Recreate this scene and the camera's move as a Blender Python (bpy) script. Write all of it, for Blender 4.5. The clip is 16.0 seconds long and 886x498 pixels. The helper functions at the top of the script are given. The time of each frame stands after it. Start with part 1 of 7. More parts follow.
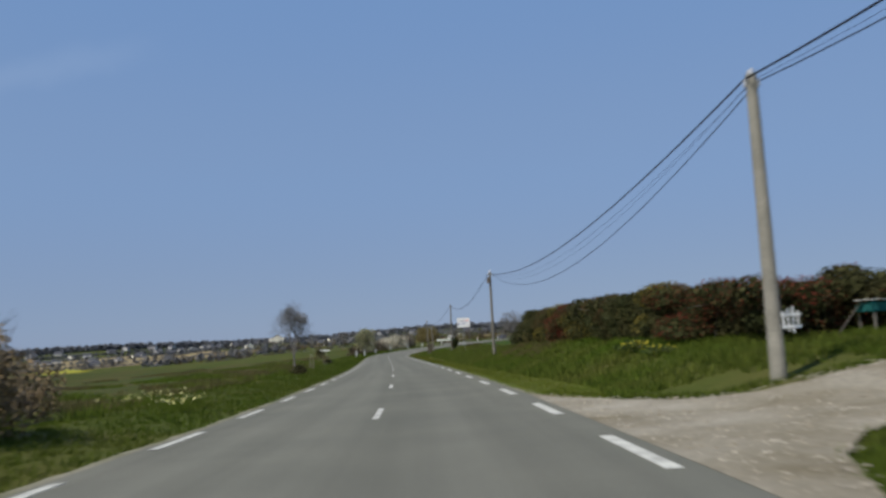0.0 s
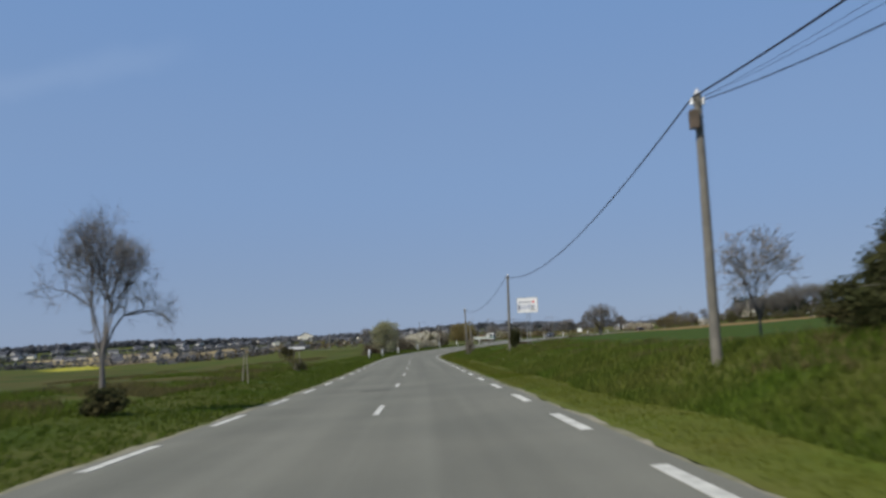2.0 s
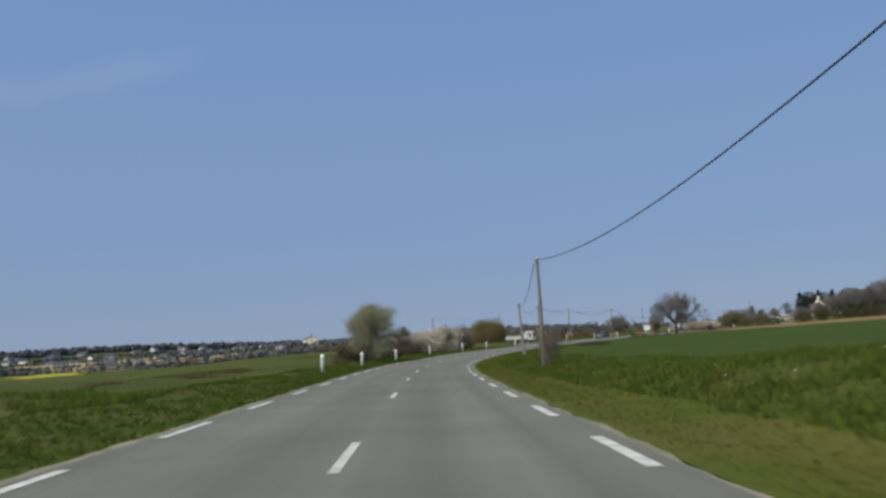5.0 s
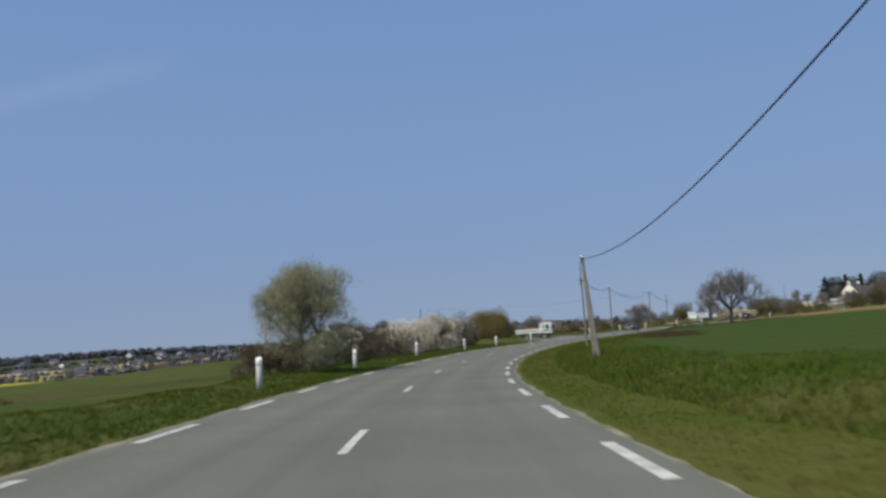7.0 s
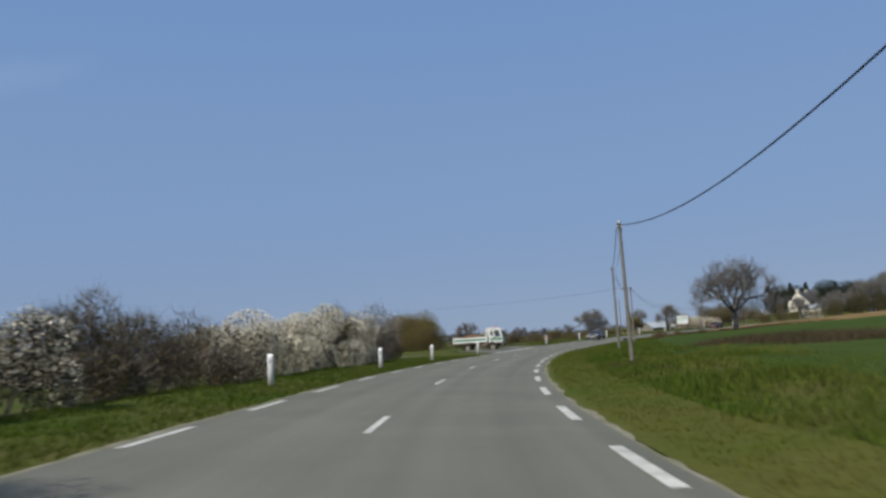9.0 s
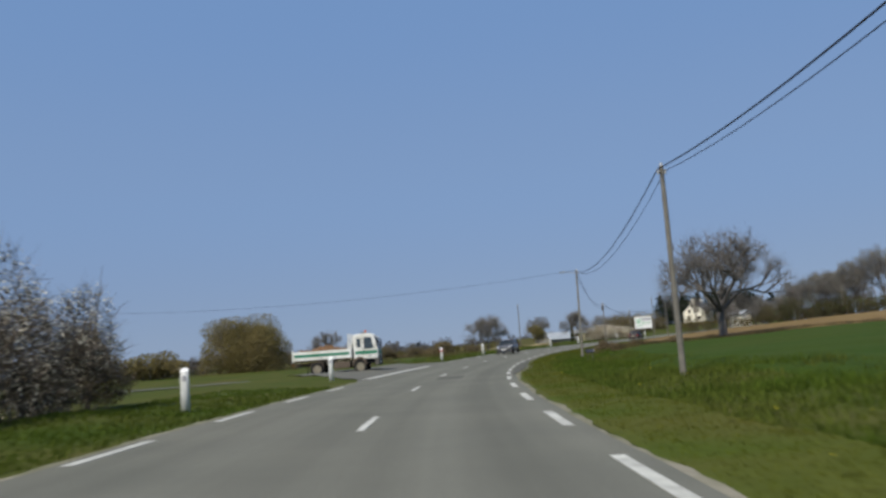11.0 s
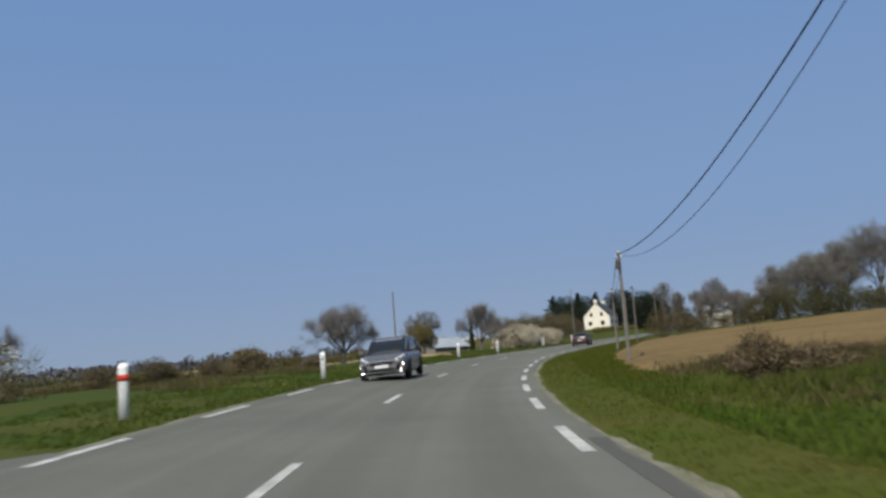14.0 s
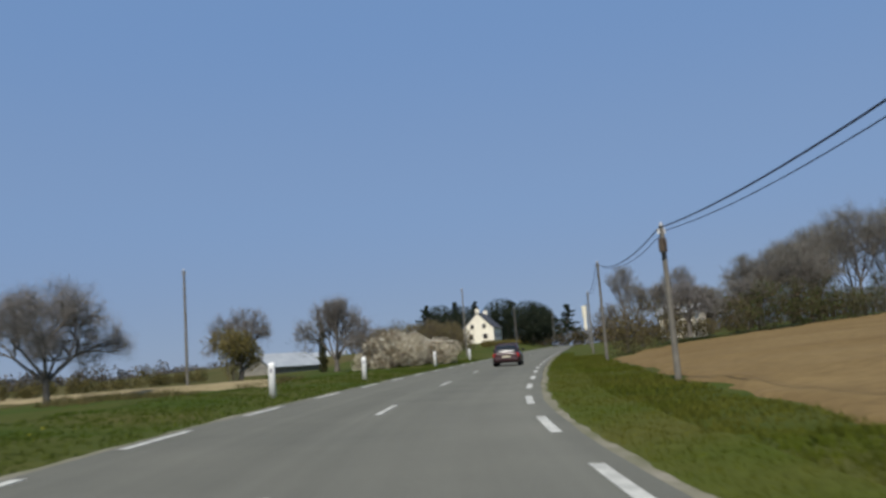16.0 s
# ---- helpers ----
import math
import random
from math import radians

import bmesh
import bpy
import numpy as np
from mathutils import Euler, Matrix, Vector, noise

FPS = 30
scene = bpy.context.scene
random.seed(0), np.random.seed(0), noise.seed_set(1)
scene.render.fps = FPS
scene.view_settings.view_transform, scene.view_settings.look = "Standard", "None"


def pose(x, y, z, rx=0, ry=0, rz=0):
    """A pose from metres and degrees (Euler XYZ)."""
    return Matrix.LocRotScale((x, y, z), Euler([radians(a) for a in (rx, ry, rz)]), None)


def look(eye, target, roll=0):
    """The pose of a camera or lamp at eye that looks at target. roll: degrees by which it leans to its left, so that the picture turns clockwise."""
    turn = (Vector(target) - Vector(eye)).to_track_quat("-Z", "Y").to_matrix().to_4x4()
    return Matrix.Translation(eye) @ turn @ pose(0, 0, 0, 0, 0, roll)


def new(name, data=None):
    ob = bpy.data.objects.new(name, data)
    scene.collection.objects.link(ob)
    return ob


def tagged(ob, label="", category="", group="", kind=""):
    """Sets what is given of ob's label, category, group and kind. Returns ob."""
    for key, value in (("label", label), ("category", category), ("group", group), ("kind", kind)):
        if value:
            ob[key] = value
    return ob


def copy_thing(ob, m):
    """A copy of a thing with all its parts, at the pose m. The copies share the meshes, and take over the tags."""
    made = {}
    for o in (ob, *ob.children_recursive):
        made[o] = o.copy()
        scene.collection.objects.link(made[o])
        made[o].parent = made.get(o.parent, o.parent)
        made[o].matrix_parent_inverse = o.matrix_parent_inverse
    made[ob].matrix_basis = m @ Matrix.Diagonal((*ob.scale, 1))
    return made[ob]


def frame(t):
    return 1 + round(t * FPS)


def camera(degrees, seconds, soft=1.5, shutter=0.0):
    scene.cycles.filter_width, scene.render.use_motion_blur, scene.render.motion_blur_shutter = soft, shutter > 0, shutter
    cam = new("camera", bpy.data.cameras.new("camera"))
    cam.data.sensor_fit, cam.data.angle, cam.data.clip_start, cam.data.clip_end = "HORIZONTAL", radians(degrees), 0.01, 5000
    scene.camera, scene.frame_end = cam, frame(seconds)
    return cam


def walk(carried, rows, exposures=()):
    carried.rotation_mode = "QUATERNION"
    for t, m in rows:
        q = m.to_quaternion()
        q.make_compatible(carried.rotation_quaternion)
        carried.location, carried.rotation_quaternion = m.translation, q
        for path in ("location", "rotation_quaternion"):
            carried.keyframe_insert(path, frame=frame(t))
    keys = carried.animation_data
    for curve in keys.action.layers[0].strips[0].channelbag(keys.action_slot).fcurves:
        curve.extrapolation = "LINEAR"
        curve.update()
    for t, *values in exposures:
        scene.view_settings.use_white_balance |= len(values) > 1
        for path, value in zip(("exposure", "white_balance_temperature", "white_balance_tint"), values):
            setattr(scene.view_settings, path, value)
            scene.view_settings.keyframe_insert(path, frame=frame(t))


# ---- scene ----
# ---- camera and drive ----
cam = camera(56.0, 16.0, soft=2.9, shutter=0.25)
PATH = [
    (0, pose(-0.000, 0.000, 1.248, 96.288, 2.870, 0.000)),
    (0.5, pose(-0.205, 10.515, 1.128, 96.303, 2.247, 0.636)),
    (1, pose(-0.582, 21.047, 1.010, 96.303, 2.322, 1.051)),
    (1.5, pose(-0.957, 31.592, 0.907, 96.354, 2.551, 1.672)),
    (2, pose(-1.502, 42.195, 0.788, 96.373, 2.274, 2.254)),
    (2.5, pose(-2.093, 52.771, 0.684, 96.457, 2.570, 2.645)),
    (3, pose(-2.793, 63.370, 0.582, 96.531, 2.581, 2.892)),
    (3.5, pose(-3.476, 73.966, 0.500, 96.507, 2.844, 3.100)),
    (4, pose(-4.214, 84.654, 0.383, 96.561, 2.487, 3.227)),
    (4.2, pose(-4.518, 88.892, 0.369, 96.679, 2.454, 3.217)),
    (4.5, pose(-4.955, 95.212, 0.334, 96.719, 2.375, 3.064)),
    (5, pose(-5.692, 105.632, 0.274, 96.710, 2.321, 3.181)),
    (5.5, pose(-6.441, 115.915, 0.243, 96.701, 2.493, 3.288)),
    (6, pose(-7.198, 126.096, 0.182, 96.712, 2.682, 3.112)),
    (6.3, pose(-7.614, 132.182, 0.144, 96.717, 2.805, 2.850)),
    (6.5, pose(-7.869, 136.233, 0.121, 96.627, 2.907, 2.756)),
    (7, pose(-8.480, 146.338, 0.084, 96.621, 3.472, 2.387)),
    (7.5, pose(-8.983, 156.310, 0.061, 96.803, 4.179, 1.707)),
    (8, pose(-9.324, 166.256, 0.038, 97.059, 3.470, 0.440)),
    (8.5, pose(-9.418, 176.096, 0.057, 96.997, 3.343, -1.216)),
    (9, pose(-9.126, 186.082, 0.079, 97.231, 3.529, -3.340)),
    (9.5, pose(-8.517, 196.017, 0.158, 97.545, 3.405, -5.471)),
    (10, pose(-7.484, 206.125, 0.278, 97.681, 3.143, -7.447)),
    (10.2, pose(-6.969, 210.157, 0.336, 97.705, 3.312, -8.703)),
    (10.5, pose(-6.066, 216.183, 0.420, 97.701, 3.637, -10.149)),
    (11, pose(-4.235, 226.161, 0.526, 97.702, 4.067, -12.229)),
    (11.5, pose(-2.093, 236.053, 0.681, 97.750, 4.140, -13.893)),
    (12, pose(0.302, 245.857, 0.811, 97.719, 3.908, -15.305)),
    (12.3, pose(1.842, 251.698, 0.877, 97.688, 3.636, -16.038)),
    (12.5, pose(2.912, 255.574, 0.916, 97.582, 3.410, -16.920)),
    (13, pose(5.724, 265.188, 1.050, 97.713, 3.675, -18.467)),
    (13.5, pose(8.759, 274.507, 1.178, 97.605, 3.325, -19.760)),
    (14, pose(12.122, 283.847, 1.326, 97.794, 4.355, -21.765)),
    (14.5, pose(15.753, 293.015, 1.516, 98.143, 4.279, -24.002)),
    (15, pose(19.811, 302.158, 1.745, 98.252, 4.062, -26.513)),
    (15.5, pose(24.255, 311.128, 1.962, 97.925, 4.471, -28.921)),
    (16, pose(29.172, 319.987, 2.169, 98.205, 4.406, -31.156)),
]
walk(cam, PATH, [(0.0, 0.40), (0.8, 0.43), (2.0, 0.44), (4.0, 0.42), (9.0, 0.41), (12.5, 0.40), (14.0, 0.38), (16.0, 0.37)])

# ---- sky and sun ----
world = bpy.data.worlds.new("world")
scene.world = world
world.use_nodes = True
wn, wl = world.node_tree.nodes, world.node_tree.links
sky = wn.new("ShaderNodeTexSky")
sky.sky_type, sky.sun_disc = "NISHITA", False
sky.sun_elevation, sky.sun_rotation = radians(48), radians(-136)
sky.air_density, sky.dust_density, sky.ozone_density, sky.altitude = 0.9, 0.25, 3.0, 0
dim, haze = wn.new("ShaderNodeVectorMath"), wn.new("ShaderNodeMix")
dim.operation, haze.data_type = "SCALE", "RGBA"
dim.inputs["Scale"].default_value = 0.10
haze.inputs["Factor"].default_value = 0.89
wl.new(sky.outputs[0], dim.inputs[0])
wl.new(dim.outputs[0], haze.inputs["A"])
# greyer towards the horizon, deeper blue higher up
aim_, up_, tone_ = wn.new("ShaderNodeTexCoord"), wn.new("ShaderNodeSeparateXYZ"), wn.new("ShaderNodeValToRGB")
tone_.color_ramp.interpolation = "EASE"
tone_.color_ramp.elements[0].position, tone_.color_ramp.elements[0].color = 0.05, (0.153, 0.213, 0.343, 1)
tone_.color_ramp.elements[1].position, tone_.color_ramp.elements[1].color = 0.42, (0.129, 0.223, 0.409, 1)
mid_ = tone_.color_ramp.elements.new(0.205)
mid_.color = (0.149, 0.231, 0.390, 1)
wl.new(aim_.outputs["Generated"], up_.inputs[0]), wl.new(up_.outputs["Z"], tone_.inputs["Fac"])
wl.new(tone_.outputs["Color"], haze.inputs["B"])
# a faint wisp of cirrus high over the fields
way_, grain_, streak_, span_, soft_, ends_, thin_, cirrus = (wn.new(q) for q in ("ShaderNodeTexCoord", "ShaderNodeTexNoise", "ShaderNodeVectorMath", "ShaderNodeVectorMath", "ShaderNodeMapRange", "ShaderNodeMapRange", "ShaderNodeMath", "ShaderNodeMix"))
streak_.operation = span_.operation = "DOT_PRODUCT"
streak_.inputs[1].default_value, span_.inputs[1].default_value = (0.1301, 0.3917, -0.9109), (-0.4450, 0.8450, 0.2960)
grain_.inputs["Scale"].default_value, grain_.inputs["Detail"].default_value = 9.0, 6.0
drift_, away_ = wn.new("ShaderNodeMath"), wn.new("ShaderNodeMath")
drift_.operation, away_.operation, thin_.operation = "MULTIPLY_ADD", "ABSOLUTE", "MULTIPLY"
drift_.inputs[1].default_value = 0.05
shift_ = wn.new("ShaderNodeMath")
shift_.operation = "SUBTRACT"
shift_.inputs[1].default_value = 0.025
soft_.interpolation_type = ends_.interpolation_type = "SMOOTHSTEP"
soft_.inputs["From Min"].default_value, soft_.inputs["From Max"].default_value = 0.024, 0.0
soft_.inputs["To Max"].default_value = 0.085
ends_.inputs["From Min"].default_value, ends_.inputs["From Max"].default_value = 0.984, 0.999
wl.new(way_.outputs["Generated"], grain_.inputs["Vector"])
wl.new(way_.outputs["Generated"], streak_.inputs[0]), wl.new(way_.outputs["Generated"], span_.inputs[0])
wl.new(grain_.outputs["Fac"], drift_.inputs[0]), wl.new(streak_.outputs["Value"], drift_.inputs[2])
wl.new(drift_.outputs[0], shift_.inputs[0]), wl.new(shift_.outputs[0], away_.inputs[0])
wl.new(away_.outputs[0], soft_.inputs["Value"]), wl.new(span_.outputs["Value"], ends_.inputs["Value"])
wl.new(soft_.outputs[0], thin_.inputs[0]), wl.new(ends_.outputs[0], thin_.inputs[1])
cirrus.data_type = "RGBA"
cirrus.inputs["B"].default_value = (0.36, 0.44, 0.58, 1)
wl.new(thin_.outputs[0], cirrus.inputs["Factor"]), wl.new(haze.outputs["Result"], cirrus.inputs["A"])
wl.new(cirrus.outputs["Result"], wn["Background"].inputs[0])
wn["Background"].inputs[1].default_value = 1.0
sun = new("sun", bpy.data.lights.new("sun", "SUN"))
sun.data.energy, sun.data.angle, sun.data.color = 3.6, radians(0.55), (1.0, 0.95, 0.87)
sun.matrix_world = look((0, 0, 50), (0.70 * 40, 0.72 * 40, 50 - 1.11 * 40))


# ---- materials ----
def mat(name, a, b=None, scale=3.0, rough=0.85, metal=0.0, bump=0.0, fine=None, island=0.0, objrand=0.0, spec=0.05, detail=5.0, trans=0.0, streak=0.0):
    """A two-scale noise material: colours a and b, with grain, bump and a random change per island or per object."""
    m = bpy.data.materials.new(name)
    m.use_nodes = True
    t = m.node_tree
    n, l = t.nodes, t.links
    p = n["Principled BSDF"]
    b = b or tuple(c * 0.8 for c in a)
    tc = n.new("ShaderNodeTexCoord")
    big, small = n.new("ShaderNodeTexNoise"), n.new("ShaderNodeTexNoise")
    big.inputs["Scale"].default_value, big.inputs["Detail"].default_value = scale, detail
    small.inputs["Scale"].default_value, small.inputs["Detail"].default_value = fine or scale * 14, 4
    for q in (big, small):
        l.new(tc.outputs["Object"], q.inputs["Vector"])
    ramp = n.new("ShaderNodeMapRange")
    ramp.inputs["From Min"].default_value, ramp.inputs["From Max"].default_value = 0.32, 0.68
    l.new(big.outputs["Fac"], ramp.inputs["Value"])
    mix = n.new("ShaderNodeMix")
    mix.data_type = "RGBA"
    mix.inputs["A"].default_value, mix.inputs["B"].default_value = (*a, 1), (*b, 1)
    l.new(ramp.outputs[0], mix.inputs["Factor"])
    grain = n.new("ShaderNodeHueSaturation")
    vr = n.new("ShaderNodeMapRange")
    vr.inputs["From Min"].default_value, vr.inputs["From Max"].default_value = 0.25, 0.75
    vr.inputs["To Min"].default_value, vr.inputs["To Max"].default_value = 0.82, 1.18
    l.new(small.outputs["Fac"], vr.inputs["Value"])
    value = vr.outputs[0]
    if island or objrand:
        src = n.new("ShaderNodeNewGeometry").outputs["Random Per Island"] if island else n.new("ShaderNodeObjectInfo").outputs["Random"]
        k = island or objrand
        r2 = n.new("ShaderNodeMapRange")
        r2.inputs["To Min"].default_value, r2.inputs["To Max"].default_value = 1 - k, 1 + k
        l.new(src, r2.inputs["Value"])
        mul = n.new("ShaderNodeMath")
        mul.operation = "MULTIPLY"
        l.new(value, mul.inputs[0]), l.new(r2.outputs[0], mul.inputs[1])
        value = mul.outputs[0]
    if streak:
        uv, mp, sn, sr_ = n.new("ShaderNodeUVMap"), n.new("ShaderNodeMapping"), n.new("ShaderNodeTexNoise"), n.new("ShaderNodeMapRange")
        mp.inputs["Scale"].default_value = (1.0, 0.012, 1)
        sn.inputs["Scale"].default_value, sn.inputs["Detail"].default_value = 1.1, 3
        sr_.inputs["From Min"].default_value, sr_.inputs["From Max"].default_value = 0.3, 0.7
        sr_.inputs["To Min"].default_value, sr_.inputs["To Max"].default_value = 1 - streak, 1 + streak
        l.new(uv.outputs[0], mp.inputs["Vector"]), l.new(mp.outputs[0], sn.inputs["Vector"]), l.new(sn.outputs["Fac"], sr_.inputs["Value"])
        mul2 = n.new("ShaderNodeMath")
        mul2.operation = "MULTIPLY"
        l.new(value, mul2.inputs[0]), l.new(sr_.outputs[0], mul2.inputs[1])
        value = mul2.outputs[0]
    l.new(value, grain.inputs["Value"])
    l.new(mix.outputs["Result"], grain.inputs["Color"])
    l.new(grain.outputs[0], p.inputs["Base Color"])
    p.inputs["Roughness"].default_value, p.inputs["Metallic"].default_value = rough, metal
    p.inputs["Specular IOR Level"].default_value = spec
    if trans:
        tr, ad = n.new("ShaderNodeBsdfTranslucent"), n.new("ShaderNodeMixShader")
        l.new(grain.outputs[0], tr.inputs["Color"])
        ad.inputs[0].default_value = trans
        l.new(p.outputs[0], ad.inputs[1]), l.new(tr.outputs[0], ad.inputs[2])
        l.new(ad.outputs[0], n["Material Output"].inputs["Surface"])
    if bump:
        bp = n.new("ShaderNodeBump")
        bp.inputs["Strength"].default_value, bp.inputs["Distance"].default_value = bump, 0.02
        l.new(small.outputs["Fac"], bp.inputs["Height"])
        l.new(bp.outputs[0], p.inputs["Normal"])
    return m


ASPHALT = mat("asphalt", (0.128, 0.126, 0.102), (0.150, 0.146, 0.117), 0.35, 0.85, bump=0.5, fine=60, streak=0.13)
WORN = mat("worn_side_asphalt", (0.118, 0.115, 0.096), (0.138, 0.133, 0.110), 0.4, 0.87, bump=0.5, fine=60)
PATCHED = mat("dark_asphalt", (0.092, 0.090, 0.075), (0.108, 0.104, 0.086), 0.8, 0.87, bump=0.5, fine=60)
PAINT = mat("road_paint", (0.54, 0.53, 0.46), (0.33, 0.32, 0.28), 3, 0.7, fine=28)
SAND = mat("sandy_edge", (0.235, 0.213, 0.158), (0.130, 0.128, 0.074), 0.9, 0.95, bump=0.7, fine=9)
GRAVEL = mat("pale_gravel", (0.300, 0.270, 0.212), (0.155, 0.130, 0.085), 0.42, 0.95, bump=1.0, fine=8, detail=9.0)
ROUGH = mat("rough_grass", (0.041, 0.063, 0.009), (0.078, 0.074, 0.020), 0.22, 0.95, bump=0.7, fine=5, detail=9.0)
PASTURE = mat("pasture_grass", (0.034, 0.055, 0.008), (0.078, 0.062, 0.022), 0.085, 0.9, bump=0.8, fine=1.6, detail=11.0)
CROP = mat("green_crop", (0.031, 0.056, 0.007), (0.043, 0.060, 0.010), 0.10, 0.9, bump=0.8, fine=4, detail=9.0)
MOWN = mat("mown_verge", (0.068, 0.092, 0.012), (0.092, 0.094, 0.021), 0.35, 0.95, bump=0.5, fine=7, detail=8.0)
VERGE = mat("worn_verge_grass", (0.056, 0.074, 0.010), (0.082, 0.080, 0.018), 0.30, 0.95, bump=0.6, fine=6, detail=9.0)
PLOUGH = mat("ploughed_earth", (0.145, 0.096, 0.040), (0.185, 0.128, 0.056), 0.16, 0.97, bump=1.0, fine=2.6, detail=10.0)
MEADOW = mat("meadow_grass", (0.034, 0.062, 0.007), (0.062, 0.066, 0.014), 0.12, 0.9, bump=0.7, fine=4, detail=9.0)
RAPE = mat("rapeseed_bloom", (0.36, 0.32, 0.035), (0.21, 0.21, 0.035), 0.03, 0.9, detail=8.0)
HEATH = mat("brown_rough_grazing", (0.098, 0.078, 0.030), (0.056, 0.062, 0.017), 0.09, 0.95, bump=0.7, fine=5, detail=9.0)
STUBBLE = mat("pale_stubble", (0.30, 0.235, 0.125), (0.20, 0.165, 0.085), 0.12, 0.95, detail=8.0)
BLADE = mat("grass_blades", (0.058, 0.092, 0.010), (0.082, 0.098, 0.018), 0.25, 0.8, island=0.3, trans=0.35)
LUSH = mat("lush_bank_blades", (0.072, 0.116, 0.013), (0.112, 0.122, 0.026), 0.22, 0.8, island=0.35, trans=0.42)
LAWN = mat("short_grass_blades", (0.100, 0.132, 0.014), (0.128, 0.134, 0.025), 0.3, 0.8, island=0.25, trans=0.4)
TURF = mat("turf_blades", (0.084, 0.105, 0.012), (0.112, 0.108, 0.020), 0.3, 0.8, island=0.3, trans=0.38)
DRYBLADE = mat("dry_grass_blades", (0.13, 0.105, 0.045), (0.085, 0.082, 0.030), 0.4, 0.9, island=0.35, trans=0.3)
SCRUBBLADE = mat("brown_scrub_stems", (0.098, 0.072, 0.044), (0.064, 0.056, 0.026), 0.5, 0.9, island=0.4, trans=0.25)
PALEBLADE = mat("yellow_green_blades", (0.165, 0.150, 0.026), (0.130, 0.138, 0.028), 0.4, 0.8, island=0.3, trans=0.4)
PALEWOOD = mat("bleached_post_wood", (0.27, 0.245, 0.18), (0.20, 0.185, 0.135), 2.5, 0.9, bump=0.4, objrand=0.2)
WOOD = mat("weathered_pole_wood", (0.175, 0.162, 0.135), (0.120, 0.112, 0.095), 2.5, 0.9, bump=0.4, objrand=0.2)
CONCRETE = mat("pale_concrete", (0.27, 0.255, 0.21), (0.18, 0.17, 0.14), 2.0, 0.9, bump=0.3)
CABLE = mat("black_cable", (0.022, 0.022, 0.026), (0.03, 0.03, 0.035), 1, 0.6)
PLASTIC = mat("white_post_plastic", (0.80, 0.80, 0.78), (0.66, 0.66, 0.62), 3, 0.45)
REFLECT = mat("grey_reflector", (0.30, 0.30, 0.32), None, 8, 0.25)
REDBAND = mat("red_reflector", (0.50, 0.05, 0.03), None, 8, 0.3)
BARK = mat("grey_bark", (0.150, 0.135, 0.115), (0.095, 0.086, 0.074), 3, 0.95, bump=0.5)
TWIG = mat("bare_twigs", (0.215, 0.200, 0.188), (0.160, 0.150, 0.142), 1, 0.95, island=0.3)
OAKTWIG = mat("oak_bark_and_twigs", (0.160, 0.146, 0.132), (0.118, 0.108, 0.098), 1, 0.95, island=0.25)
SHOOT = mat("brown_shoots", (0.150, 0.122, 0.095), (0.105, 0.088, 0.070), 1, 0.95, island=0.3)
WOODTWIG = mat("wood_twigs", (0.180, 0.168, 0.150), (0.135, 0.130, 0.108), 0.3, 0.95, island=0.3)
BUDS = mat("budding_twigs", (0.275, 0.275, 0.150), (0.310, 0.300, 0.175), 0.5, 0.85, island=0.3, trans=0.35)
DARKLEAF = mat("dark_hedge_leaves", (0.040, 0.047, 0.017), (0.062, 0.055, 0.024), 0.7, 0.75, island=0.35, trans=0.2)
OLIVE = mat("olive_leaves", (0.145, 0.128, 0.042), (0.175, 0.138, 0.055), 0.6, 0.8, island=0.3, trans=0.3)
PALEOLIVE = mat("pale_olive_leaves", (0.190, 0.158, 0.062), (0.215, 0.172, 0.074), 0.35, 0.85, island=0.16, trans=0.4)
GREENLEAF = mat("green_leaves", (0.055, 0.090, 0.020), (0.085, 0.105, 0.032), 0.6, 0.75, island=0.35, trans=0.25)
REDLEAF = mat("red_new_leaves", (0.15, 0.034, 0.022), (0.105, 0.042, 0.022), 0.8, 0.7, island=0.3, trans=0.25)
GOLD = mat("golden_leaves", (0.19, 0.150, 0.028), (0.13, 0.110, 0.028), 0.8, 0.7, island=0.3, trans=0.25)
RUST = mat("rust_brown_leaves", (0.115, 0.066, 0.028), (0.085, 0.056, 0.027), 0.8, 0.8, island=0.3, trans=0.25)
BLOSSOM = mat("white_blossom", (0.86, 0.79, 0.62), (0.66, 0.59, 0.43), 0.6, 0.8, island=0.3, trans=0.3)
# brown scrub with the roadside hedge's shade put into its colour
SHADESCRUB = mat("shaded_brown_scrub", (0.058, 0.046, 0.031), (0.040, 0.034, 0.023), 0.8, 0.95, island=0.35)
DRYSCRUB = mat("dry_brown_scrub", (0.098, 0.074, 0.046), (0.064, 0.053, 0.034), 0.8, 0.95, island=0.35)
YELLOW = mat("yellow_petals", (0.55, 0.45, 0.03), (0.45, 0.38, 0.04), 4, 0.7, island=0.2)
TANSCRUB = mat("tan_dry_scrub", (0.19, 0.138, 0.078), (0.135, 0.105, 0.056), 0.8, 0.95, island=0.35)
CONIFER = mat("conifer_needles", (0.020, 0.028, 0.018), (0.032, 0.038, 0.024), 0.5, 0.85, island=0.4)
# the blue-grey haze of distance is put into these two colours
HAZEWOOD = mat("far_woodland", (0.112, 0.120, 0.138), (0.142, 0.142, 0.146), 0.02, 0.95, island=0.22)
HAZESCRUB = mat("hazed_far_scrub", (0.150, 0.136, 0.122), (0.122, 0.118, 0.112), 0.02, 0.95, island=0.25)
WHITEWALL = mat("white_render", (0.80, 0.75, 0.61), (0.72, 0.66, 0.53), 0.7, 0.9, bump=0.2)
SLATE = mat("dark_slate", (0.060, 0.062, 0.070), (0.085, 0.085, 0.092), 1.5, 0.6)
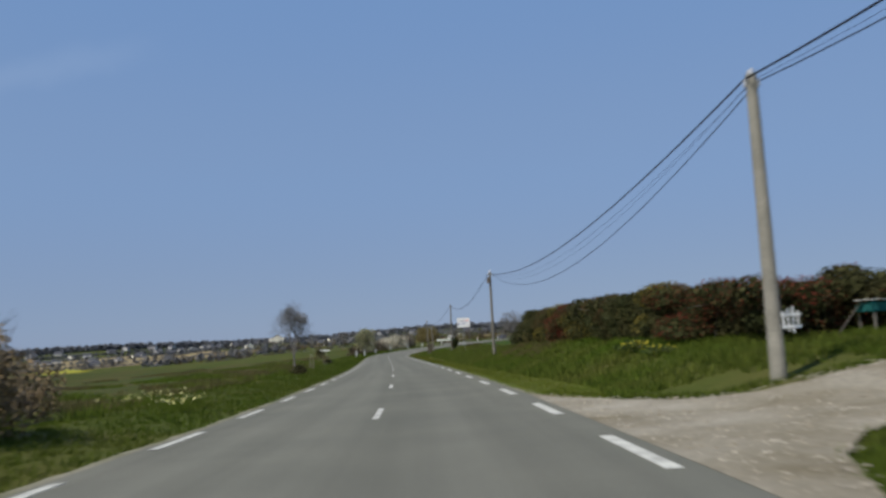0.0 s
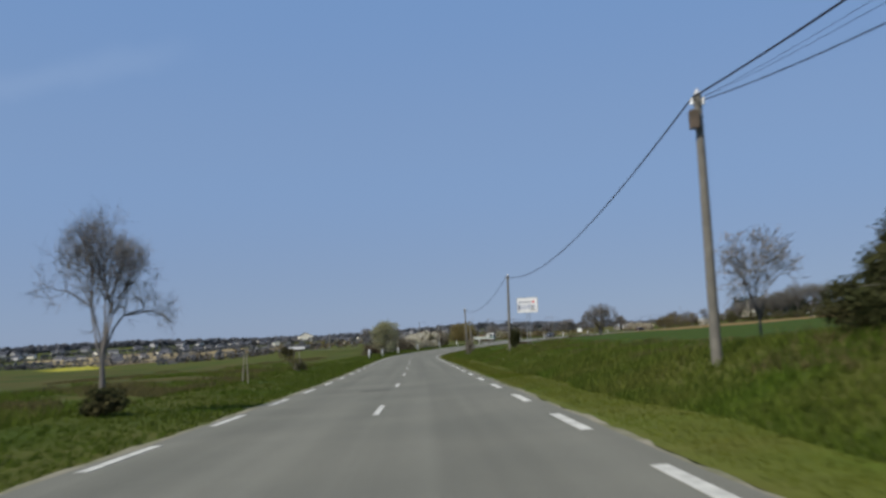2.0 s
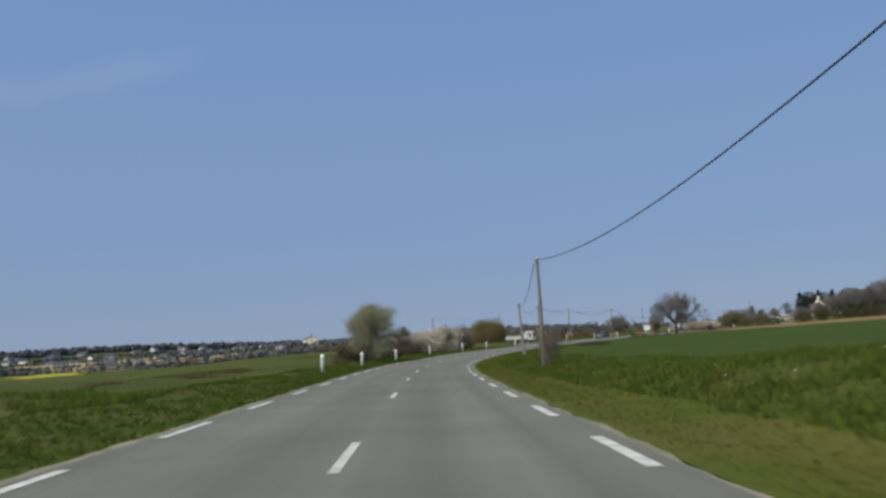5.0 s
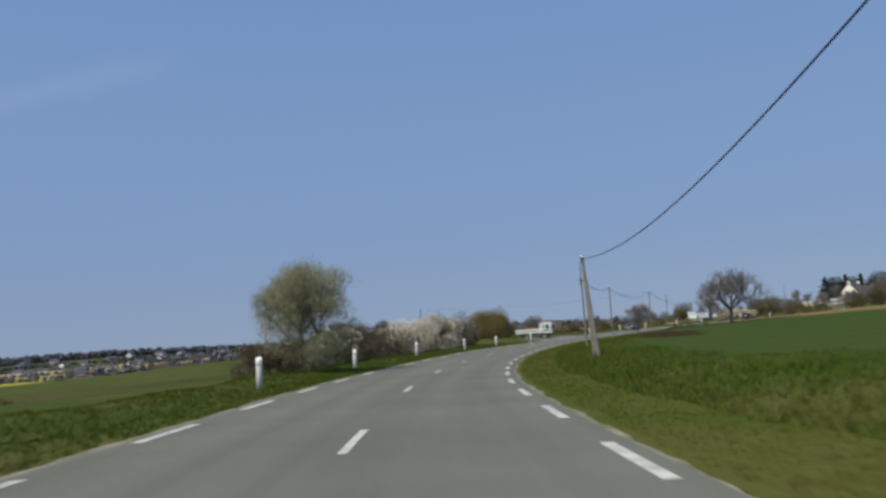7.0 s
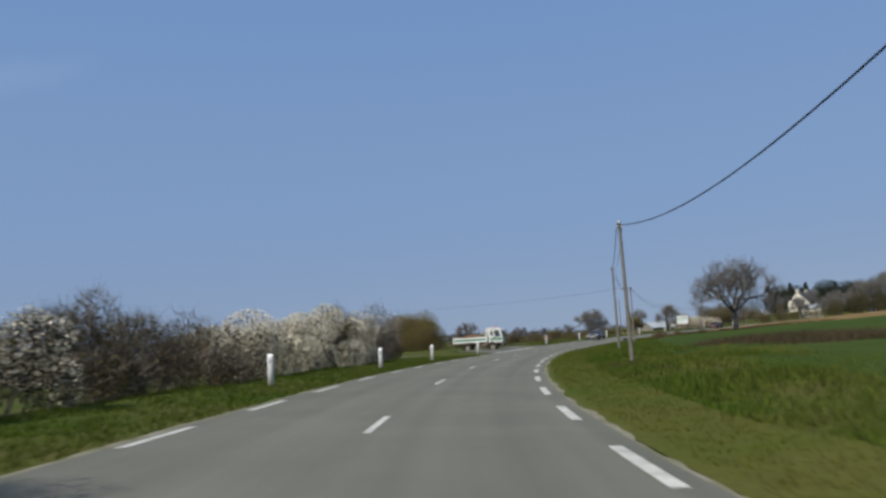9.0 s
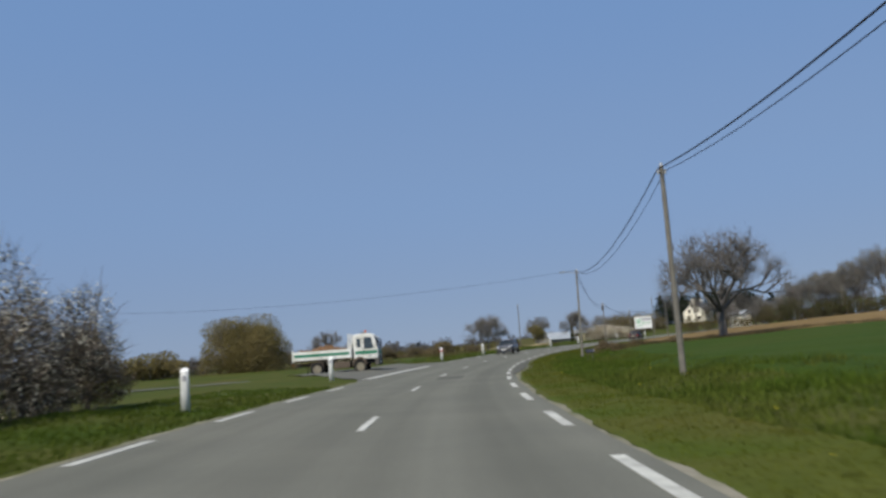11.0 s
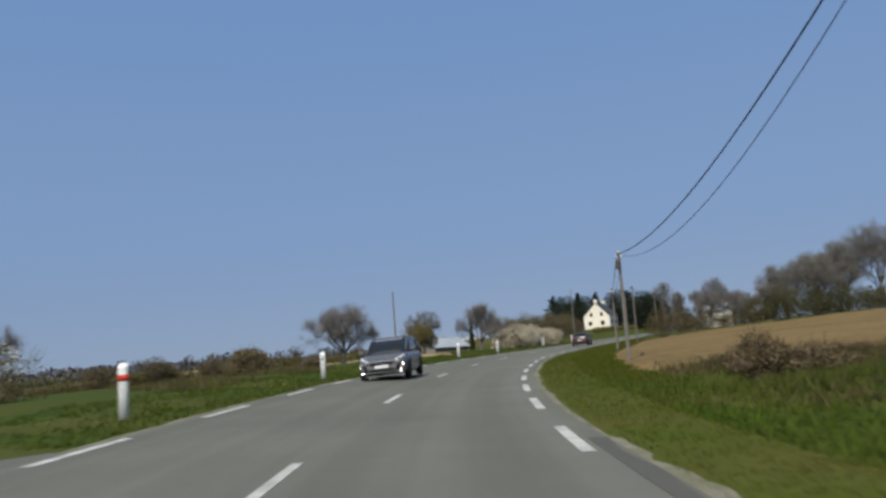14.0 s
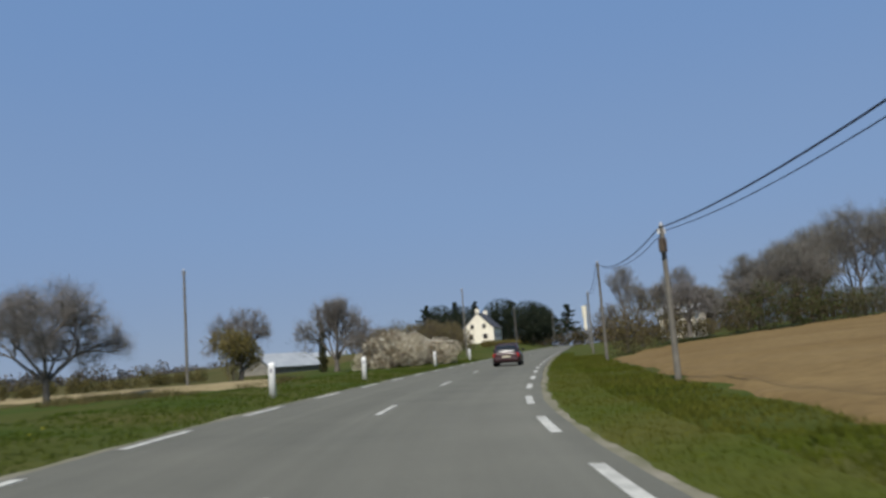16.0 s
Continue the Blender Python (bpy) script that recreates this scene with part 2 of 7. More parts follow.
SHEET = mat("grey_roof_sheet", (0.34, 0.36, 0.37), (0.27, 0.29, 0.30), 0.8, 0.6)
GLASS = mat("dark_glass", (0.016, 0.020, 0.024), None, 1, 0.22, spec=0.3)
SHUTTER = mat("brown_shutters", (0.14, 0.09, 0.06), None, 3, 0.7)
RUBBER = mat("tyre_rubber", (0.022, 0.022, 0.023), (0.035, 0.033, 0.030), 6, 0.9)
RIM = mat("dusty_rim", (0.30, 0.27, 0.20), (0.18, 0.16, 0.12), 5, 0.7, metal=0.1)
ALLOY = mat("alloy_rim", (0.55, 0.56, 0.57), None, 5, 0.3, metal=0.8)
CARRED = mat("dark_red_paint", (0.034, 0.010, 0.011), (0.028, 0.009, 0.010), 2, 0.30, spec=0.5)
CARGREY = mat("silver_grey_paint", (0.150, 0.142, 0.138), (0.125, 0.118, 0.114), 2, 0.24, metal=0.35, spec=0.5)
CARWHITE = mat("white_car_paint", (0.72, 0.72, 0.70), (0.66, 0.66, 0.64), 2, 0.35, spec=0.5)
TRUCKWHITE = mat("white_lorry_paint", (0.72, 0.72, 0.68), (0.54, 0.53, 0.46), 1.4, 0.45)
TRUCKGREEN = mat("green_lorry_paint", (0.030, 0.200, 0.115), (0.040, 0.165, 0.098), 1.5, 0.4)
# blue-grey base colour stands in for sky showing in the cab panes
CABGLASS = mat("cab_glass", (0.045, 0.062, 0.075), None, 1, 0.10, spec=0.6)
TRIMGREY = mat("dusty_grey_trim", (0.125, 0.118, 0.105), (0.085, 0.080, 0.072), 2, 0.7)
CHASSIS = mat("dusty_chassis", (0.085, 0.070, 0.055), (0.13, 0.10, 0.075), 3, 0.9)
BLACKTRIM = mat("black_trim", (0.02, 0.02, 0.022), None, 4, 0.6)
CHROME = mat("bright_trim", (0.7, 0.7, 0.7), None, 4, 0.2, metal=0.9)
LAMP = mat("clear_lamp_glass", (0.55, 0.56, 0.57), None, 4, 0.25, spec=0.6)
REDLAMP = mat("red_lamp_glass", (0.36, 0.015, 0.012), None, 4, 0.2, spec=0.6)
ORANGE = mat("orange_beacon", (0.60, 0.14, 0.05), None, 4, 0.3)
SOIL = mat("brown_soil_load", (0.17, 0.095, 0.050), (0.11, 0.070, 0.040), 2.5, 0.95, bump=0.9, fine=9)
SIGNWHITE = mat("white_sign_face", (0.70, 0.70, 0.68), (0.60, 0.60, 0.58), 1, 0.5)
NAVY = mat("navy_sign_face", (0.004, 0.008, 0.022), (0.004, 0.007, 0.018), 2, 0.7)
SIGNRED = mat("red_sign_print", (0.62, 0.05, 0.05), None, 2, 0.5)
SIGNGREY = mat("grey_sign_print", (0.20, 0.21, 0.26), None, 2, 0.5)
SIGNGREEN = mat("pale_green_print", (0.30, 0.52, 0.36), None, 2, 0.5)
PALEPRINT = mat("pale_grey_print", (0.40, 0.42, 0.48), (0.34, 0.36, 0.42), 3, 0.5)
STEEL = mat("galvanised_steel", (0.40, 0.41, 0.42), (0.30, 0.31, 0.32), 4, 0.5, metal=0.6)
TEAL = mat("teal_painted_metal", (0.028, 0.15, 0.14), (0.024, 0.12, 0.11), 2, 0.6)
PLATE = mat("pale_plate", (0.62, 0.58, 0.42), None, 4, 0.5)


# ---- mesh helpers ----
def mesh_object(name, verts, faces, material, smooth=False):
    me = bpy.data.meshes.new(name)
    me.from_pydata([tuple(v) for v in verts], [], [tuple(f) for f in faces])
    me.materials.append(material)
    if smooth:
        me.shade_smooth()
    return new(name, me)


def polys(name, verts, size, material):
    """One mesh of loose polygons, size corners each, from an array of corners."""
    verts = np.asarray(verts, dtype=np.float32).reshape(-1, 3)
    me = bpy.data.meshes.new(name)
    count = len(verts) // size
    me.vertices.add(len(verts)), me.loops.add(len(verts)), me.polygons.add(count)
    me.vertices.foreach_set("co", verts.ravel())
    me.loops.foreach_set("vertex_index", np.arange(len(verts), dtype=np.int32))
    me.polygons.foreach_set("loop_start", np.arange(0, len(verts), size, dtype=np.int32))
    me.materials.append(material)
    me.update(calc_edges=True)
    return new(name, me)


def part(name, bm, material, parent, label=""):
    """Links a bmesh as one mesh object under a thing or a part."""
    me = bpy.data.meshes.new(name)
    bm.to_mesh(me)
    bm.free()
    me.materials.append(material)
    ob = new(name, me)
    ob.parent = parent
    if label:
        ob["label"] = label
    return ob


def under(ob, parent, label=""):
    ob.parent = parent
    if label:
        ob["label"] = label
    return ob


def thing(name, m, label, category, group="", kind=""):
    e = new(name)
    e.empty_display_size = 0.3
    e.matrix_basis = m
    return tagged(e, label, category, group, kind)


def box(size, at=(0, 0, 0), bevel=0.0, bm=None, rot=None):
    own = bmesh.new()
    m = Matrix.Translation(at) @ (rot or Matrix.Identity(4)) @ Matrix.Diagonal((*size, 1))
    bmesh.ops.create_cube(own, size=1.0, matrix=m)
    if bevel:
        bmesh.ops.bevel(own, geom=own.edges[:], offset=bevel, segments=2, affect="EDGES", profile=0.6)
    if bm is None:
        return own
    me = bpy.data.meshes.new("tmp")
    own.to_mesh(me)
    own.free()
    bm.from_mesh(me)
    bpy.data.meshes.remove(me)
    return bm


def rod(a, b, ra, rb, sides=8, bm=None):
    bm = bm or bmesh.new()
    a, b = Vector(a), Vector(b)
    d = b - a
    m = Matrix.Translation((a + b) / 2) @ d.to_track_quat("Z", "Y").to_matrix().to_4x4()
    bmesh.ops.create_cone(bm, cap_ends=True, segments=sides, radius1=ra, radius2=rb, depth=d.length, matrix=m)
    return bm


def loft(rings, cap=True):
    """A skin over rings of equal point count."""
    bm = bmesh.new()
    vs = [[bm.verts.new(p) for p in r] for r in rings]
    k = len(rings[0])
    for a, b in zip(vs, vs[1:]):
        for i in range(k):
            bm.faces.new((a[i], a[(i + 1) % k], b[(i + 1) % k], b[i]))
    if cap:
        bm.faces.new(vs[0][::-1]), bm.faces.new(vs[-1])
    bmesh.ops.recalc_face_normals(bm, faces=bm.faces[:])
    for f in bm.faces:
        f.smooth = len(f.verts) == 4
    return bm


def quad_panel(pts, thick=0.012):
    """A thin solid panel through the given corners."""
    bm = bmesh.new()
    pts = [Vector(p) for p in pts]
    nrm = (pts[1] - pts[0]).cross(pts[2] - pts[0]).normalized() * thick
    a, b = [bm.verts.new(p + nrm) for p in pts], [bm.verts.new(p - nrm) for p in pts]
    k = len(pts)
    bm.faces.new(a), bm.faces.new(b[::-1])
    for i in range(k):
        bm.faces.new((a[i], b[i], b[(i + 1) % k], a[(i + 1) % k]))
    bmesh.ops.recalc_face_normals(bm, faces=bm.faces[:])
    return bm


# ---- the road's line: x, y, z, cross fall ----
ROAD = [
    (-1.00, -120.0, 1.30, 0.0),
    (-1.00, -40.0, 0.42, -0.3),
    (-1.00, -0.02, -0.01, -0.5),
    (-1.52, 19.98, -0.25, -1.4),
    (-2.47, 39.95, -0.46, -1.4),
    (-3.66, 59.92, -0.66, -1.6),
    (-4.95, 79.88, -0.84, -1.2),
    (-6.32, 99.83, -0.95, -0.5),
    (-7.79, 119.78, -1.03, 0.1),
    (-9.21, 139.73, -1.12, 0.9),
    (-10.36, 159.69, -1.17, 1.3),
    (-10.67, 179.69, -1.15, 1.6),
    (-9.53, 199.65, -1.02, 1.5),
    (-6.83, 219.46, -0.76, 1.6),
    (-2.90, 239.07, -0.50, 1.4),
    (2.00, 258.46, -0.27, 1.0),
    (8.03, 277.52, 0.01, 1.5),
    (15.27, 296.16, 0.39, 2.2),
    (24.02, 314.14, 0.83, 2.1),
    (27.38, 320.16, 0.96, 1.9),
    (36.80, 335.5, 1.30, 1.6),
    (48.90, 351.3, 1.72, 1.2),
    (68.00, 374.6, 2.35, 0.8),
    (100.8, 412.3, 3.50, 0.3),
    (166.0, 488.0, 5.60, 0.0),
    (301.0, 643.0, 9.00, 0.0),
]
_r = np.array(ROAD)
_k = np.concatenate([[0], np.cumsum(np.hypot(*np.diff(_r[:, :2], axis=0).T))])
_k -= _k[2]
_sl = np.gradient(_r, _k, axis=0)
SF = np.arange(-120.0, _k[-1], 0.5)
_i = np.clip(np.searchsorted(_k, SF, side="right") - 1, 0, len(_k) - 2)
_h = (_k[_i + 1] - _k[_i])[:, None]
_u = ((SF - _k[_i])[:, None]) / _h
CL = (2 * _u**3 - 3 * _u**2 + 1) * _r[_i] + (_u**3 - 2 * _u**2 + _u) * _h * _sl[_i] + (-2 * _u**3 + 3 * _u**2) * _r[_i + 1] + (_u**3 - _u**2) * _h * _sl[_i + 1]
_g = np.gradient(CL[:, :2], axis=0)
_g /= np.hypot(_g[:, 0], _g[:, 1])[:, None]


def line_at(s):
    """Centre x, y, z, cross fall and the unit way ahead, at s metres along the road; straight on past both ends."""
    s = np.asarray(s, dtype=float)
    q = np.clip(s, SF[0], SF[-1])
    c = [np.interp(q, SF, CL[:, k]) for k in range(4)]
    gx, gy = np.interp(q, SF, _g[:, 0]), np.interp(q, SF, _g[:, 1])
    over = s - q
    return c[0] + gx * over, c[1] + gy * over, c[2] + np.clip(over, -400, 400) * 0.008, c[3], gx, gy


def bilinear(ts, td, z, s, d):
    z = np.array(z)
    cols = np.array([np.interp(s, ts, z[k]) for k in range(len(td))])
    s, d = np.asarray(s, float), np.clip(np.asarray(d, float), td[0], td[-1])
    i = np.clip(np.searchsorted(td, d, side="right") - 1, 0, len(td) - 2)
    td = np.array(td)
    u = (d - td[i]) / (td[i + 1] - td[i])
    cols = cols.reshape(len(td), -1)
    r = np.arange(cols.shape[1])
    iv, uv = np.broadcast_to(i, s.shape).ravel() if s.shape else np.array([i]).ravel(), np.broadcast_to(u, s.shape).ravel() if s.shape else np.array([u]).ravel()
    out = cols[iv, r] * (1 - uv) + cols[iv + 1, r] * uv
    return out.reshape(s.shape) if s.shape else float(out[0])


# height of the roadside over the road, by distance from the centre line
RS = [-60, 5, 15, 20, 26, 55, 68, 108, 135, 200, 260, 300, 340]
RD = [3.9, 5.4, 6.4, 8.2, 12, 30, 60]
RZ = [
    [-0.04] * 13,
    [-0.05, -0.02, 0.02, 0.02, 0.02, 0, -0.02, -0.02, -0.03, -0.04, -0.05, -0.05, -0.05],
    [0, 0.05, 0.15, 0.2, 0.35, 0.3, 0.2, 0.3, 0.05, 0, -0.1, -0.15, -0.1],
    [0.3, 0.1, 0.35, 0.8, 1.15, 1.2, 0.7, 1.05, 0.4, 0.2, 0, -0.2, -0.1],
    [0.6, 0.5, 0.8, 1, 1.35, 1.35, 1.1, 1.6, 0.65, 0.4, 0.3, 0.25, 0.25],
    [1.4, 1.3, 1.4, 1.55, 1.7, 1.8, 1.9, 2.3, 1.7, 1.25, 1.05, 1, 0.95],
    [2.4, 2.4, 2.4, 2.6, 2.6, 2.8, 3, 3.1, 2.9, 2.5, 2.1, 2, 2],
]
LD = [3.9, 5.5, 7.0, 8.5, 10, 12.5, 18, 60]
LS = [-60, 100, 200, 262, 272, 300, 340, 430, 475, 640]
LZ = [
    [-0.04] * 10,
    [-0.02, -0.02, 0.0, 0.0, 0.0, 0.0, 0.05, 0.05, 0.1, 0.1],
    [0.0, 0.05, 0.1, 0.1, 0.05, 0.1, 0.15, 0.15, 0.5, 0.5],
    [0.05, 0.15, 0.15, 0.15, 0.1, 0.1, 0.2, 0.2, 0.9, 0.9],
    [-0.30, -0.20, 0.0, 0.1, 0.1, 0.1, 0.2, 0.25, 1.3, 1.3],
    [-0.20, -0.1, 0.0, 0.1, 0.1, 0.1, 0.25, 0.3, 1.7, 1.8],
    [-0.2, -0.15, -0.15, 0.1, 0.1, 0.1, 0.15, 0.3, 2.2, 2.4],
    [-1.2, -1.8, -2.4, -0.6, 0.0, 0.3, -1.0, -0.2, 1.8, 2.2],
]
# the lie of the land further off: x, y, z
LAND = np.array([
    (-80, 60, -1.4), (-90, 160, -2.2), (-170, 220, -4.5), (-160, 0, -4), (-376, 820, -10.5), (-300, 500, -10), (-120, 420, -4.8), (-125, 328, -6.2), (-250, 590, -10), (-320, 700, -10.8), (-190, 460, -7.4), (-400, 850, -9.5),
    (-100, 700, 2), (-202, 1026, 8.5), (-10, 720, 9), (3, 570, 6.5), (40, 450, 4), (-500, 1320, 13), (-900, 1000, 5), (-1200, 500, 6),
    (0, 1400, 20), (-1000, -500, 15), (80, 60, 3), (70, 160, 2.4), (95, 230, 2.6), (120, 290, 3.4), (150, 390, 5.5), (190, 520, 8.5),
    (290, 300, 6), (220, 100, 6), (500, 900, 22), (900, 350, 24), (700, -400, 20), (0, -500, 4), (-900, 1700, 20), (1500, 1600, 40),
])


def land(x, y):
    x, y = np.asarray(x, float), np.asarray(y, float)
    w = 1.0 / (np.hypot(x[..., None] - LAND[:, 0], y[..., None] - LAND[:, 1]) + 25.0) ** 2.6
    return (w * LAND[:, 2]).sum(-1) / w.sum(-1)


def wob(x, y, k):
    return np.sin(x * 1.7 * k + 1.3) * np.sin(y * 1.3 * k + 0.4) * 0.6 + np.sin(x * 3.9 * k + y * 2.7 * k) * 0.4


def spot(s, d):
    """The plan place at s along and d beside the road (right is plus); fanned outwards far off on the inner side of the bend."""
    s, d = np.asarray(s, float), np.asarray(d, float)
    x, y, z, b, gx, gy = line_at(s)
    near = np.minimum(d, 100.0)
    beyond = np.maximum(d - 100.0, 0.0)
    a = np.radians(np.interp(s, [-120, 560], [105, 45]))
    return x + gy * near + np.sin(a) * beyond, y - gx * near + np.cos(a) * beyond


def height(s, d):
    """The ground's height there."""
    s, d = np.broadcast_arrays(np.asarray(s, float), np.asarray(d, float))
    x, y, z, b, gx, gy = line_at(s)
    px, py = spot(s, d)
    fall = -np.clip(d, -3.9, 3.9) * np.tan(np.radians(b))
    rel = np.where(d >= 0, bilinear(RS, RD, RZ, s, np.maximum(d, 3.9)), bilinear(LS, LD, LZ, s, np.maximum(-d, 3.9)))
    side = np.clip((np.abs(d) - 4.5) / 2.5, 0, 1)
    rel = np.where(np.abs(d) < 3.9, -0.04, rel) + side * (0.05 * wob(px, py, 0.9) + 0.10 * wob(px, py, 0.21))
    nearz = z + fall + rel
    f = np.clip((np.abs(d) - 45) / 70, 0, 1)
    f = f * f * (3 - 2 * f)
    return nearz * (1 - f) + land(px, py) * f


def gp(s, d, up=0.0):
    x, y = spot(s, d)
    return Vector((float(x), float(y), float(height(s, d)) + up))


def heading(s):
    """Degrees to turn a thing's own y axis along the road."""
    q = line_at(s)
    return math.degrees(math.atan2(-float(q[4]), float(q[5])))


def sheet(name, ss, dd, material, lift, label, thick=0.0):
    """A ground sheet over the crossings of the stations ss and the offsets dd (dd may be a function of s)."""
    ss = np.asarray(ss, float)
    D = np.array([dd(s) for s in ss]) if callable(dd) else np.tile(np.asarray(dd, float), (len(ss), 1))
    Sg = np.repeat(ss[:, None], D.shape[1], axis=1)
    X, Y = spot(Sg, D)
    Z = height(Sg, D) + lift
    n, k = D.shape
    verts = np.stack([X, Y, Z], -1).reshape(-1, 3)
    faces = [(i * k + j, i * k + j + 1, (i + 1) * k + j + 1, (i + 1) * k + j) for i in range(n - 1) for j in range(k - 1)]
    ob = mesh_object(name, verts, faces, material, smooth=True)
    return tagged(ob, label, "ground", kind="structure")


GS = [-3000, -1200, -500, -250, -120] + list(np.arange(-60, 440, 3.0)) + [445, 455, 462, 470, 480, 490, 505, 520, 540, 560, 580, 600, 620, 700, 850, 1100, 1600, 3000]
GD = [-3200, -2200, -1700, -1450, -1250, -1050, -850, -770, -700, -640, -600, -560, -520, -480, -445, -410, -380, -350, -310, -280, -250, -180, -130, -100, -80, -68, -58, -49, -42, -36, -31, -27, -24, -21, -18, -16, -14.5, -12.5, -11, -10, -9, -8, -7, -6.2, -5.4, -4.7, -4.1, -3.6,
      0, 3.6, 4.1, 4.7, 5.4, 6.0, 6.6, 7.4, 8.2, 9.2, 10.5, 12, 14, 16.5, 19, 22, 25, 28, 31, 34, 37.5, 41, 45, 49, 53, 57.5, 62, 67, 73, 80, 88, 100, 150, 230, 350, 550, 900, 1600, 3000]
tagged(sheet("ground", GS, GD, ROUGH, -0.02, "rough spring grass over gently rolling farmland"), kind="structure")

# carriageway: a solid slab with worn edges
rs = np.concatenate([np.arange(-100, 420, 2.0), np.arange(420, 700, 10.0)])


def edge_right(s):
    return 3.60 + float(np.interp(s, [266, 276, 284, 291, 305], [0, 0.6, 0.6, 0.22, 0.05])) + 0.02 * math.sin(s * 0.7) + 0.012 * math.sin(s * 1.6)


def road_profile(s):
    e = edge_right(s)
    l = -3.60 + 0.03 * math.sin(s * 0.8) + 0.015 * math.sin(s * 1.7)
    return [l, -3.3, -1.7, 0.0, 1.7, 3.3, 3.5, e]


def slab(name, ss, prof, material, top, label, side=0.12):
    ss = np.asarray(ss, float)
    D = np.array([prof(s) for s in ss])
    x, y, z, b, gx, gy = line_at(ss)
    X, Y = x[:, None] + gy[:, None] * D, y[:, None] - gx[:, None] * D
    Z = z[:, None] - D * np.tan(np.radians(b))[:, None] + top
    n, k = D.shape
    vt = np.stack([X, Y, Z], -1)
    lo, hi = vt[:, :1].copy(), vt[:, -1:].copy()
    lo[..., 2] -= side
    hi[..., 2] -= side
    v = np.concatenate([lo, vt, hi], axis=1)
    k += 2
    faces = [(i * k + j, i * k + j + 1, (i + 1) * k + j + 1, (i + 1) * k + j) for i in range(n - 1) for j in range(k - 1)]
    ob = mesh_object(name, v.reshape(-1, 3), faces, material)
    across = np.concatenate([D[:, :1], D, D[:, -1:]], axis=1).ravel()
    along = np.repeat(ss, k)
    uv = ob.data.uv_layers.new(name="lane")
    idx = np.zeros(len(ob.data.loops), dtype=np.int32)
    ob.data.loops.foreach_get("vertex_index", idx)
    uv.data.foreach_set("uv", np.stack([across[idx], along[idx]], -1).astype(np.float32).ravel())
    return tagged(ob, label, "road", kind="structure")


slab("road", rs, road_profile, ASPHALT, 0.0, "grey worn asphalt country road with a gentle bend")
slab("road_widening", np.arange(264, 300, 1.5), lambda s: [3.48, 3.5 + (edge_right(s) - 3.5) * 0.5, edge_right(s) - 0.05 + 0.04 * math.sin(s * 2.3)], PATCHED, 0.006, "darker asphalt strip widening the road edge")
for side_, lab in ((1, "sandy crumbling strip along the asphalt edge"), (-1, "sandy gravel strip beside the road edge")):
    def strip_d(s, q=side_):
        e = edge_right(s) if q > 0 else 3.60
        w = (0.15 + 0.05 * float(np.interp(s, [296, 308], [0, 1])) if q > 0 else 0.26) + 0.04 * math.sin(s * 0.6) + 0.035 * math.sin(s * 1.9 + 1) + 0.03 * math.sin(s * 4.7) + (0.10 * float(np.interp(s, [262, 274, 288, 305], [0, 1, 1, 0])) if q > 0 else 0)
        return sorted([q * (e - 0.12), q * (e + w)])
    sheet("verge_edge", np.arange(-100, 420, 0.5), strip_d, SAND, 0.014, lab)


def field(name, test, material, label, lift=0.012):
    """A piece of the land with its own cover: the ground's own facets where test(s, d) holds, laid a little higher."""
    gs, gd = np.array(GS, float), np.array(GD, float)
    sc, dc = (gs[:-1] + gs[1:]) / 2, (gd[:-1] + gd[1:]) / 2
    used, verts, faces = {}, [], []

    def corner(i, j):
        if (i, j) not in used:
            used[(i, j)] = len(verts)
            x, y = spot(gs[i], gd[j])
            verts.append((float(x), float(y), float(height(gs[i], gd[j])) - 0.02 + lift))
        return used[(i, j)]

    for i in range(len(sc)):
        for j in range(len(dc)):
            if test(sc[i], dc[j]):
                faces.append((corner(i, j), corner(i, j + 1), corner(i + 1, j + 1), corner(i + 1, j)))
    return tagged(mesh_object(name, verts, faces, material, smooth=True), label, "field", kind="structure")




def mown_edge(s):
    """Where the mown verge on the right gives way to the long grass of the bank."""
    return float(np.interp(s, [17, 24, 45, 80, 130, 175, 230, 300, 330, 420], [4.9, 5.45, 5.15, 5.5, 6.0, 5.75, 5.9, 5.6, 5.4, 5.2])) + 0.10 * math.sin(s * 0.37) + 0.06 * math.sin(s * 0.93 + 1)


sheet("mown_verge", np.arange(17, 66.1, 1.0), lambda s: list(np.linspace(3.72, mown_edge(s), 5)), MOWN, 0.012, "mown lighter grass verge beside the road")
sheet("trodden_verge", np.arange(66, 420, 1.0), lambda s: list(np.linspace(3.72, mown_edge(s), 5)), VERGE, 0.012, "short worn grass verge beside the road")

# markings
PH_R = [(9, 2.95), (60, 3.5), (100, 4.8), (145, 6.05), (195, 6.74), (261, 7.97), (286, 6.46), (305, 5.9), (316, 4.06), (335, 3.79)]
PH_L = [(15, 2.11), (68, 2.85), (95, 3.6), (148, 4.9), (180, 4.79), (219, 4.9), (312, 6.8), (342, 4.23)]
PH_C = [(18, 5.14), (46, 7.11), (61, 9.19), (88, 10.26), (102, 11.0), (145, 14.9), (158, 15.5), (186, 17.4), (215, 20.1), (269, 22.4), (295, 22.5), (308, 21.9), (347, 22.0)]


